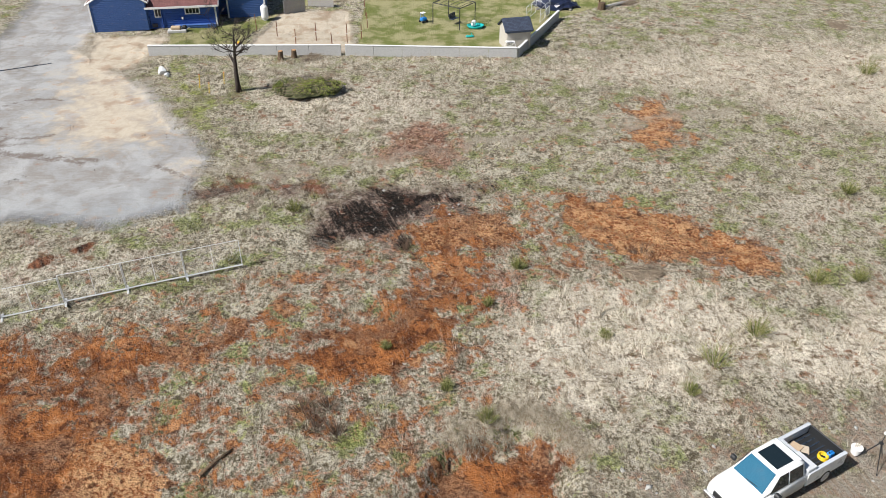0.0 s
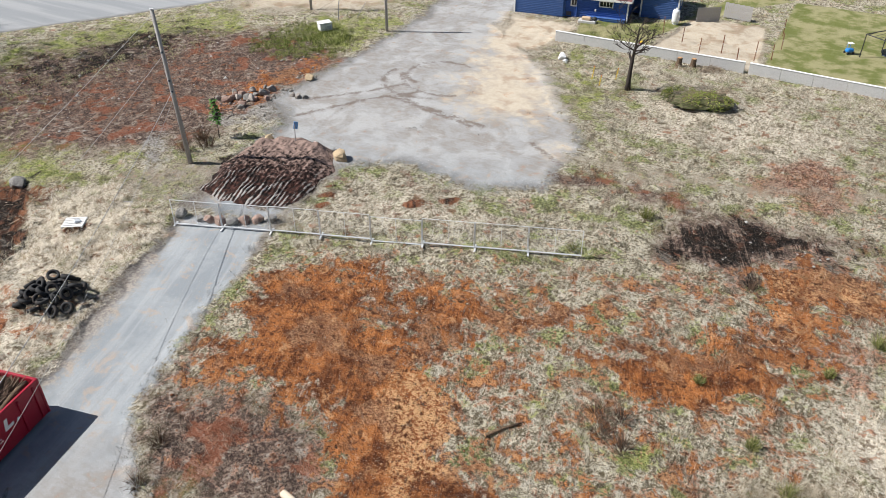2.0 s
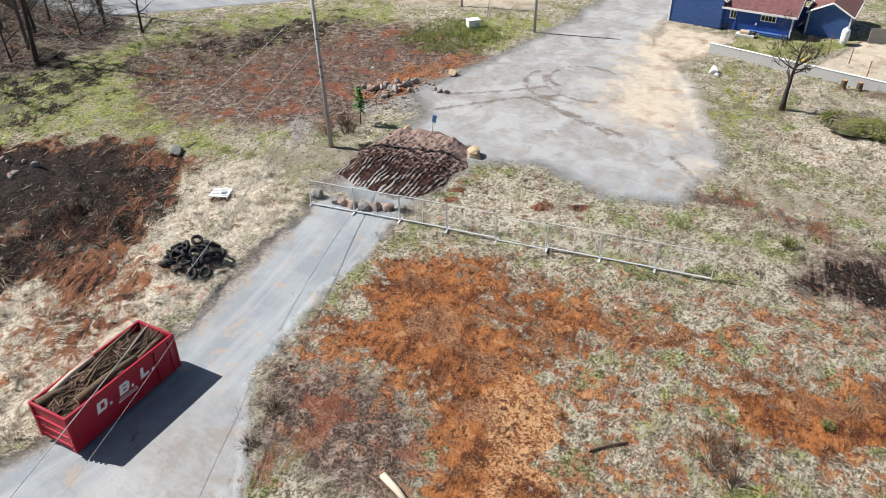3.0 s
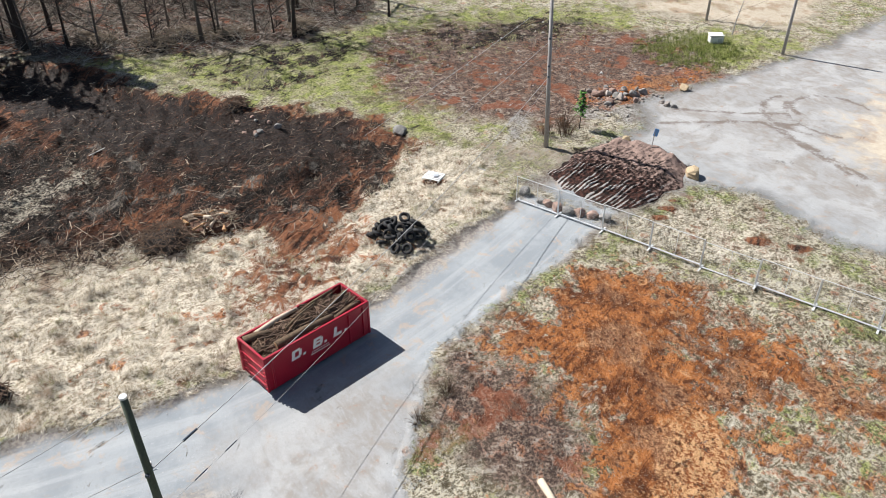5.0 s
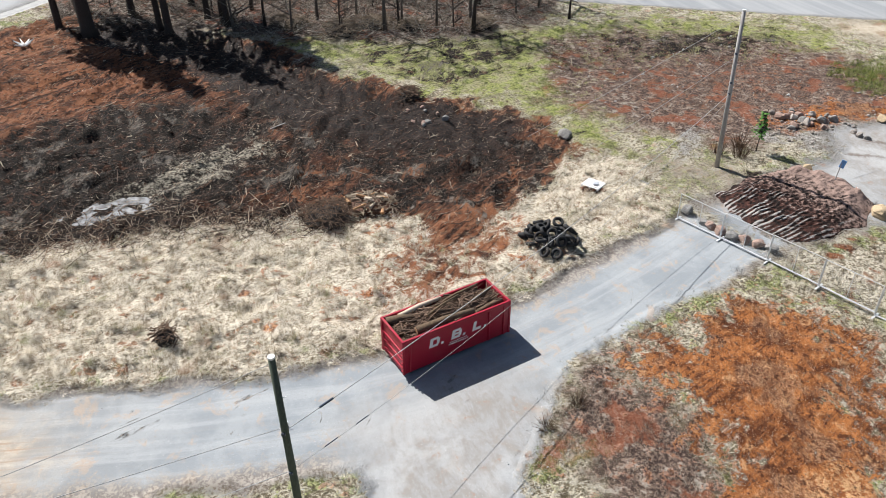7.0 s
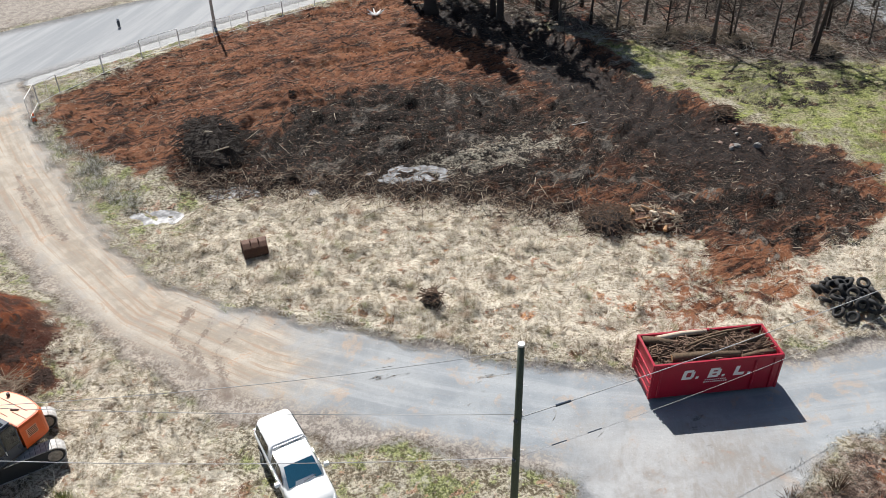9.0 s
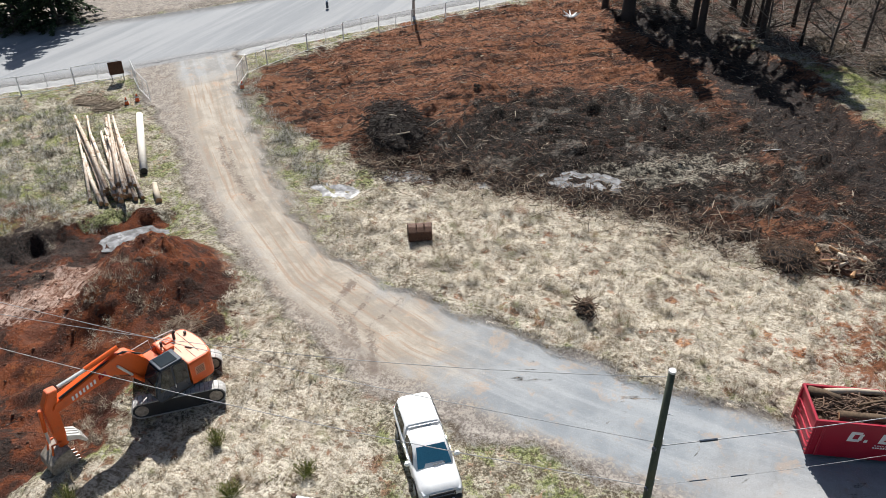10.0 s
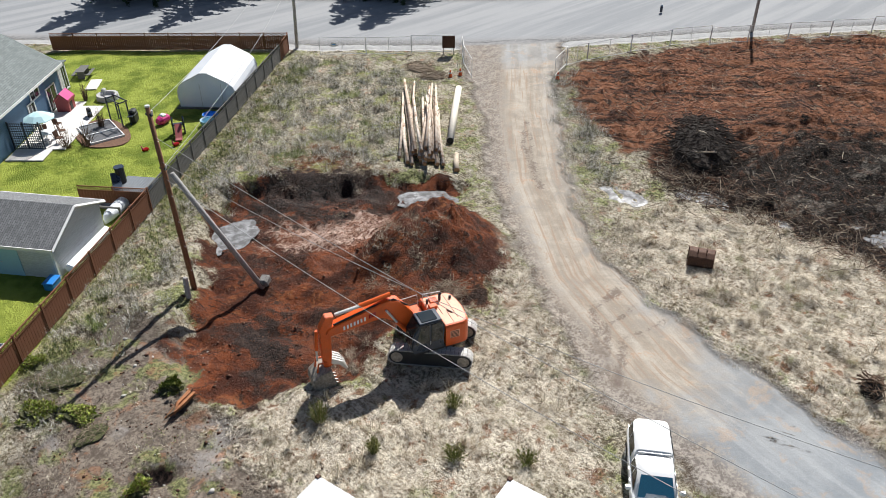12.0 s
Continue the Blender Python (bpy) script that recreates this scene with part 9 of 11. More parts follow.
def build_tyres():
    rnd = random.Random(8)
    bm = bmesh.new()
    prof = [(0.205, -0.085), (0.27, -0.11), (0.345, -0.09), (0.36, 0.0), (0.345, 0.09), (0.27, 0.11), (0.205, 0.085), (0.22, 0.0)]
    rings = [[(r * math.cos(math.tau * k / 18), r * math.sin(math.tau * k / 18), z) for k in range(18)] for r, z in prof]
    loft(bm, rings + [rings[0]], caps=False)
    bmesh.ops.remove_doubles(bm, verts=bm.verts, dist=1e-4)
    first = part("tyre", bm, M_RUBBER, smooth=True)
    tagged(first, "worn black rubber tyre thrown on a heap", "tyre", "heaped tyres")
    n = 0
    for ring_r, count, z in ((1.55, 11, 0.16), (0.9, 9, 0.42), (0.45, 6, 0.72), (1.2, 8, 0.5)):
        for k in range(count):
            a = math.tau * k / count + rnd.uniform(-0.25, 0.25)
            r = ring_r * rnd.uniform(0.8, 1.12)
            m = pose(-35.3 + r * math.cos(a), 17.85 + r * math.sin(a), height_at(-35.3, 17.85) + z + rnd.uniform(-0.05, 0.12), rnd.uniform(-50, 50), rnd.uniform(-45, 45), rnd.uniform(0, 360))
            if n == 0:
                first.matrix_basis = m
            else:
                copy_thing(first, m)
            n += 1


build_tyres()


def birch_wood():
    """Pale peeled trunks with dark scars and strips of reddish bark."""
    n = Nodes("peeled_birch")
    c = n.mix(n.step(n.noise(3.0, 4, 0.7, stretch=(0.5, 3, 3)), 0.4, 0.6), (0.55, 0.43, 0.33), (0.78, 0.70, 0.60))
    c = n.mix(n.step(n.noise(1.4, 4, 0.7), 0.54, 0.62, 0, 0.8), c, (0.22, 0.12, 0.07))
    c = n.mix(n.step(n.noise(5.0, 3, 0.7), 0.6, 0.66, 0, 0.8), c, (0.10, 0.07, 0.05))
    c = n.mix(n.math("MULTIPLY", n.random(), 0.5), c, (0.40, 0.28, 0.2))
    return n.done(c, 0.8, spec=0.25)


M_BIRCH = birch_wood()


def build_log_stack():
    rnd = random.Random(12)
    near = Vector((-33.6, -36.9))
    spots = [(-2.9, 0), (-1.9, 0), (-1.4, 0), (-0.9, 0), (-0.4, 0), (0.1, 0), (0.6, 0), (1.1, 0), (1.6, 0), (2.3, 0), (-1.3, 1), (-0.5, 1), (0.3, 1), (0.9, 1), (1.5, 1), (-0.2, 2), (0.7, 2), (-0.9, 1), (0.1, 1), (1.9, 1), (0.2, 2)]
    for k, (s, lay) in enumerate(spots):
        ang = radians(227.5 + rnd.uniform(-4.2, 4.2))
        side = Vector((math.cos(radians(317)), math.sin(radians(317))))
        start = near + side * (-s * 0.62 - 0.2) + Vector((math.cos(ang), math.sin(ang))) * rnd.uniform(-0.4, 1.6)
        ln, r = rnd.uniform(8.5, 15.0), rnd.uniform(0.11, 0.2)
        z = 0.22 + lay * 0.36
        p = thing("log", pose(start.x, start.y, z, 0, 0, math.degrees(ang)), "peeled pale log lying on the log stack", "log", "stacked logs")
        part("trunk", tube(bmesh.new(), [(0, 0, 0), (ln * 0.5, rnd.uniform(-.1, .1), 0.05), (ln, rnd.uniform(-.2, .2), 0.0)], [r, r * 0.85, r * 0.55], 10), M_BIRCH, p, smooth=True)
        part("sawn_end", tube(bmesh.new(), [(-0.012, 0, 0), (0.01, 0, 0)], r * 0.96, 10), M_CUT, p)
        for q in range(rnd.randint(0, 2)):
            u = rnd.uniform(0.4, 0.95) * ln
            a = rnd.uniform(0, math.pi)
            part("branch_stub", tube(bmesh.new(), [(u, 0, 0), (u + 0.25, 0.5 * math.cos(a), 0.4 * math.sin(a))], [0.035, 0.015], 5), M_BARK_LOG, p)
    p = thing("log", pose(-37.6, -37.9, 0.3, 0, 0, 221.3), "thick white debarked log beside the log stack", "log", "stacked logs")
    part("trunk", tube(bmesh.new(), [(0, 0, 0), (5.2, 0.03, 0.02), (10.6, 0, 0)], [0.27, 0.29, 0.28], 14), paint("white_debarked_wood", (0.74, 0.68, 0.58), 0.9, 0.8, grain=5, stretch=(0.6, 6, 6), dirt=(0.4, 0.28, 0.18), dirty=0.35), p, smooth=True)
    part("sawn_end", tube(bmesh.new(), [(-0.012, 0, 0), (0.01, 0, 0)], 0.262, 14), M_BLACK, p)
    for x, y, a, ln, r, lab in ((-35.6, -35.2, 225, 2.6, 0.22, "short log on the muddy ground"), (-9.6, 21.9, 52, 1.8, 0.09, "brown dead branch on the field"), (-14.9, 14.0, -12, 2.0, 0.17, "pale split log on the field")):
        p = thing("log", on_ground(x, y, a, r * 0.8), lab, "log")
        part("trunk", tube(bmesh.new(), [(-ln / 2, 0, 0), (0, 0.05, 0.02), (ln / 2, 0, 0)], [r, r * 0.9, r * 0.7], 9), M_BARK_LOG if r < 0.1 else M_PEELED, p, smooth=True)
        part("sawn_end", tube(bmesh.new(), [(-ln / 2 - 0.01, 0, 0), (-ln / 2 + 0.01, 0, 0)], r * 0.95, 9), M_CUT, p)


build_log_stack()


def build_split_stump():
    t = thing("split_stump", on_ground(-8.9, -26.8, 28), "splintered red-brown stump lying on bare ground", "stump")
    rnd = random.Random(12)
    for k in range(6):
        y, z = -0.2 + 0.08 * k, 0.08 + 0.1 * (k % 3)
        a, b = rnd.uniform(-0.95, -0.6), rnd.uniform(0.3, 0.95)
        bm = tube(bmesh.new(), [(a, y, z), (0, y + rnd.uniform(-0.05, 0.05), z + 0.08), (b, y + rnd.uniform(-0.2, 0.2), z + rnd.uniform(-0.05, 0.25))], [rnd.uniform(0.09, 0.15), 0.11, 0.025], 5)
        part("wood_splinter", bm, (M_SPLIT, M_BARK_LOG, M_SPLIT)[k % 3], t)
    for k in range(5):
        w = math.tau * k / 5
        part("root", tube(bmesh.new(), [(-0.7, 0, 0.15), (-1.0, 0.35 * math.cos(w), max(0.03, 0.15 + 0.3 * math.sin(w)))], [0.07, 0.02], 5), M_BARK_LOG, t)


M_SPLIT = paint("split_red_wood", (0.42, 0.17, 0.07), 0.5, 0.9, grain=7, stretch=(0.5, 6, 6), bump=0.4, dirty=0.3)
build_split_stump()

M_CHAR = paint("charred_branches", (0.06, 0.042, 0.032), 0.4, 0.95, grain=5, vary=0.7, island=True, bump=0.3)
M_DARK_EARTH = paint("dark_root_earth", (0.035, 0.026, 0.02), 0.5, 0.95, grain=7, bump=0.6)
branch_heap("brush_pile", on_ground(-50.6, -24.0, 35), "dark heap of burnt stumps and brush on cleared earth", 4.3, 2.6, 1.9, 420, 1.7, 0.035, M_CHAR, 3, under=M_DARK_EARTH, logs=2)
branch_heap("root_heap", on_ground(-42.0, 5.4, 10), "dark root heap at the edge of dry grass", 2.0, 1.7, 1.35, 260, 1.0, 0.026, M_TWIG, 4, under=M_DARK_EARTH)
branch_heap("split_wood_heap", on_ground(-42.8, 8.4, 60), "pale heap of split stump wood on brown earth", 2.0, 1.5, 0.8, 110, 0.8, 0.045, M_TWIG_PALE, 5, under=M_CLOD, logs=16)
branch_heap("root_stump", on_ground(-32.9, -4.7, 10), "dark upturned root stump in dry grass", 0.8, 0.6, 0.6, 55, 0.9, 0.03, M_TWIG, 6, under=M_DARK_EARTH)
branch_heap("root_stump", on_ground(-60.5, 16.0, 10), "dark root stump at the edge of the cleared ground", 1.2, 0.9, 0.9, 90, 1.2, 0.035, M_TWIG, 7, under=M_DARK_EARTH)
branch_heap("dead_bramble", on_ground(-23.3, -23.9, 0), "tangle of dry stems beside the excavator", 1.6, 1.0, 0.7, 150, 1.4, 0.018, M_TWIG_PALE, 10, under=M_CLOD)
for k, (x, y, rx, ry) in enumerate(((11.8, 36.0, 1.5, 0.8), (-12.5, 71.0, 1.2, 0.8), (21.9, 89.9, 1.5, 0.9), (43.0, 82.0, 1.6, 1.2), (-47, -51.5, 1.6, 1.3), (-46.4, -49.2, 1.3, 1.0))):
    branch_heap("dead_branches", on_ground(x, y, 30 * k), "grey heap of dead branches on rough grass", rx, ry, 0.3, 110, 1.3, 0.016, M_TWIG_PALE, 60 + k, under=M_TWIG_PALE)
for k, (x, y, rx, ry) in enumerate(((-79.5, 13.5, 3.0, 1.8), (-80.5, 17.5, 2.6, 2.2), (-78.5, 21.0, 2.0, 1.6), (-76.2, 28.5, 2.2, 1.4), (-83.5, 9.0, 2.4, 1.6))):
    branch_heap("fallen_branches", on_ground(x, y, 50 * k), "pale tangle of fallen branches at the wood's edge", rx, ry, 0.7, 130, 2.6, 0.035, M_TWIG_PALE, 80 + k, under=M_DARK_EARTH)
for x, y in ((-15.5, 70.9), (-14.3, 71.4)):
    t = thing("tree_stump", on_ground(x, y), "short dark tree stump beside the garden wall", "stump")
    part("bole", tube(bmesh.new(), [(0, 0, -0.1), (0.03, 0.02, 0.25), (0.05, 0.02, 0.75)], [0.36, 0.26, 0.24], 10), M_BARK_LOG, t)
    part("sawn_top", tube(bmesh.new(), [(0.05, 0.02, 0.74), (0.05, 0.02, 0.76)], 0.22, 10), M_CUT, t)
t = thing("fallen_beam", on_ground(18.6, 87.6, 18), "grey timber beam and stump on the grass", "timber")
part("beam", tube(bmesh.new(), [(0, 0, 0.3), (4.6, 1.2, 0.35)], 0.16, 8), M_POLE_GREY, t)
part("stump", tube(bmesh.new(), [(-0.4, 0, 0), (-0.4, 0, 0.8)], [0.5, 0.4], 10), M_BARK_LOG, t)
for k, (x, y, a, ln) in enumerate(((-66, 6.2, 60, 2.4), (-40.6, 27.2, 20, 1.6), (-57.5, 4.2, 120, 1.5))):
    t = part("plank", box(bmesh.new(), (ln, 0.1, 0.03), bevel=0.006), M_POLE_GREY)
    t.matrix_basis = on_ground(x, y, a, 0.03)
    tagged(t, "weathered plank lying on the ground", "plank", "loose planks")


def build_small_site_things():
    t = thing("wooden_pallet", on_ground(-40.5, 23.5, 35, 0.1), "white wooden pallet with rags on dry grass", "pallet")
    for k in range(6):
        part("deck_board", box(bmesh.new(), (1.3, 0.13, 0.03), (0, -0.5 + 0.2 * k, 0.13), bevel=0.004), M_TRIM, t)
    for x in (-0.6, 0, 0.6):
        part("stringer", box(bmesh.new(), (0.09, 1.15, 0.1), (x, 0, 0.06)), M_TRIM, t)
    part("rag", box(bmesh.new(), (0.4, 0.4, 0.15), (0.2, 0, 0.2), (5, 8, 30), 0.06), M_GREY_PAINT, t)
    t = thing("blue_sign_post", on_ground(-35.5, 39.1, 35), "blue sign on a thin leaning post", "sign")
    part("post", tube(bmesh.new(), [(0, 0, 0), (0.12, 0.05, 2.1)], 0.035), M_POLE_GREY, t)
    part("sign_plate", box(bmesh.new(), (0.32, 0.03, 0.6), (0.2, 0.04, 2.0), (0, 10, 0), 0.01), M_SIGN_BLUE, t)
    for x, y in ((-36.9, 38.9), (-34.3, 40.0)):
        t = thing("survey_stake", on_ground(x, y), "short white survey stake in the topsoil", "stake")
        part("stake", box(bmesh.new(), (0.08, 0.05, 0.7), (0, 0, 0.3)), M_TRIM, t)
        part("ribbon", box(bmesh.new(), (0.1, 0.07, 0.08), (0, 0, 0.6)), M_ORANGE_PLASTIC, t)
    t = thing("white_utility_box", on_ground(-50.7, 62.6, 60), "white plastic utility cabinet on the grass verge", "utility box")
    part("body", box(bmesh.new(), (1.35, 0.85, 0.7), (0, 0, 0.35), bevel=0.05), M_TRIM, t)
    part("lid", box(bmesh.new(), (1.45, 0.55, 0.1), (0, 0.22, 0.78), (18, 0, 0), 0.03), M_WHITE_SIGN, t)
    part("front_lid", box(bmesh.new(), (1.45, 0.5, 0.1), (0, -0.24, 0.76), (-14, 0, 0), 0.03), M_WHITE_SIGN, t)
    part("hatch", box(bmesh.new(), (0.4, 0.04, 0.4), (0.3, -0.44, 0.32), bevel=0.01), M_GREY_PAINT, t)
    t = thing("thin_sapling", on_ground(-51.6, 66.1, 10), "thin bare leaning sapling on the verge", "tree")
    part("stem", tube(bmesh.new(), [(0, 0, -0.1), (0.1, 0.1, 1.6), (0.5, 0.25, 4.2)], [0.07, 0.05, 0.02], 7), M_POLE_GREY, t)
    for x, y, z, dx, dy in ((0.1, 0.1, 1.7, 0.7, -0.3), (0.2, 0.15, 2.3, -0.6, 0.3), (0.3, 0.2, 2.9, 0.5, 0.6)):
        part("twig", tube(bmesh.new(), [(x, y, z), (x + dx, y + dy, z + 0.7)], [0.022, 0.008], 5), M_POLE_GREY, t)
    t = thing("leaning_stake", on_ground(-50.2, 67.6, 0), "thin pale stake leaning on the verge", "stake")
    part("stake", tube(bmesh.new(), [(0, 0, -0.1), (0.9, 0.5, 1.6)], 0.03, 5), M_POLE_GREY, t)
    part("tip", tube(bmesh.new(), [(0.9, 0.5, 1.6), (0.94, 0.52, 1.67)], 0.034, 5), M_GALV, t)
    for x, y, z in ((-21.3, 63.5, 1.2), (-20.3, 62.7, 0.9), (-19.4, 64.5, 1.0)):
        t = thing("yellow_stake", on_ground(x, y), "yellow survey stake in the rough grass", "stake")
        part("stake", tube(bmesh.new(), [(0, 0, 0), (0.1, 0.1, z)], 0.04, 5), M_YELLOW, t)
        part("tip", tube(bmesh.new(), [(0.1, 0.1, z), (0.105, 0.105, z + 0.06)], 0.045, 5), M_ORANGE_PLASTIC, t)
    t = thing("hydrant", pose(-78.6, -45.2, 0.1), "small dark hydrant beside the road", "hydrant")
    part("barrel", tube(bmesh.new(), [(0, 0, 0), (0, 0, 0.7)], 0.15, 12), M_CAB, t)
    part("bonnet", tube(bmesh.new(), [(0, 0, 0.7), (0, 0, 0.9)], [0.17, 0.06], 12), M_GALV, t)
    part("nozzle", tube(bmesh.new(), [(-0.25, 0, 0.5), (0.25, 0, 0.5)], 0.07, 8), M_CAB, t)
    t = thing("white_stump_wood", on_ground(-85.2, -17.8), "pale splintered stump wood on red earth", "stump")
    for k in range(7):
        a = k * 0.9
        part("splinter", tube(bmesh.new(), [(0.2 * math.cos(a), 0.2 * math.sin(a), 0.2), (1.1 * math.cos(a), 1.0 * math.sin(a), 0.5 + 0.1 * (k % 3))], [0.14, 0.04], 6), M_TRIM, t)


build_small_site_things()


def puddle(x, y, rx, ry, turn, level, seed):
    bm = bmesh.new()
    pts = []
    for k in range(64):
        a = math.tau * k / 64
        f = 0.95 + 0.35 * noise.noise(Vector((math.cos(a) * 1.6 + seed, math.sin(a) * 1.6, seed))) + 0.1 * noise.noise(Vector((math.cos(a) * 5 + seed, math.sin(a) * 5, seed)))
        pts.append((rx * f * math.cos(a), ry * f * math.sin(a), 0))
    bm.faces.new([bm.verts.new(p) for p in pts])
    w = part("puddle", bm, M_WATER)
    w.matrix_basis = pose(x, y, level, 0, 0, turn)
    return tagged(w, "shallow muddy puddle reflecting the sky", "puddle", kind="structure")


for k, (x, y, rx, ry, a) in enumerate(PUDDLES):
    puddle(x, y, rx, ry, a, -0.2 if k < 4 else (-0.71, -0.91)[k - 4], k)


def build_topsoil():
    """The ridged heap of dark topsoil that closes the lane."""
    step = 0.1
    xs, ys = np.arange(-39.6, -29.0, step), np.arange(29.6, 42.0, step)
    gx, gy = np.meshgrid(xs, ys)
    px, py = gx.ravel(), gy.ravel()
    body = np.clip(zone_value(px + 0.2 * rough_field(px, py, 2.0, 51), py + 0.2 * rough_field(px, py, 2.0, 52), TOPSOIL, 1.1) * 1.6 - 0.5, 0, 1)
    u = px * 0.97 + py * 0.22 + 0.12 * rough_field(px, py, 4, 15)
    v = py * 0.96 - px * 0.28
    u = (u + 25.8) * (1 + (46 - v) * 0.012)
    fade = np.clip((v - 39.5) / 8.0, 0, 1)
    furrow = np.abs(np.sin(u * 9.5 + 0.5 * rough_field(px, py * 0.35, 1.5, 16))) * np.clip(0.8 + 0.35 * rough_field(px, py * 0.4, 1.0, 57), 0.2, 1.2)
    z = body * (0.2 + 0.62 * fade + 0.15 * furrow * (1.1 - 0.85 * fade)) + body * (0.025 * rough_field(px, py, 0.5, 19) + 0.1 * fade * rough_field(px, py, 1.3, 20))
    z = np.where(body > 0.02, z + np.clip(ground_height(px, py), -0.1, 0.2), -0.6)
    me = bpy.data.meshes.new("soil_mound")
    nx, ny = len(xs), len(ys)
    i = (np.arange(ny - 1)[:, None] * nx + np.arange(nx - 1)[None, :]).ravel()
    keep = body[i] > 0.0
    faces = np.stack([i, i + 1, i + nx + 1, i + nx], 1)[keep]
    me.from_pydata(np.stack([px, py, z], 1).tolist(), [], faces.tolist())
    layer = me.color_attributes.new("crust", "FLOAT_COLOR", "POINT")
    layer.data.foreach_set("color", np.stack([furrow * (1 - 0.75 * fade), fade, body, np.ones_like(px)], 1).astype(np.float32).ravel())
    n = Nodes("ridged_topsoil")
    s = n.split(n.attr("crust")["Color"])
    small, fine = n.noise(3.0, 5, 0.7), n.noise(14.0, 3, 0.7)
    add_small = n.math("ADD", n.math("MULTIPLY", small, 0.5), n.math("MULTIPLY", fine, 0.5))
    c = n.mix(n.step(small, 0.4, 0.65), (0.010, 0.007, 0.006), (0.075, 0.030, 0.022))
    c = n.mix(n.step(n.math("ADD", s[1], n.math("MULTIPLY", n.math("SUBTRACT", small, 0.5), 2.5)), 0.45, 0.9, 0, 0.9), c, (0.27, 0.19, 0.16))
    c = n.mix(n.step(n.math("ADD", s[0], n.math("MULTIPLY", n.math("SUBTRACT", add_small, 0.5), 1.6)), 0.5, 0.8, 0, 0.85), c, (0.38, 0.36, 0.34))
    n.bump(fine, 0.8, 0.05)
    me.materials.append(n.done(c, 0.95, spec=0.2))
    tagged(new("soil_mound", me), "furrowed heap of dark topsoil closing the gravel lane", "soil heap")


build_topsoil()


# ---- trees ----
M_BARK = paint("grey_bark", (0.135, 0.115, 0.1), 0.5, 0.95, grain=10, stretch=(3, 3, 0.6), bump=0.5)
M_BARK_DARK = paint("dark_bark", (0.06, 0.045, 0.038), 0.5, 0.95, grain=10, stretch=(3, 3, 0.6), bump=0.5)
M_NEEDLE = ramp_random("conifer_needles", [(0.018, 0.035, 0.014), (0.03, 0.055, 0.02), (0.045, 0.075, 0.025), (0.02, 0.03, 0.015)])
M_FRESH_NEEDLE = ramp_random("fresh_green_needles", [(0.06, 0.17, 0.03), (0.10, 0.25, 0.05), (0.14, 0.30, 0.07)])
M_LEAF = ramp_random("shrub_leaves", [(0.10, 0.13, 0.025), (0.17, 0.20, 0.045), (0.27, 0.27, 0.08), (0.07, 0.10, 0.025)])
M_MOSS = ramp_random("moss_leaves", [(0.15, 0.21, 0.03), (0.27, 0.34, 0.06), (0.40, 0.42, 0.12), (0.22, 0.18, 0.08)])


def grow(bm, p, d, ln, r, depth, rnd, bend=0.25, thin=0.012, spread=0.75, kids=(2, 3)):
    """One limb and its branches."""
    pts, rs = [p.copy()], [r]
    seg = 3 if depth > 1 else 2
    for k in range(seg):
        d = (d + Vector((rnd.gauss(0, bend), rnd.gauss(0, bend), rnd.gauss(0.05, bend * 0.6))) * 0.5).normalized()
        pts.append(pts[-1] + d * ln / seg)
        rs.append(max(thin, r * (1 - 0.5 * (k + 1) / seg)))
    tube(bm, pts, rs, 6 if depth > 2 else 4, False)
    if depth <= 0:
        return
    for _ in range(rnd.randint(*kids)):
        i = rnd.randint(1, len(pts) - 1)
        nd = (d * 0.7 + Vector((rnd.uniform(-1, 1), rnd.uniform(-1, 1), rnd.uniform(-0.25, 0.7))) * spread).normalized()
        grow(bm, pts[i], nd, ln * rnd.uniform(0.5, 0.8), rs[i] * 0.65, depth - 1, rnd, bend, thin, spread, kids)


def bare_tree(m, h, r, seed, label, mat=M_BARK, depth=4, forks=6, low=0.35, thin=0.012):
    rnd = random.Random(seed)
    t = thing("bare_tree", m, label, "tree", "bare trees")
    pts, rs = [], []
    for k in range(7):
        u = k / 6
        pts.append(Vector((0.05 * h * math.sin(seed + u * 2.5) * u, 0.05 * h * math.cos(seed * 1.7 + u * 2) * u, -0.2 + (h + 0.2) * u)))
        rs.append(r * (1.25 if k == 0 else 1) * (1 - 0.85 * u) + 0.01)
    part("trunk", tube(bmesh.new(), pts, rs, 8), mat, t, smooth=True)
    bm = bmesh.new()
    for _ in range(forks):
        u = rnd.uniform(low, 0.98)
        i = min(5, int(u * 6))
        p = pts[i].lerp(pts[i + 1], u * 6 - i)
        a = rnd.uniform(0, math.tau)
        grow(bm, p, Vector((math.cos(a), math.sin(a), rnd.uniform(0.2, 0.9))).normalized(), h * rnd.uniform(0.2, 0.34), r * (1 - u) * 0.7 + 0.015, depth - 1, rnd, thin=thin)
    part("crown", bm, mat, t)
    return t


garden_tree = bare_tree(on_ground(-17.7, 62.8, 40), 5.6, 0.24, 5, "gnarled bare tree with dense twigs on the rough field", M_BARK_DARK, 5, 11, 0.4, 0.014)


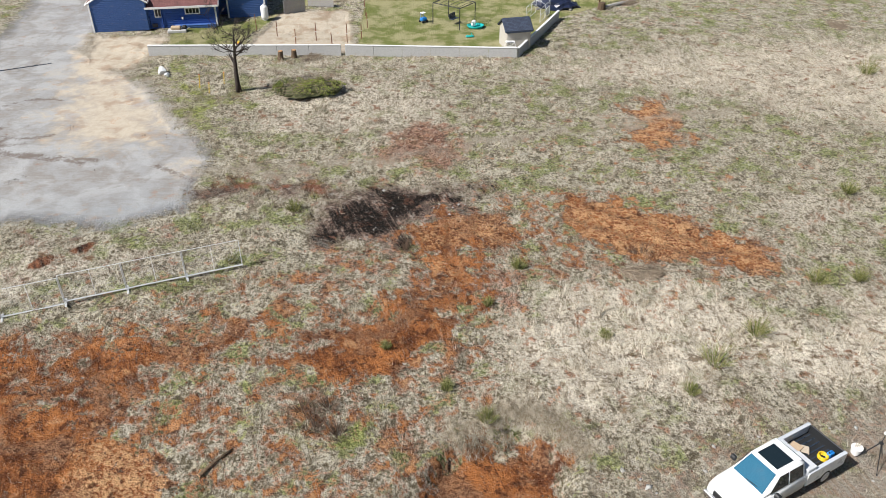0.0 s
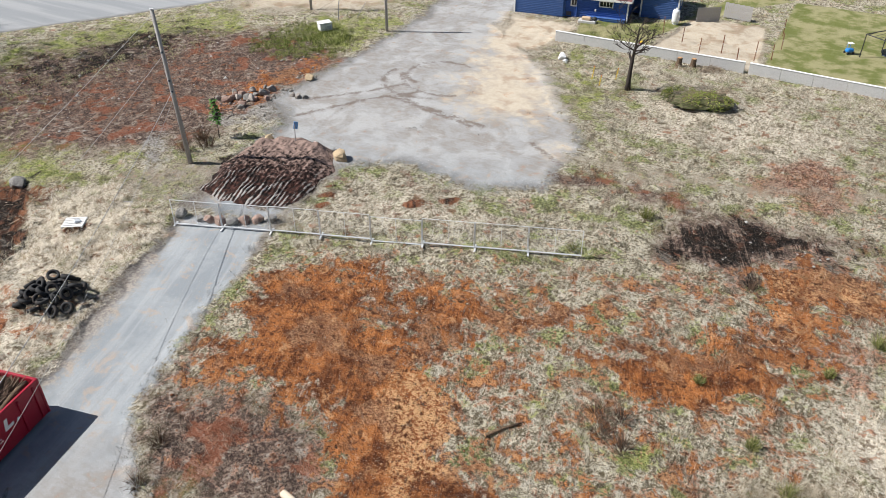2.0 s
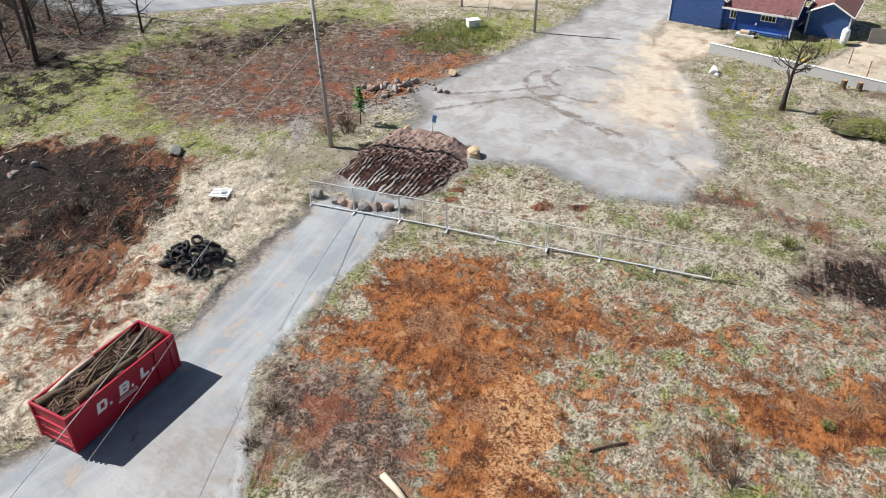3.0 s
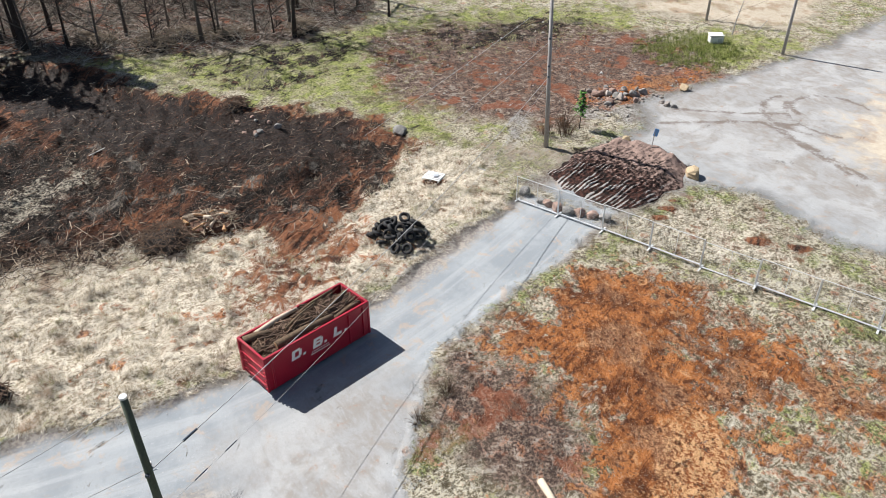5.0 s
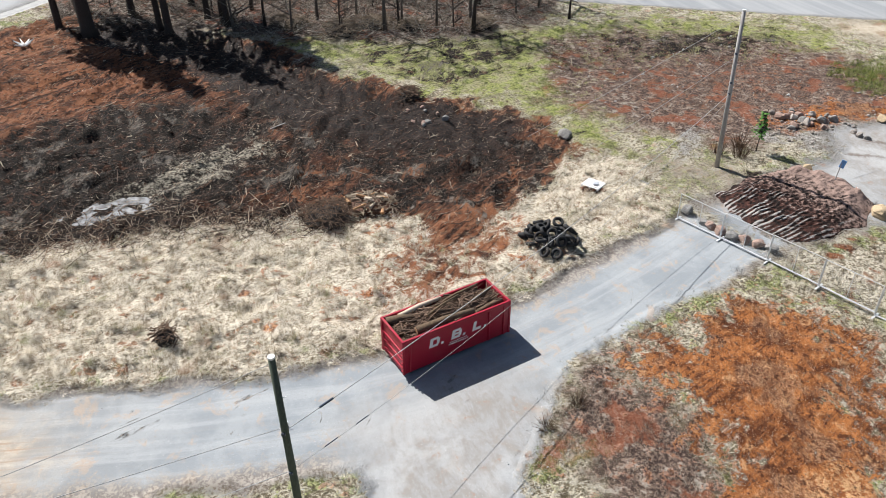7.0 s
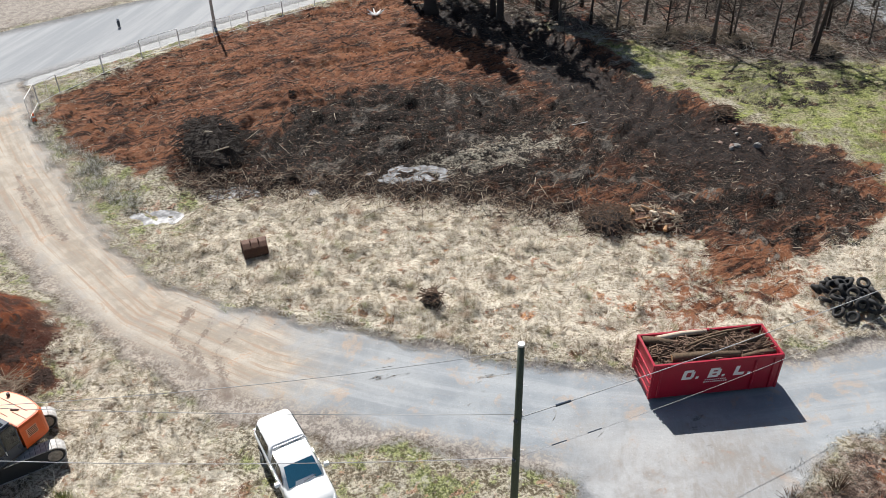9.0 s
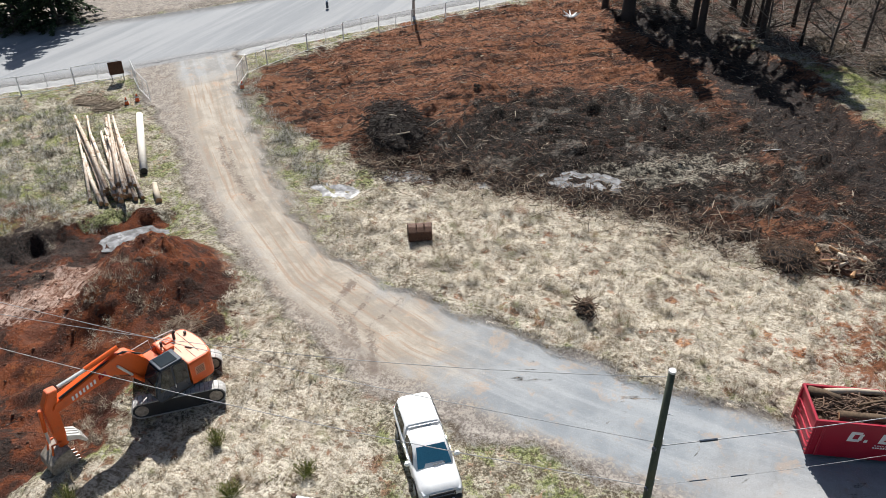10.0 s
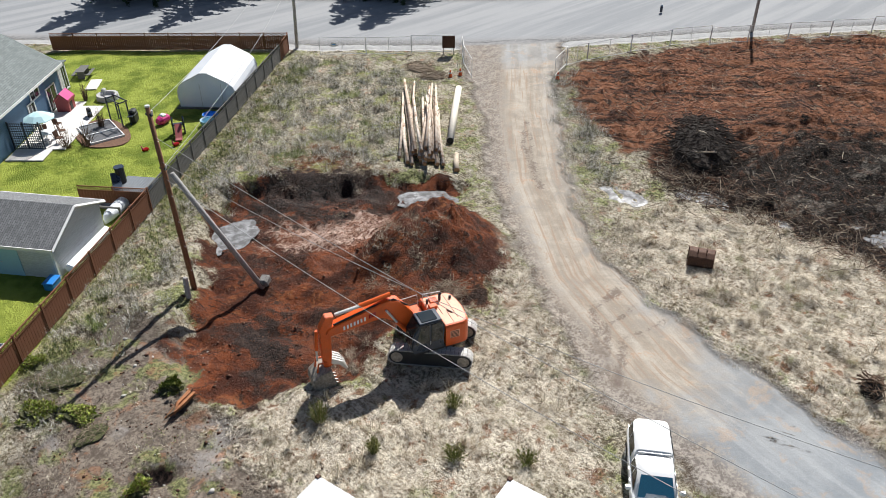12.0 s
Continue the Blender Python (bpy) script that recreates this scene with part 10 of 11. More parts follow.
def conifer(m, h, seed, label, base=0.28, width=0.2, trunk=None, needles=M_NEEDLE, density=1.0):
    """A trunk with whorls of drooping, needle-covered boughs."""
    rnd = random.Random(seed)
    r = np.random.RandomState(seed)
    t = thing("conifer_tree", m, label, "tree", "conifers")
    part("trunk", tube(bmesh.new(), [(0, 0, -0.3), (0, 0, 0.5), (0.1, 0, h * 0.5), (0.1, 0.1, h)], [trunk * 1.5 if trunk else h * 0.024, trunk or h * 0.017, (trunk or h * 0.017) * 0.6, 0.03], 9), M_BARK_DARK, t, smooth=True)
    bm = bmesh.new()
    vs, fs = [], []
    z = h * base
    while z < h * 0.98:
        reach = max(0.25, width * h * (1 - (z - h * base) / (h * (1 - base))) ** 0.8)
        for k in range(int(rnd.randint(4, 6))):
            a = rnd.uniform(0, math.tau)
            ln = reach * rnd.uniform(0.6, 1.15)
            tip = Vector((math.cos(a) * ln, math.sin(a) * ln, z - ln * rnd.uniform(0.1, 0.4)))
            root = Vector((0.05, 0, z))
            tube(bm, [root, root.lerp(tip, 0.5) + Vector((0, 0, 0.12 * ln)), tip], [0.045, 0.03, 0.012], 4, False)
            n = int(34 * density * max(0.4, ln / 2.5))
            for _ in range(n):
                u = rnd.uniform(0.15, 1.05)
                p = root.lerp(tip, u) + Vector((0, 0, 0.12 * ln * math.sin(math.pi * min(u, 1)) - 0.05))
                s = rnd.uniform(0.18, 0.42) * (1.1 - 0.4 * u) * (h / 18) ** 0.5
                b = a + rnd.choice((-1, 1)) * rnd.uniform(0.3, 1.3)
                d = Vector((math.cos(b), math.sin(b), rnd.uniform(-0.7, 0.1))) * s * 1.6
                w = Vector((-math.sin(b), math.cos(b), rnd.uniform(-0.3, 0.3))) * s * 0.45
                i = len(vs)
                vs += [p - w * 0.4, p + w * 0.4, p + d * 0.6 + w, p + d, p + d * 0.6 - w]
                fs.append((i, i + 1, i + 2, i + 3, i + 4))
        z += max(0.25, h * 0.035 * rnd.uniform(0.8, 1.2))
    part("bough_frame", bm, M_BARK_DARK, t)
    me = bpy.data.meshes.new("needle_canopy")
    me.from_pydata([tuple(v) for v in vs], [], fs)
    me.materials.append(needles)
    ob = new("needle_canopy", me)
    ob.parent = t
    return t


def build_woods():
    rnd = random.Random(77)
    kinds = [bare_tree(on_ground(-84.0, 12.0, 0), 13, 0.16, 21, "tall bare grey tree at the wood's edge", M_BARK, 4, 9, 0.25, 0.016),
             bare_tree(on_ground(-80.0, 20.5, 0), 10, 0.11, 22, "slender bare tree at the wood's edge", M_BARK, 4, 10, 0.15, 0.014),
             bare_tree(on_ground(-90.0, 5.5, 0), 15, 0.2, 23, "dark bare tree inside the wood", M_BARK_DARK, 4, 10, 0.3, 0.016),
             bare_tree(on_ground(-77.0, 25.5, 0), 8, 0.09, 24, "multi-branched bare sapling at the wood's edge", M_BARK_DARK, 4, 12, 0.08, 0.014)]
    spots = []
    tries = 0
    while len(spots) < 70 and tries < 4000:
        tries += 1
        x, y = rnd.uniform(-118, -74), rnd.uniform(-16, 42)
        inside = float(zone_value(np.array([x]), np.array([y]), WOODS, 0.5)[0])
        if inside < 0.9 or any((x - a) ** 2 + (y - b) ** 2 < 3.2 for a, b in spots):
            continue
        spots.append((x, y))
    for x, y in spots:
        copy_thing(rnd.choice(kinds), on_ground(x, y, rnd.uniform(0, 360)) @ Matrix.Scale(rnd.uniform(0.75, 1.25), 4))
    for x, y, h, s, tr in ((-84.9, -3.7, 23, 31, 0.42), (-87.2, -11.8, 24, 32, 0.75), (-86.9, -4.6, 21, 33, 0.35), (-85.2, 2.4, 20, 34, 0.34), (-92.5, -7.5, 24, 35, 0.4), (-94, -1.0, 24, 37, 0.4), (-97, -13, 24, 38, 0.4), (-88.5, 0.5, 22, 39, 0.35), (-90.5, -15, 23, 40, 0.4)):
        conifer(on_ground(x, y, 40 * s), h, s, "tall dark conifer at the edge of the cleared ground", 0.48, 0.17, tr, M_NEEDLE, 1.5)
    for k, (x, y, h) in enumerate(((-63, -70.7, 15), (-60.2, -73.6, 13), (-66, -73.0, 15), (-48.8, -87.2, 18), (-41, -92.4, 17), (-46, -92, 15), (-37, -94, 14), (-64, -78, 14))):
        conifer(on_ground(x, y, 50 * k), h, 41 + k, "dense dark conifer across the road", 0.05, 0.33, 0.3, M_NEEDLE, 1.5)
    for x, y, s, a in ((-76.0, 38.6, 5.5, 30), (-83.5, 30.4, 6.5, 200), (-79.2, 20.0, 6.0, 90)):
        bare_tree(on_ground(x, y, a), s, 0.14, int(s * 10), "dark leaning bare tree on the green edge", M_BARK_DARK, 3, 6, 0.3, 0.02)
    conifer(on_ground(-42.1, 37.9), 3.4, 55, "small bright green sapling with sparse leaves by the pole", 0.42, 0.2, 0.04, M_FRESH_NEEDLE, 0.7)
    # trees behind the camera close the place
    for k, (x, y, h) in enumerate(((3.5, -44.5, 9),)):
        conifer(on_ground(x, y), h, 61, "dark conifer beside the garage", 0.1, 0.26, 0.2)


build_woods()


M_BROOM = ramp_random("broom_twigs", [(0.09, 0.11, 0.03), (0.17, 0.19, 0.05), (0.27, 0.27, 0.09), (0.34, 0.30, 0.15)])


def shrub(m, h, w, seed, label, leaf=M_BROOM, leaves=240, stems=90, bark=M_BROOM):
    """Upright thin stems with small leaves."""
    rnd = random.Random(seed)
    t = thing("shrub", m, label, "shrub", "shrubs")
    bm = bmesh.new()
    tips = []
    for _ in range(stems):
        a, q = rnd.uniform(0, math.tau), rnd.random() ** 0.6
        tip = Vector((math.cos(a) * w * q, math.sin(a) * w * q, h * rnd.uniform(0.45, 1.1) * (1.1 - 0.5 * q)))
        root = Vector((math.cos(a) * w * q * 0.35, math.sin(a) * w * q * 0.35, -0.03))
        mid = root.lerp(tip, 0.5) + Vector((0, 0, 0.08 * h))
        tube(bm, [root, mid, tip], [0.014, 0.01, 0.005], 4, False)
        tips.append((mid, tip))
    part("woody_frame", bm, bark, t)
    if leaves:
        vs, fs = [], []
        for _ in range(leaves):
            a, b = rnd.choice(tips)
            p = a.lerp(b, rnd.uniform(-0.7, 1.0)) + Vector((rnd.gauss(0, 0.05), rnd.gauss(0, 0.05), rnd.gauss(0, 0.04)))
            d = Vector((rnd.uniform(-1, 1), rnd.uniform(-1, 1), rnd.uniform(0.2, 1.4))).normalized() * rnd.uniform(0.08, 0.2)
            s = d.cross(Vector((rnd.random(), rnd.random(), rnd.random()))).normalized() * 0.016
            i = len(vs)
            vs += [p, p + d * 0.5 + s, p + d, p + d * 0.5 - s]
            fs.append((i, i + 1, i + 2, i + 3))
        me = bpy.data.meshes.new("foliage")
        me.from_pydata([tuple(v) for v in vs], [], fs)
        me.materials.append(leaf)
        ob = new("foliage", me)
        ob.parent = t
    return t


for k, (x, y, h, w) in enumerate(((-9.7, 43.0, 1.1, 0.6), (4.5, 36.4, 1.0, 0.6), (13.75, 28.4, 1.4, 0.9), (28, 45.6, 1.2, 0.7), (21.6, 35.1, 1.3, 0.9), (16.6, 30.6, 1.2, 0.8), (0.3, 26.4, 0.8, 0.4), (2.1, 24.4, 0.9, 0.5), (39.6, 67.9, 1.8, 1.0),
                                 (24.1, 35.4, 1.0, 0.6), (-12.4, 36.9, 0.6, 0.4), (2.6, 33.0, 0.7, 0.3), (12.0, 26.2, 0.7, 0.4), (-2.8, 29.4, 0.5, 0.3), (8.6, 30.5, 0.6, 0.4), (-13.1, -21.6, 1.5, 0.5), (-18, -13.4, 0.9, 0.5), (-18.1, -18, 1.1, 0.4), (-13.7, -18.5, 1.2, 0.3), (-16, -15.8, 0.9, 0.5))):
    shrub(on_ground(x, y), h * 0.9, w * 1.25, 100 + k, "small green broom shrub in dry grass")
for k, (x, y, h, w) in enumerate(((-5.7, 24.1, 1.0, 1.1), (-41.8, 36.2, 2.2, 1.3), (-42.6, 34.9, 1.9, 1.2), (-43.0, 37.0, 1.6, 1.0), (-2.2, 38.4, 0.9, 0.9), (-6.4, 25.0, 0.7, 0.8), (12.2, 38.2, 0.7, 1.2), (-4.6, 23.6, 0.9, 1.0), (-5.2, 25.2, 0.8, 0.9), (-22.4, 13.6, 0.8, 0.8), (-21.6, 11.6, 0.6, 0.7), (-17.4, -57.3, 2.0, 1.0), (-16.2, -57.9, 1.7, 0.8), (-19.6, -59.6, 2.0, 0.5), (-21.0, -66.0, 1.8, 0.4))):
    shrub(on_ground(x, y), h, w, 140 + k, "leafless grey-brown shrub with many thin stems", None, 0, 60, M_TWIG)


# Mound core colour already holds the shade between the bramble stems
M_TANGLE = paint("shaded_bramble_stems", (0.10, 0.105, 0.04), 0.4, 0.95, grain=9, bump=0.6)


def leafy_mound(m, rx, ry, h, seed, label, leaf, count):
    rnd = random.Random(seed)
    t = thing("leafy_mound", m, label, "bush")
    bm = bmesh.new()
    bmesh.ops.create_icosphere(bm, subdivisions=3, radius=1)
    for v in bm.verts:
        f = 0.62 + 0.5 * noise.noise(v.co * 2.2 + Vector((seed, 0, 0)))
        v.co = Vector((v.co.x * rx * f, v.co.y * ry * f, max(-0.1, v.co.z * h * (f + 0.12))))
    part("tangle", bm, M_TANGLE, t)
    vs, fs = [], []
    for _ in range(int(count * 2.4)):
        a, q = rnd.uniform(0, math.tau), math.sqrt(rnd.random())
        f = 0.72 + 0.75 * noise.noise(Vector((math.cos(a) * 1.7, math.sin(a) * 1.7, seed)))
        p = Vector((rx * q * f * math.cos(a), ry * q * f * math.sin(a), h * 1.08 * math.sqrt(1 - q * q * 0.92) * max(f, 0.8) * rnd.uniform(0.85, 1.2)))
        if noise.noise(p * 1.1) < -0.32:
            continue
        d = Vector((rnd.uniform(-1, 1), rnd.uniform(-1, 1), rnd.uniform(0, 1))).normalized() * rnd.uniform(0.08, 0.19)
        s = d.cross(Vector((rnd.random(), rnd.random(), 0.3))).normalized() * 0.032
        i = len(vs)
        vs += [p, p + d * 0.5 + s, p + d, p + d * 0.5 - s]
        fs.append((i, i + 1, i + 2, i + 3))
    me = bpy.data.meshes.new("foliage")
    me.from_pydata([tuple(v) for v in vs], [], fs)
    me.materials.append(leaf)
    ob = new("foliage", me)
    ob.parent = t


leafy_mound(on_ground(-10.8, 61.8), 3.0, 1.9, 0.75, 3, "mossy green bramble mound on the rough field", M_MOSS, 1500)
branch_heap("dead_bramble", on_ground(-11.2, 62.2, 40), "grey-brown dead stems over the mossy mound", 3.0, 1.9, 0.8, 170, 1.3, 0.014, M_TWIG_PALE, 91, under=M_TANGLE)
leafy_mound(on_ground(-13.8, 62.3, 20), 1.0, 1.4, 0.8, 9, "dark bramble clump beside the mossy mound", M_LEAF, 500)
for x, y, rx, ry, h, leaf, label, k in ((-5.3, -29.7, 1.5, 0.9, 0.34, M_MOSS, "low mossy green bramble on trodden ground", 4), (-3.9, -31.0, 1.2, 1.0, 0.3, M_MOSS, "low mossy green bramble on trodden ground", 5),
                                     (-5.2, -34.6, 0.9, 0.7, 0.35, M_MOSS, "bright green weeds at the foot of the fence", 8), (-9.3, -28.4, 0.9, 0.7, 0.32, M_LEAF, "small dull green bramble beside the dug pit", 6),
                                     (-5.3, -23.7, 0.8, 0.6, 0.3, M_MOSS, "small mossy clump beside a dug hole", 7)):
    leafy_mound(on_ground(x, y, 30 * k), rx, ry, h, k, label, leaf, int(620 * rx * ry + 200))
for x, y, rx, ry, k in ((-5.8, -32.7, 1.3, 1.0, 31), (-5.2, -28.0, 0.9, 0.6, 32), (-4.6, -33.2, 0.7, 0.6, 33)):
    branch_heap("sod_clump", on_ground(x, y, 17 * k), "upturned brown sods with dead stems and roots", rx, ry, 0.3, 70, 0.6, 0.012, M_TWIG_PALE, k, "sod heap", under=M_TANGLE)



# ---- grasses ----
def grass(name, xs, ys, lengths, blades, colours, label, seed, lean=0.7, comb=None, wide=0.03, clump=0.16, patches=(), bent=False, tuft=0.85, gap=0.85):
    """Tufts of thin blades, straight or bent over."""
    r = np.random.RandomState(seed)
    n = len(xs)
    N = n * blades
    bx = np.repeat(xs, blades) + r.normal(0, clump, N)
    by = np.repeat(ys, blades) + r.normal(0, clump, N)
    ln = np.repeat(lengths, blades) * r.uniform(0.5, 1.2, N)
    a = r.uniform(0, math.tau, N) if comb is None else np.repeat(comb, blades) + r.normal(0, 0.45, N)
    tilt = np.abs(r.normal(lean, 0.35, N))
    z = np.repeat(ground_height(xs, ys), blades) - 0.02
    h0 = np.stack([np.cos(a), np.sin(a)], 1)
    side = np.stack([-np.sin(a), np.cos(a), r.normal(0, 0.22, N)], 1) * (wide * r.uniform(0.6, 1.3, N))[:, None]
    base = np.stack([bx, by, z], 1)
    if bent:
        mid = base + np.concatenate([h0 * (np.sin(tilt * 0.7) * ln * 0.55)[:, None], (np.cos(tilt * 0.7) * ln * 0.55)[:, None]], 1)
        tip = mid + np.concatenate([h0 * (np.sin(tilt * 1.3) * ln * 0.5)[:, None], (np.cos(np.minimum(tilt * 1.3, 1.75)) * ln * 0.5)[:, None]], 1)
        v = np.stack([base - side, base + side, mid + side * 0.8, mid - side * 0.8, tip], 1).reshape(-1, 3)
        o = np.arange(N)[:, None] * 5
        f = np.concatenate([o + np.array([[0, 1, 2]]), o + np.array([[0, 2, 3]]), o + np.array([[3, 2, 4]])], 0)
    else:
        tip = base + np.concatenate([h0 * (np.sin(tilt) * ln)[:, None], (np.cos(np.minimum(tilt, 1.5)) * ln)[:, None]], 1)
        v = np.stack([base - side, base + side, tip], 1).reshape(-1, 3)
        f = np.arange(N * 3).reshape(-1, 3)
    return stuff_mesh(name, v, f, ramp_random(name + "_blades", colours, 0.95, patches, tuft, gap), label)


HARD = [LANE, YARD, ROAD, ROAD_UPPER, DEBRIS, PIT, LAWN_WEST, LAWN_NORTH, TOPSOIL, BLACK_NORTH, TAN_HOUSE, GARDEN, PIT_LEDGE]
PALE = [(0.23, 0.18, 0.12), (0.46, 0.39, 0.285), (0.65, 0.58, 0.46), (0.73, 0.66, 0.545), (0.79, 0.735, 0.64)]
DULL = [(0.12, 0.10, 0.06), (0.24, 0.20, 0.125), (0.44, 0.39, 0.27), (0.70, 0.645, 0.49), (0.86, 0.81, 0.66)]
GREENS = [(0.09, 0.12, 0.026), (0.20, 0.24, 0.055), (0.36, 0.37, 0.13), (0.52, 0.48, 0.27)]
GREYS = [(0.10, 0.085, 0.065), (0.27, 0.28, 0.11), (0.44, 0.41, 0.36), (0.58, 0.555, 0.50), (0.70, 0.675, 0.62)]
q = np.random.RandomState(90)


def thin_out(x, y, size, cut, seed):
    """Leave irregular gaps between tufts."""
    ok = rough_field(x, y, size, seed) + 0.6 * rough_field(x, y, size * 0.35, seed + 1) > cut
    return x[ok], y[ok]


x, y = scattered(24000, [STRAW, STRAW_PIT], 91, (-47, -9, -26, 30), (LANE, DUG_TONGUE), 0.8)
ok = q.uniform(0, 1, len(x)) > np.maximum(np.maximum(0.75 * zone_value(x, y, STRAW_BARE, 2.5), 0.55 * zone_value(x, y, STRAW_PIT, 2.0)), 0.7 * np.maximum.reduce([track_value(x, y, z, 0.5, 0.9) for z in STRAW_STRIPS]))
x, y = thin_out(x[ok], y[ok], 1.6, -0.15, 92)
grass("dry_grass", x, y, q.uniform(0.35, 0.85, len(x)), 40, PALE, "pale flattened dry grass", 93, 1.35, rough_field(x, y, 5, 94) * 1.1 + 1.2, 0.009, 0.16, (((0.33, 0.19, 0.11), 0.5, 0.56, 0.66, 0.6), ((0.24, 0.25, 0.10), 0.9, 0.57, 0.66, 0.6)), tuft=0.65, gap=0.2)
x, y = scattered(5000, [STRAW, STRAW_PIT, STRAW_NORTH], 121, (-47, 30, -26, 37), (LANE,), 0.8)
x, y = thin_out(x, y, 2.4, 0.1, 122)
grass("straw_tussocks", x, y, q.uniform(0.4, 0.9, len(x)), 30, PALE, "upright tussocks of dry grass", 123, 0.65, None, 0.014, 0.09, (((0.24, 0.25, 0.10), 0.9, 0.55, 0.62, 0.6),), tuft=0.3, gap=0.2)
x, y = scattered(18000, [STRAW_NORTH, STRAW_FAR], 95, (-26, 48, 22, 82), HARD, 0.8)
x, y = thin_out(x, y, 1.6, -0.15, 96)
grass("bleached_grass", x, y, q.uniform(0.4, 1.0, len(x)), 32, PALE, "bleached flattened grass on the north field", 97, 1.35, rough_field(x, y, 4, 98) * 2.0 + 2.2, 0.009, 0.18, (((0.18, 0.20, 0.08), 0.35, 0.54, 0.64, 0.7), ((0.40, 0.37, 0.28), 0.5, 0.5, 0.62, 0.6)), tuft=0.65, gap=0.2)
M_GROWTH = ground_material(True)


def growth(name, x, y, lengths, blades, label, seed, lean=0.9, wide=0.014, clump=0.12):
    """Low growth that takes the colour of the ground it stands on."""
    ob = grass(name, x, y, lengths, blades, DULL, label, seed, lean, None, wide, clump)
    ob.data.materials[0] = M_GROWTH
    for key, chans in zone_sets(x, y).items():
        layer = ob.data.color_attributes.new(key, "FLOAT_COLOR", "POINT")
        layer.data.foreach_set("color", np.repeat(np.stack(chans, 1), blades * 3, 0).astype(np.float32).ravel())
    return ob


x, y = scattered(46000, [], 99, (-30, 46, 12, 80), HARD + [STRAW_NORTH, ORANGE_BANK, TAN_YARD], 0.9)
bare = np.maximum.reduce([zone_value(x, y, z, 1.6) for z in (FIELD_CORE, FIELD_ARM, MIDDLE_CORE, MIDDLE_RUTS, EAST_CORE)])
ok = q.uniform(0, 1, len(x)) > 0.93 * bare
x, y = thin_out(x[ok], y[ok], 1.3, -0.1, 100)
growth("field_grass", x, y, q.uniform(0.12, 0.34, len(x)), 16, "mixed green and dry field grass", 101, 0.9, 0.011)
x, y = scattered(12000, [], 131, (-30, 46, 12, 80), HARD + [STRAW_NORTH, ORANGE_BANK, TAN_YARD, FIELD_CORE, EAST_CORE], 0.9)
x, y = thin_out(x, y, 2.2, 0.45, 132)
growth("weed_tussocks", x, y, q.uniform(0.3, 0.6, len(x)), 42, "taller dead weeds standing in the field", 133, 0.6, 0.009, 0.17)
x, y = scattered(12000, [GREEN_UPPER, [(-45, 29), (-36, 27), (-37, 37), (-43, 36)], [(-51, 58), (-44, 57), (-44.5, 70), (-52, 70)]], 102, (-80, -36, 6, 72), HARD, 1.5)
x, y = thin_out(x, y, 4.0, -0.2, 103)
grass("green_grass", x, y, q.uniform(0.12, 0.36, len(x)), 14, GREENS, "fresh green grass on the upper bank", 104, 0.9, None, 0.017, 0.15, (((0.48, 0.45, 0.24), 0.25, 0.44, 0.58, 0.7), ((0.20, 0.11, 0.07), 0.3, 0.55, 0.64, 0.7)))
x, y = scattered(20000, [GREEN_WEST, [(-47, -43), (-60, -40), (-46, -29), (-41, -25)], [(-16, -38), (-4, -30), (-3, -34), (-14, -42)]], 105, (-60, -2, -64, -24), HARD, 1.0)
x, y = thin_out(x, y, 2.6, 0.2, 106)
grass("grey_bramble", x, y, q.uniform(0.45, 1.1, len(x)), 32, GREYS, "grey dead brambles and weeds", 107, 0.95, None, 0.011, 0.2, (((0.20, 0.26, 0.06), 0.3, 0.56, 0.62, 0.8), ((0.10, 0.07, 0.05), 0.5, 0.56, 0.64, 0.75)))
x, y = near_line(3400, [(-39, -60.6), (-26, -50.6), (-17.5, -43.9), (-4.2, -33.2)], 0.9, 141)
x, y = thin_out(x, y, 2.0, -0.1, 142)
grass("fence_grass", x, y, q.uniform(0.15, 0.45, len(x)), 16, GREENS, "bright green grass along the garden fence", 143, 0.9, None, 0.016, 0.16)
x, y = scattered(3800, [STRAW, GREEN_WEST, STRAW_PIT, TRUCK_DIRT, DIRT_SOUTH], 108, (-47, 34, -62, 32), HARD, 0.8)
x, y = thin_out(x, y, 5.0, 0.35, 109)
grass("weeds", x, y, q.uniform(0.12, 0.3, len(x)), 14, GREENS, "low green weeds among dry grass", 110, 0.9, None, 0.016, 0.18)
x, y = scattered(3600, [TRUCK_DIRT, DIRT_SOUTH, [(-22, -6), (-15, -12), (-12, 2), (-21, 2.5)]], 111, (-23, 34, -38, 32), (LANE, PIT), 0.8)
x, y = thin_out(x, y, 3.0, 0.1, 112)
grass("sparse_grass", x, y, q.uniform(0.12, 0.36, len(x)), 16, DULL, "sparse grass on trodden earth", 113, 0.85, None, 0.012, 0.2)
x, y = scattered(1500, [DEBRIS, PIT_LEDGE], 116, (-70, -20, -44, 26), (BLACK,), 0.8)
x, y = thin_out(x, y, 3.0, 0.5, 117)
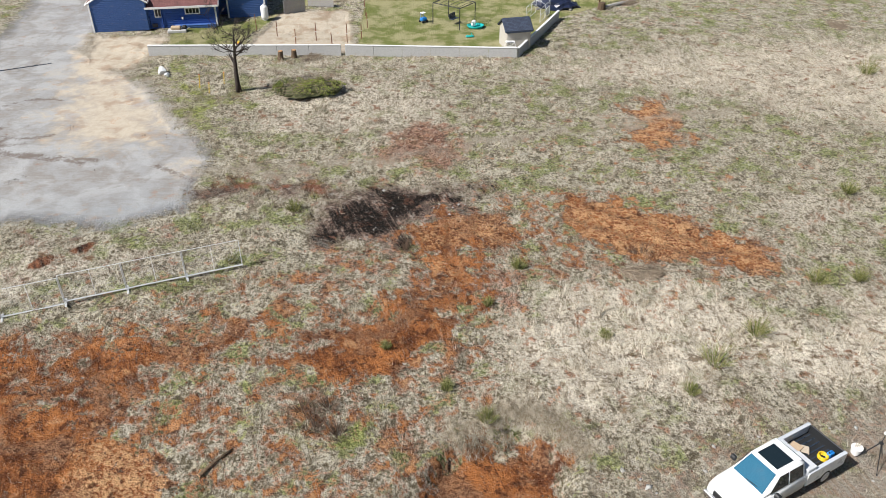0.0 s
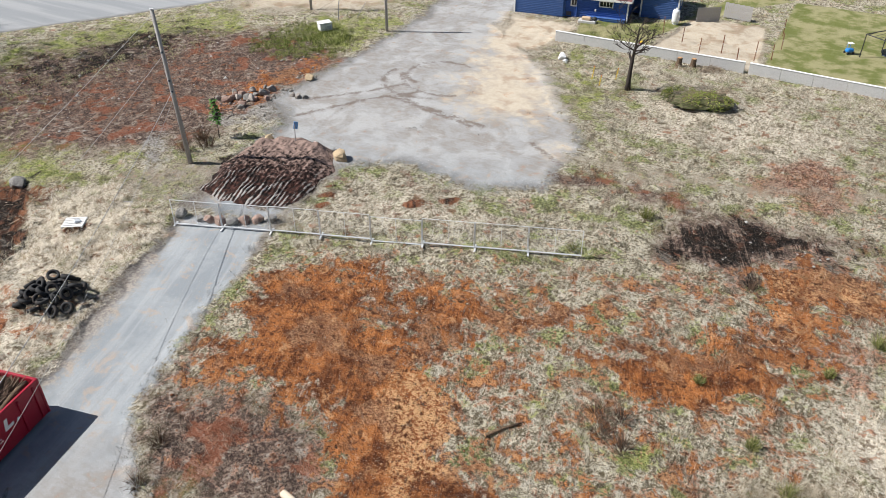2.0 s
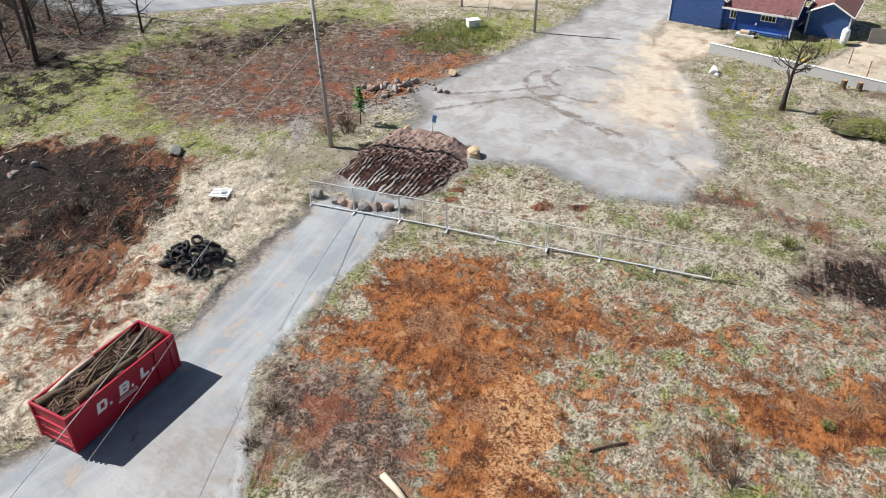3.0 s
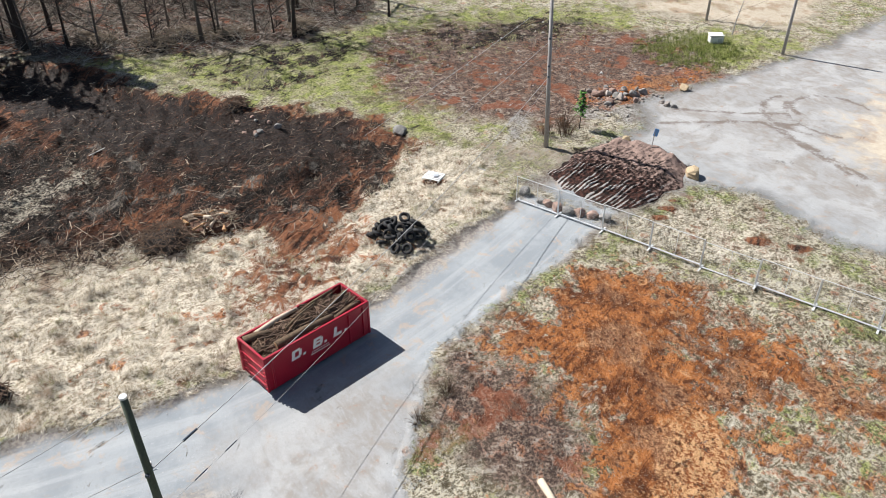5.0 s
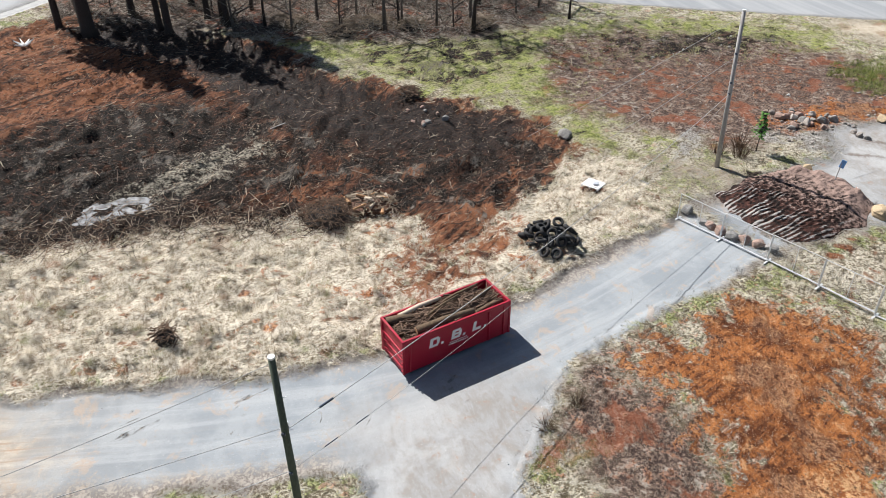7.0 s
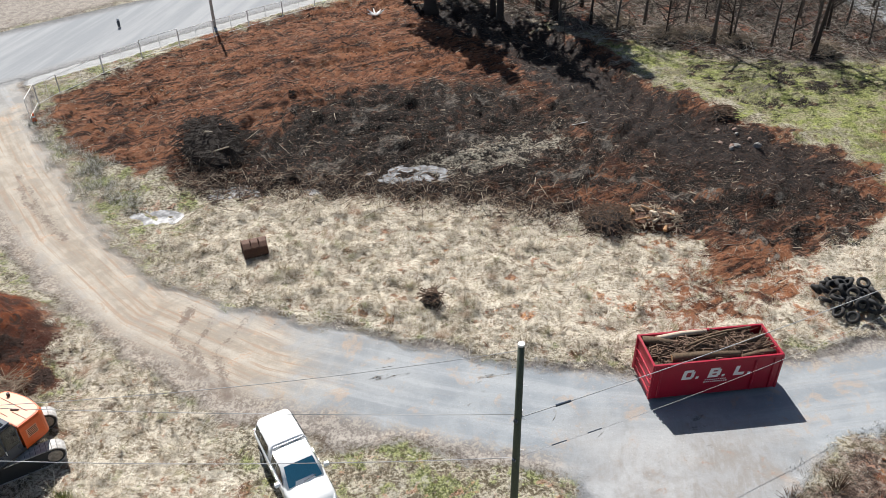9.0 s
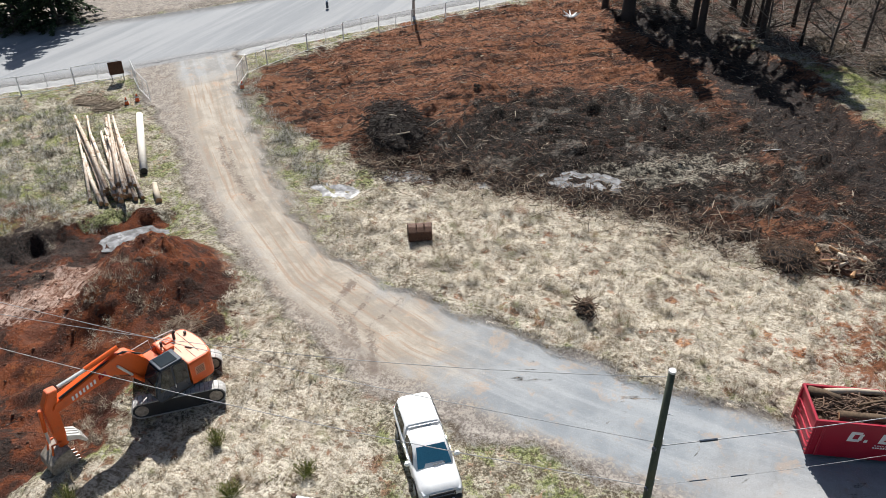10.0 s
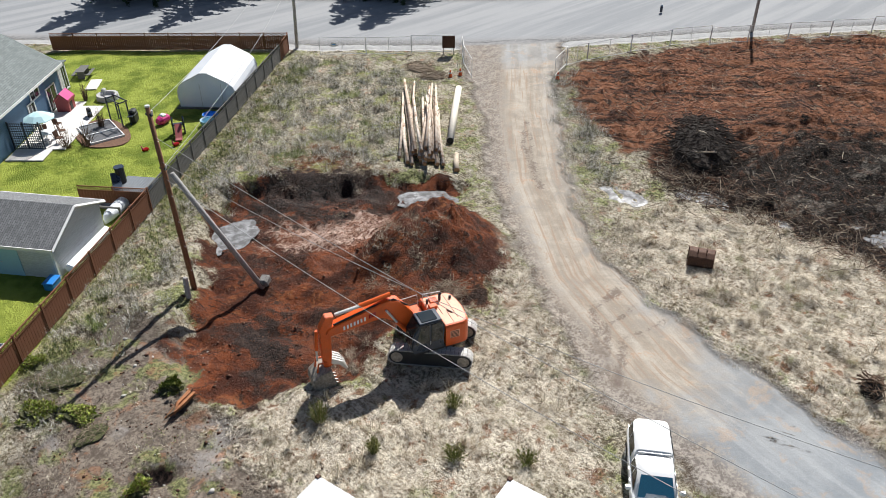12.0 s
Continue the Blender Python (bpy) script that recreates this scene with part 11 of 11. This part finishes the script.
x2, y2 = scattered(650, [DUG_TONGUE, [(-25, -30.6), (-27, -29.4), (-26.6, -27), (-23.6, -25.6), (-20.8, -26.6), (-23, -29.8)]], 119, (-28, -14, -31, -22), (), 0.6)
x2, y2 = thin_out(x2, y2, 1.6, 0.0, 120)
x, y = np.concatenate([x, x2]), np.concatenate([y, y2])
grass("dead_tussocks", x, y, q.uniform(0.25, 0.6, len(x)), 48, [(0.10, 0.07, 0.045), (0.25, 0.2, 0.14), (0.42, 0.36, 0.27), (0.52, 0.46, 0.36)], "dead straw tussocks among dug earth", 118, 1.0, None, 0.008, 0.2, tuft=0.4, gap=0.5)
x, y = scattered(11000, [WOODS], 114, (-105, -74, -16, 42), (), 0.8)
sticks("brush_thicket", x, y, q.gamma(3.0, 0.5, len(x)) + 0.4, q.uniform(0.012, 0.03, len(x)), M_BRUSH, "tangled leafless undergrowth in the wood", 115, 0.45, None, 0.1)
x, y = scattered(1500, [[(-54, 55), (-54.5, 62), (-51, 64), (-46.5, 62), (-46, 57), (-49, 54)]], 141, (-56, -44, 53, 66), (YARD,), 1.5)
grass("verge_grass", x, y, q.uniform(0.3, 0.6, len(x)), 24, GREENS[:3], "tall dark green grass round the white cabinet", 142, 0.6, None, 0.014, 0.16, tuft=0.5, gap=0.4)
x, y = near_line(190, [(0.2, 23.4), (1.9, 24.4), (3.2, 25.2), (5.6, 24.2), (6.4, 22.6)], 0.35, 151)
grass("bank_tussocks", x, y, q.uniform(0.5, 0.95, len(x)), 40, PALE[:4], "dry grass hanging over the cut bank", 152, 1.25, np.full(len(x), -1.4), 0.009, 0.18, tuft=0.4, gap=0.3)
x, y = scattered(420, [[(12.4, 26.6), (17.8, 26.6), (16.4, 24.4), (12, 23.8)], [(-25.5, 40), (-23.5, 35.5), (-26, 36.5)]], 153, (-28, 19, 23, 41), (), 1.2)
grass("red_weeds", x, y, q.uniform(0.3, 0.65, len(x)), 36, [(0.10, 0.04, 0.028), (0.24, 0.10, 0.07), (0.38, 0.20, 0.15), (0.45, 0.36, 0.28)], "dead reddish-brown weeds", 154, 0.7, None, 0.009, 0.18, tuft=0.4, gap=0.4)
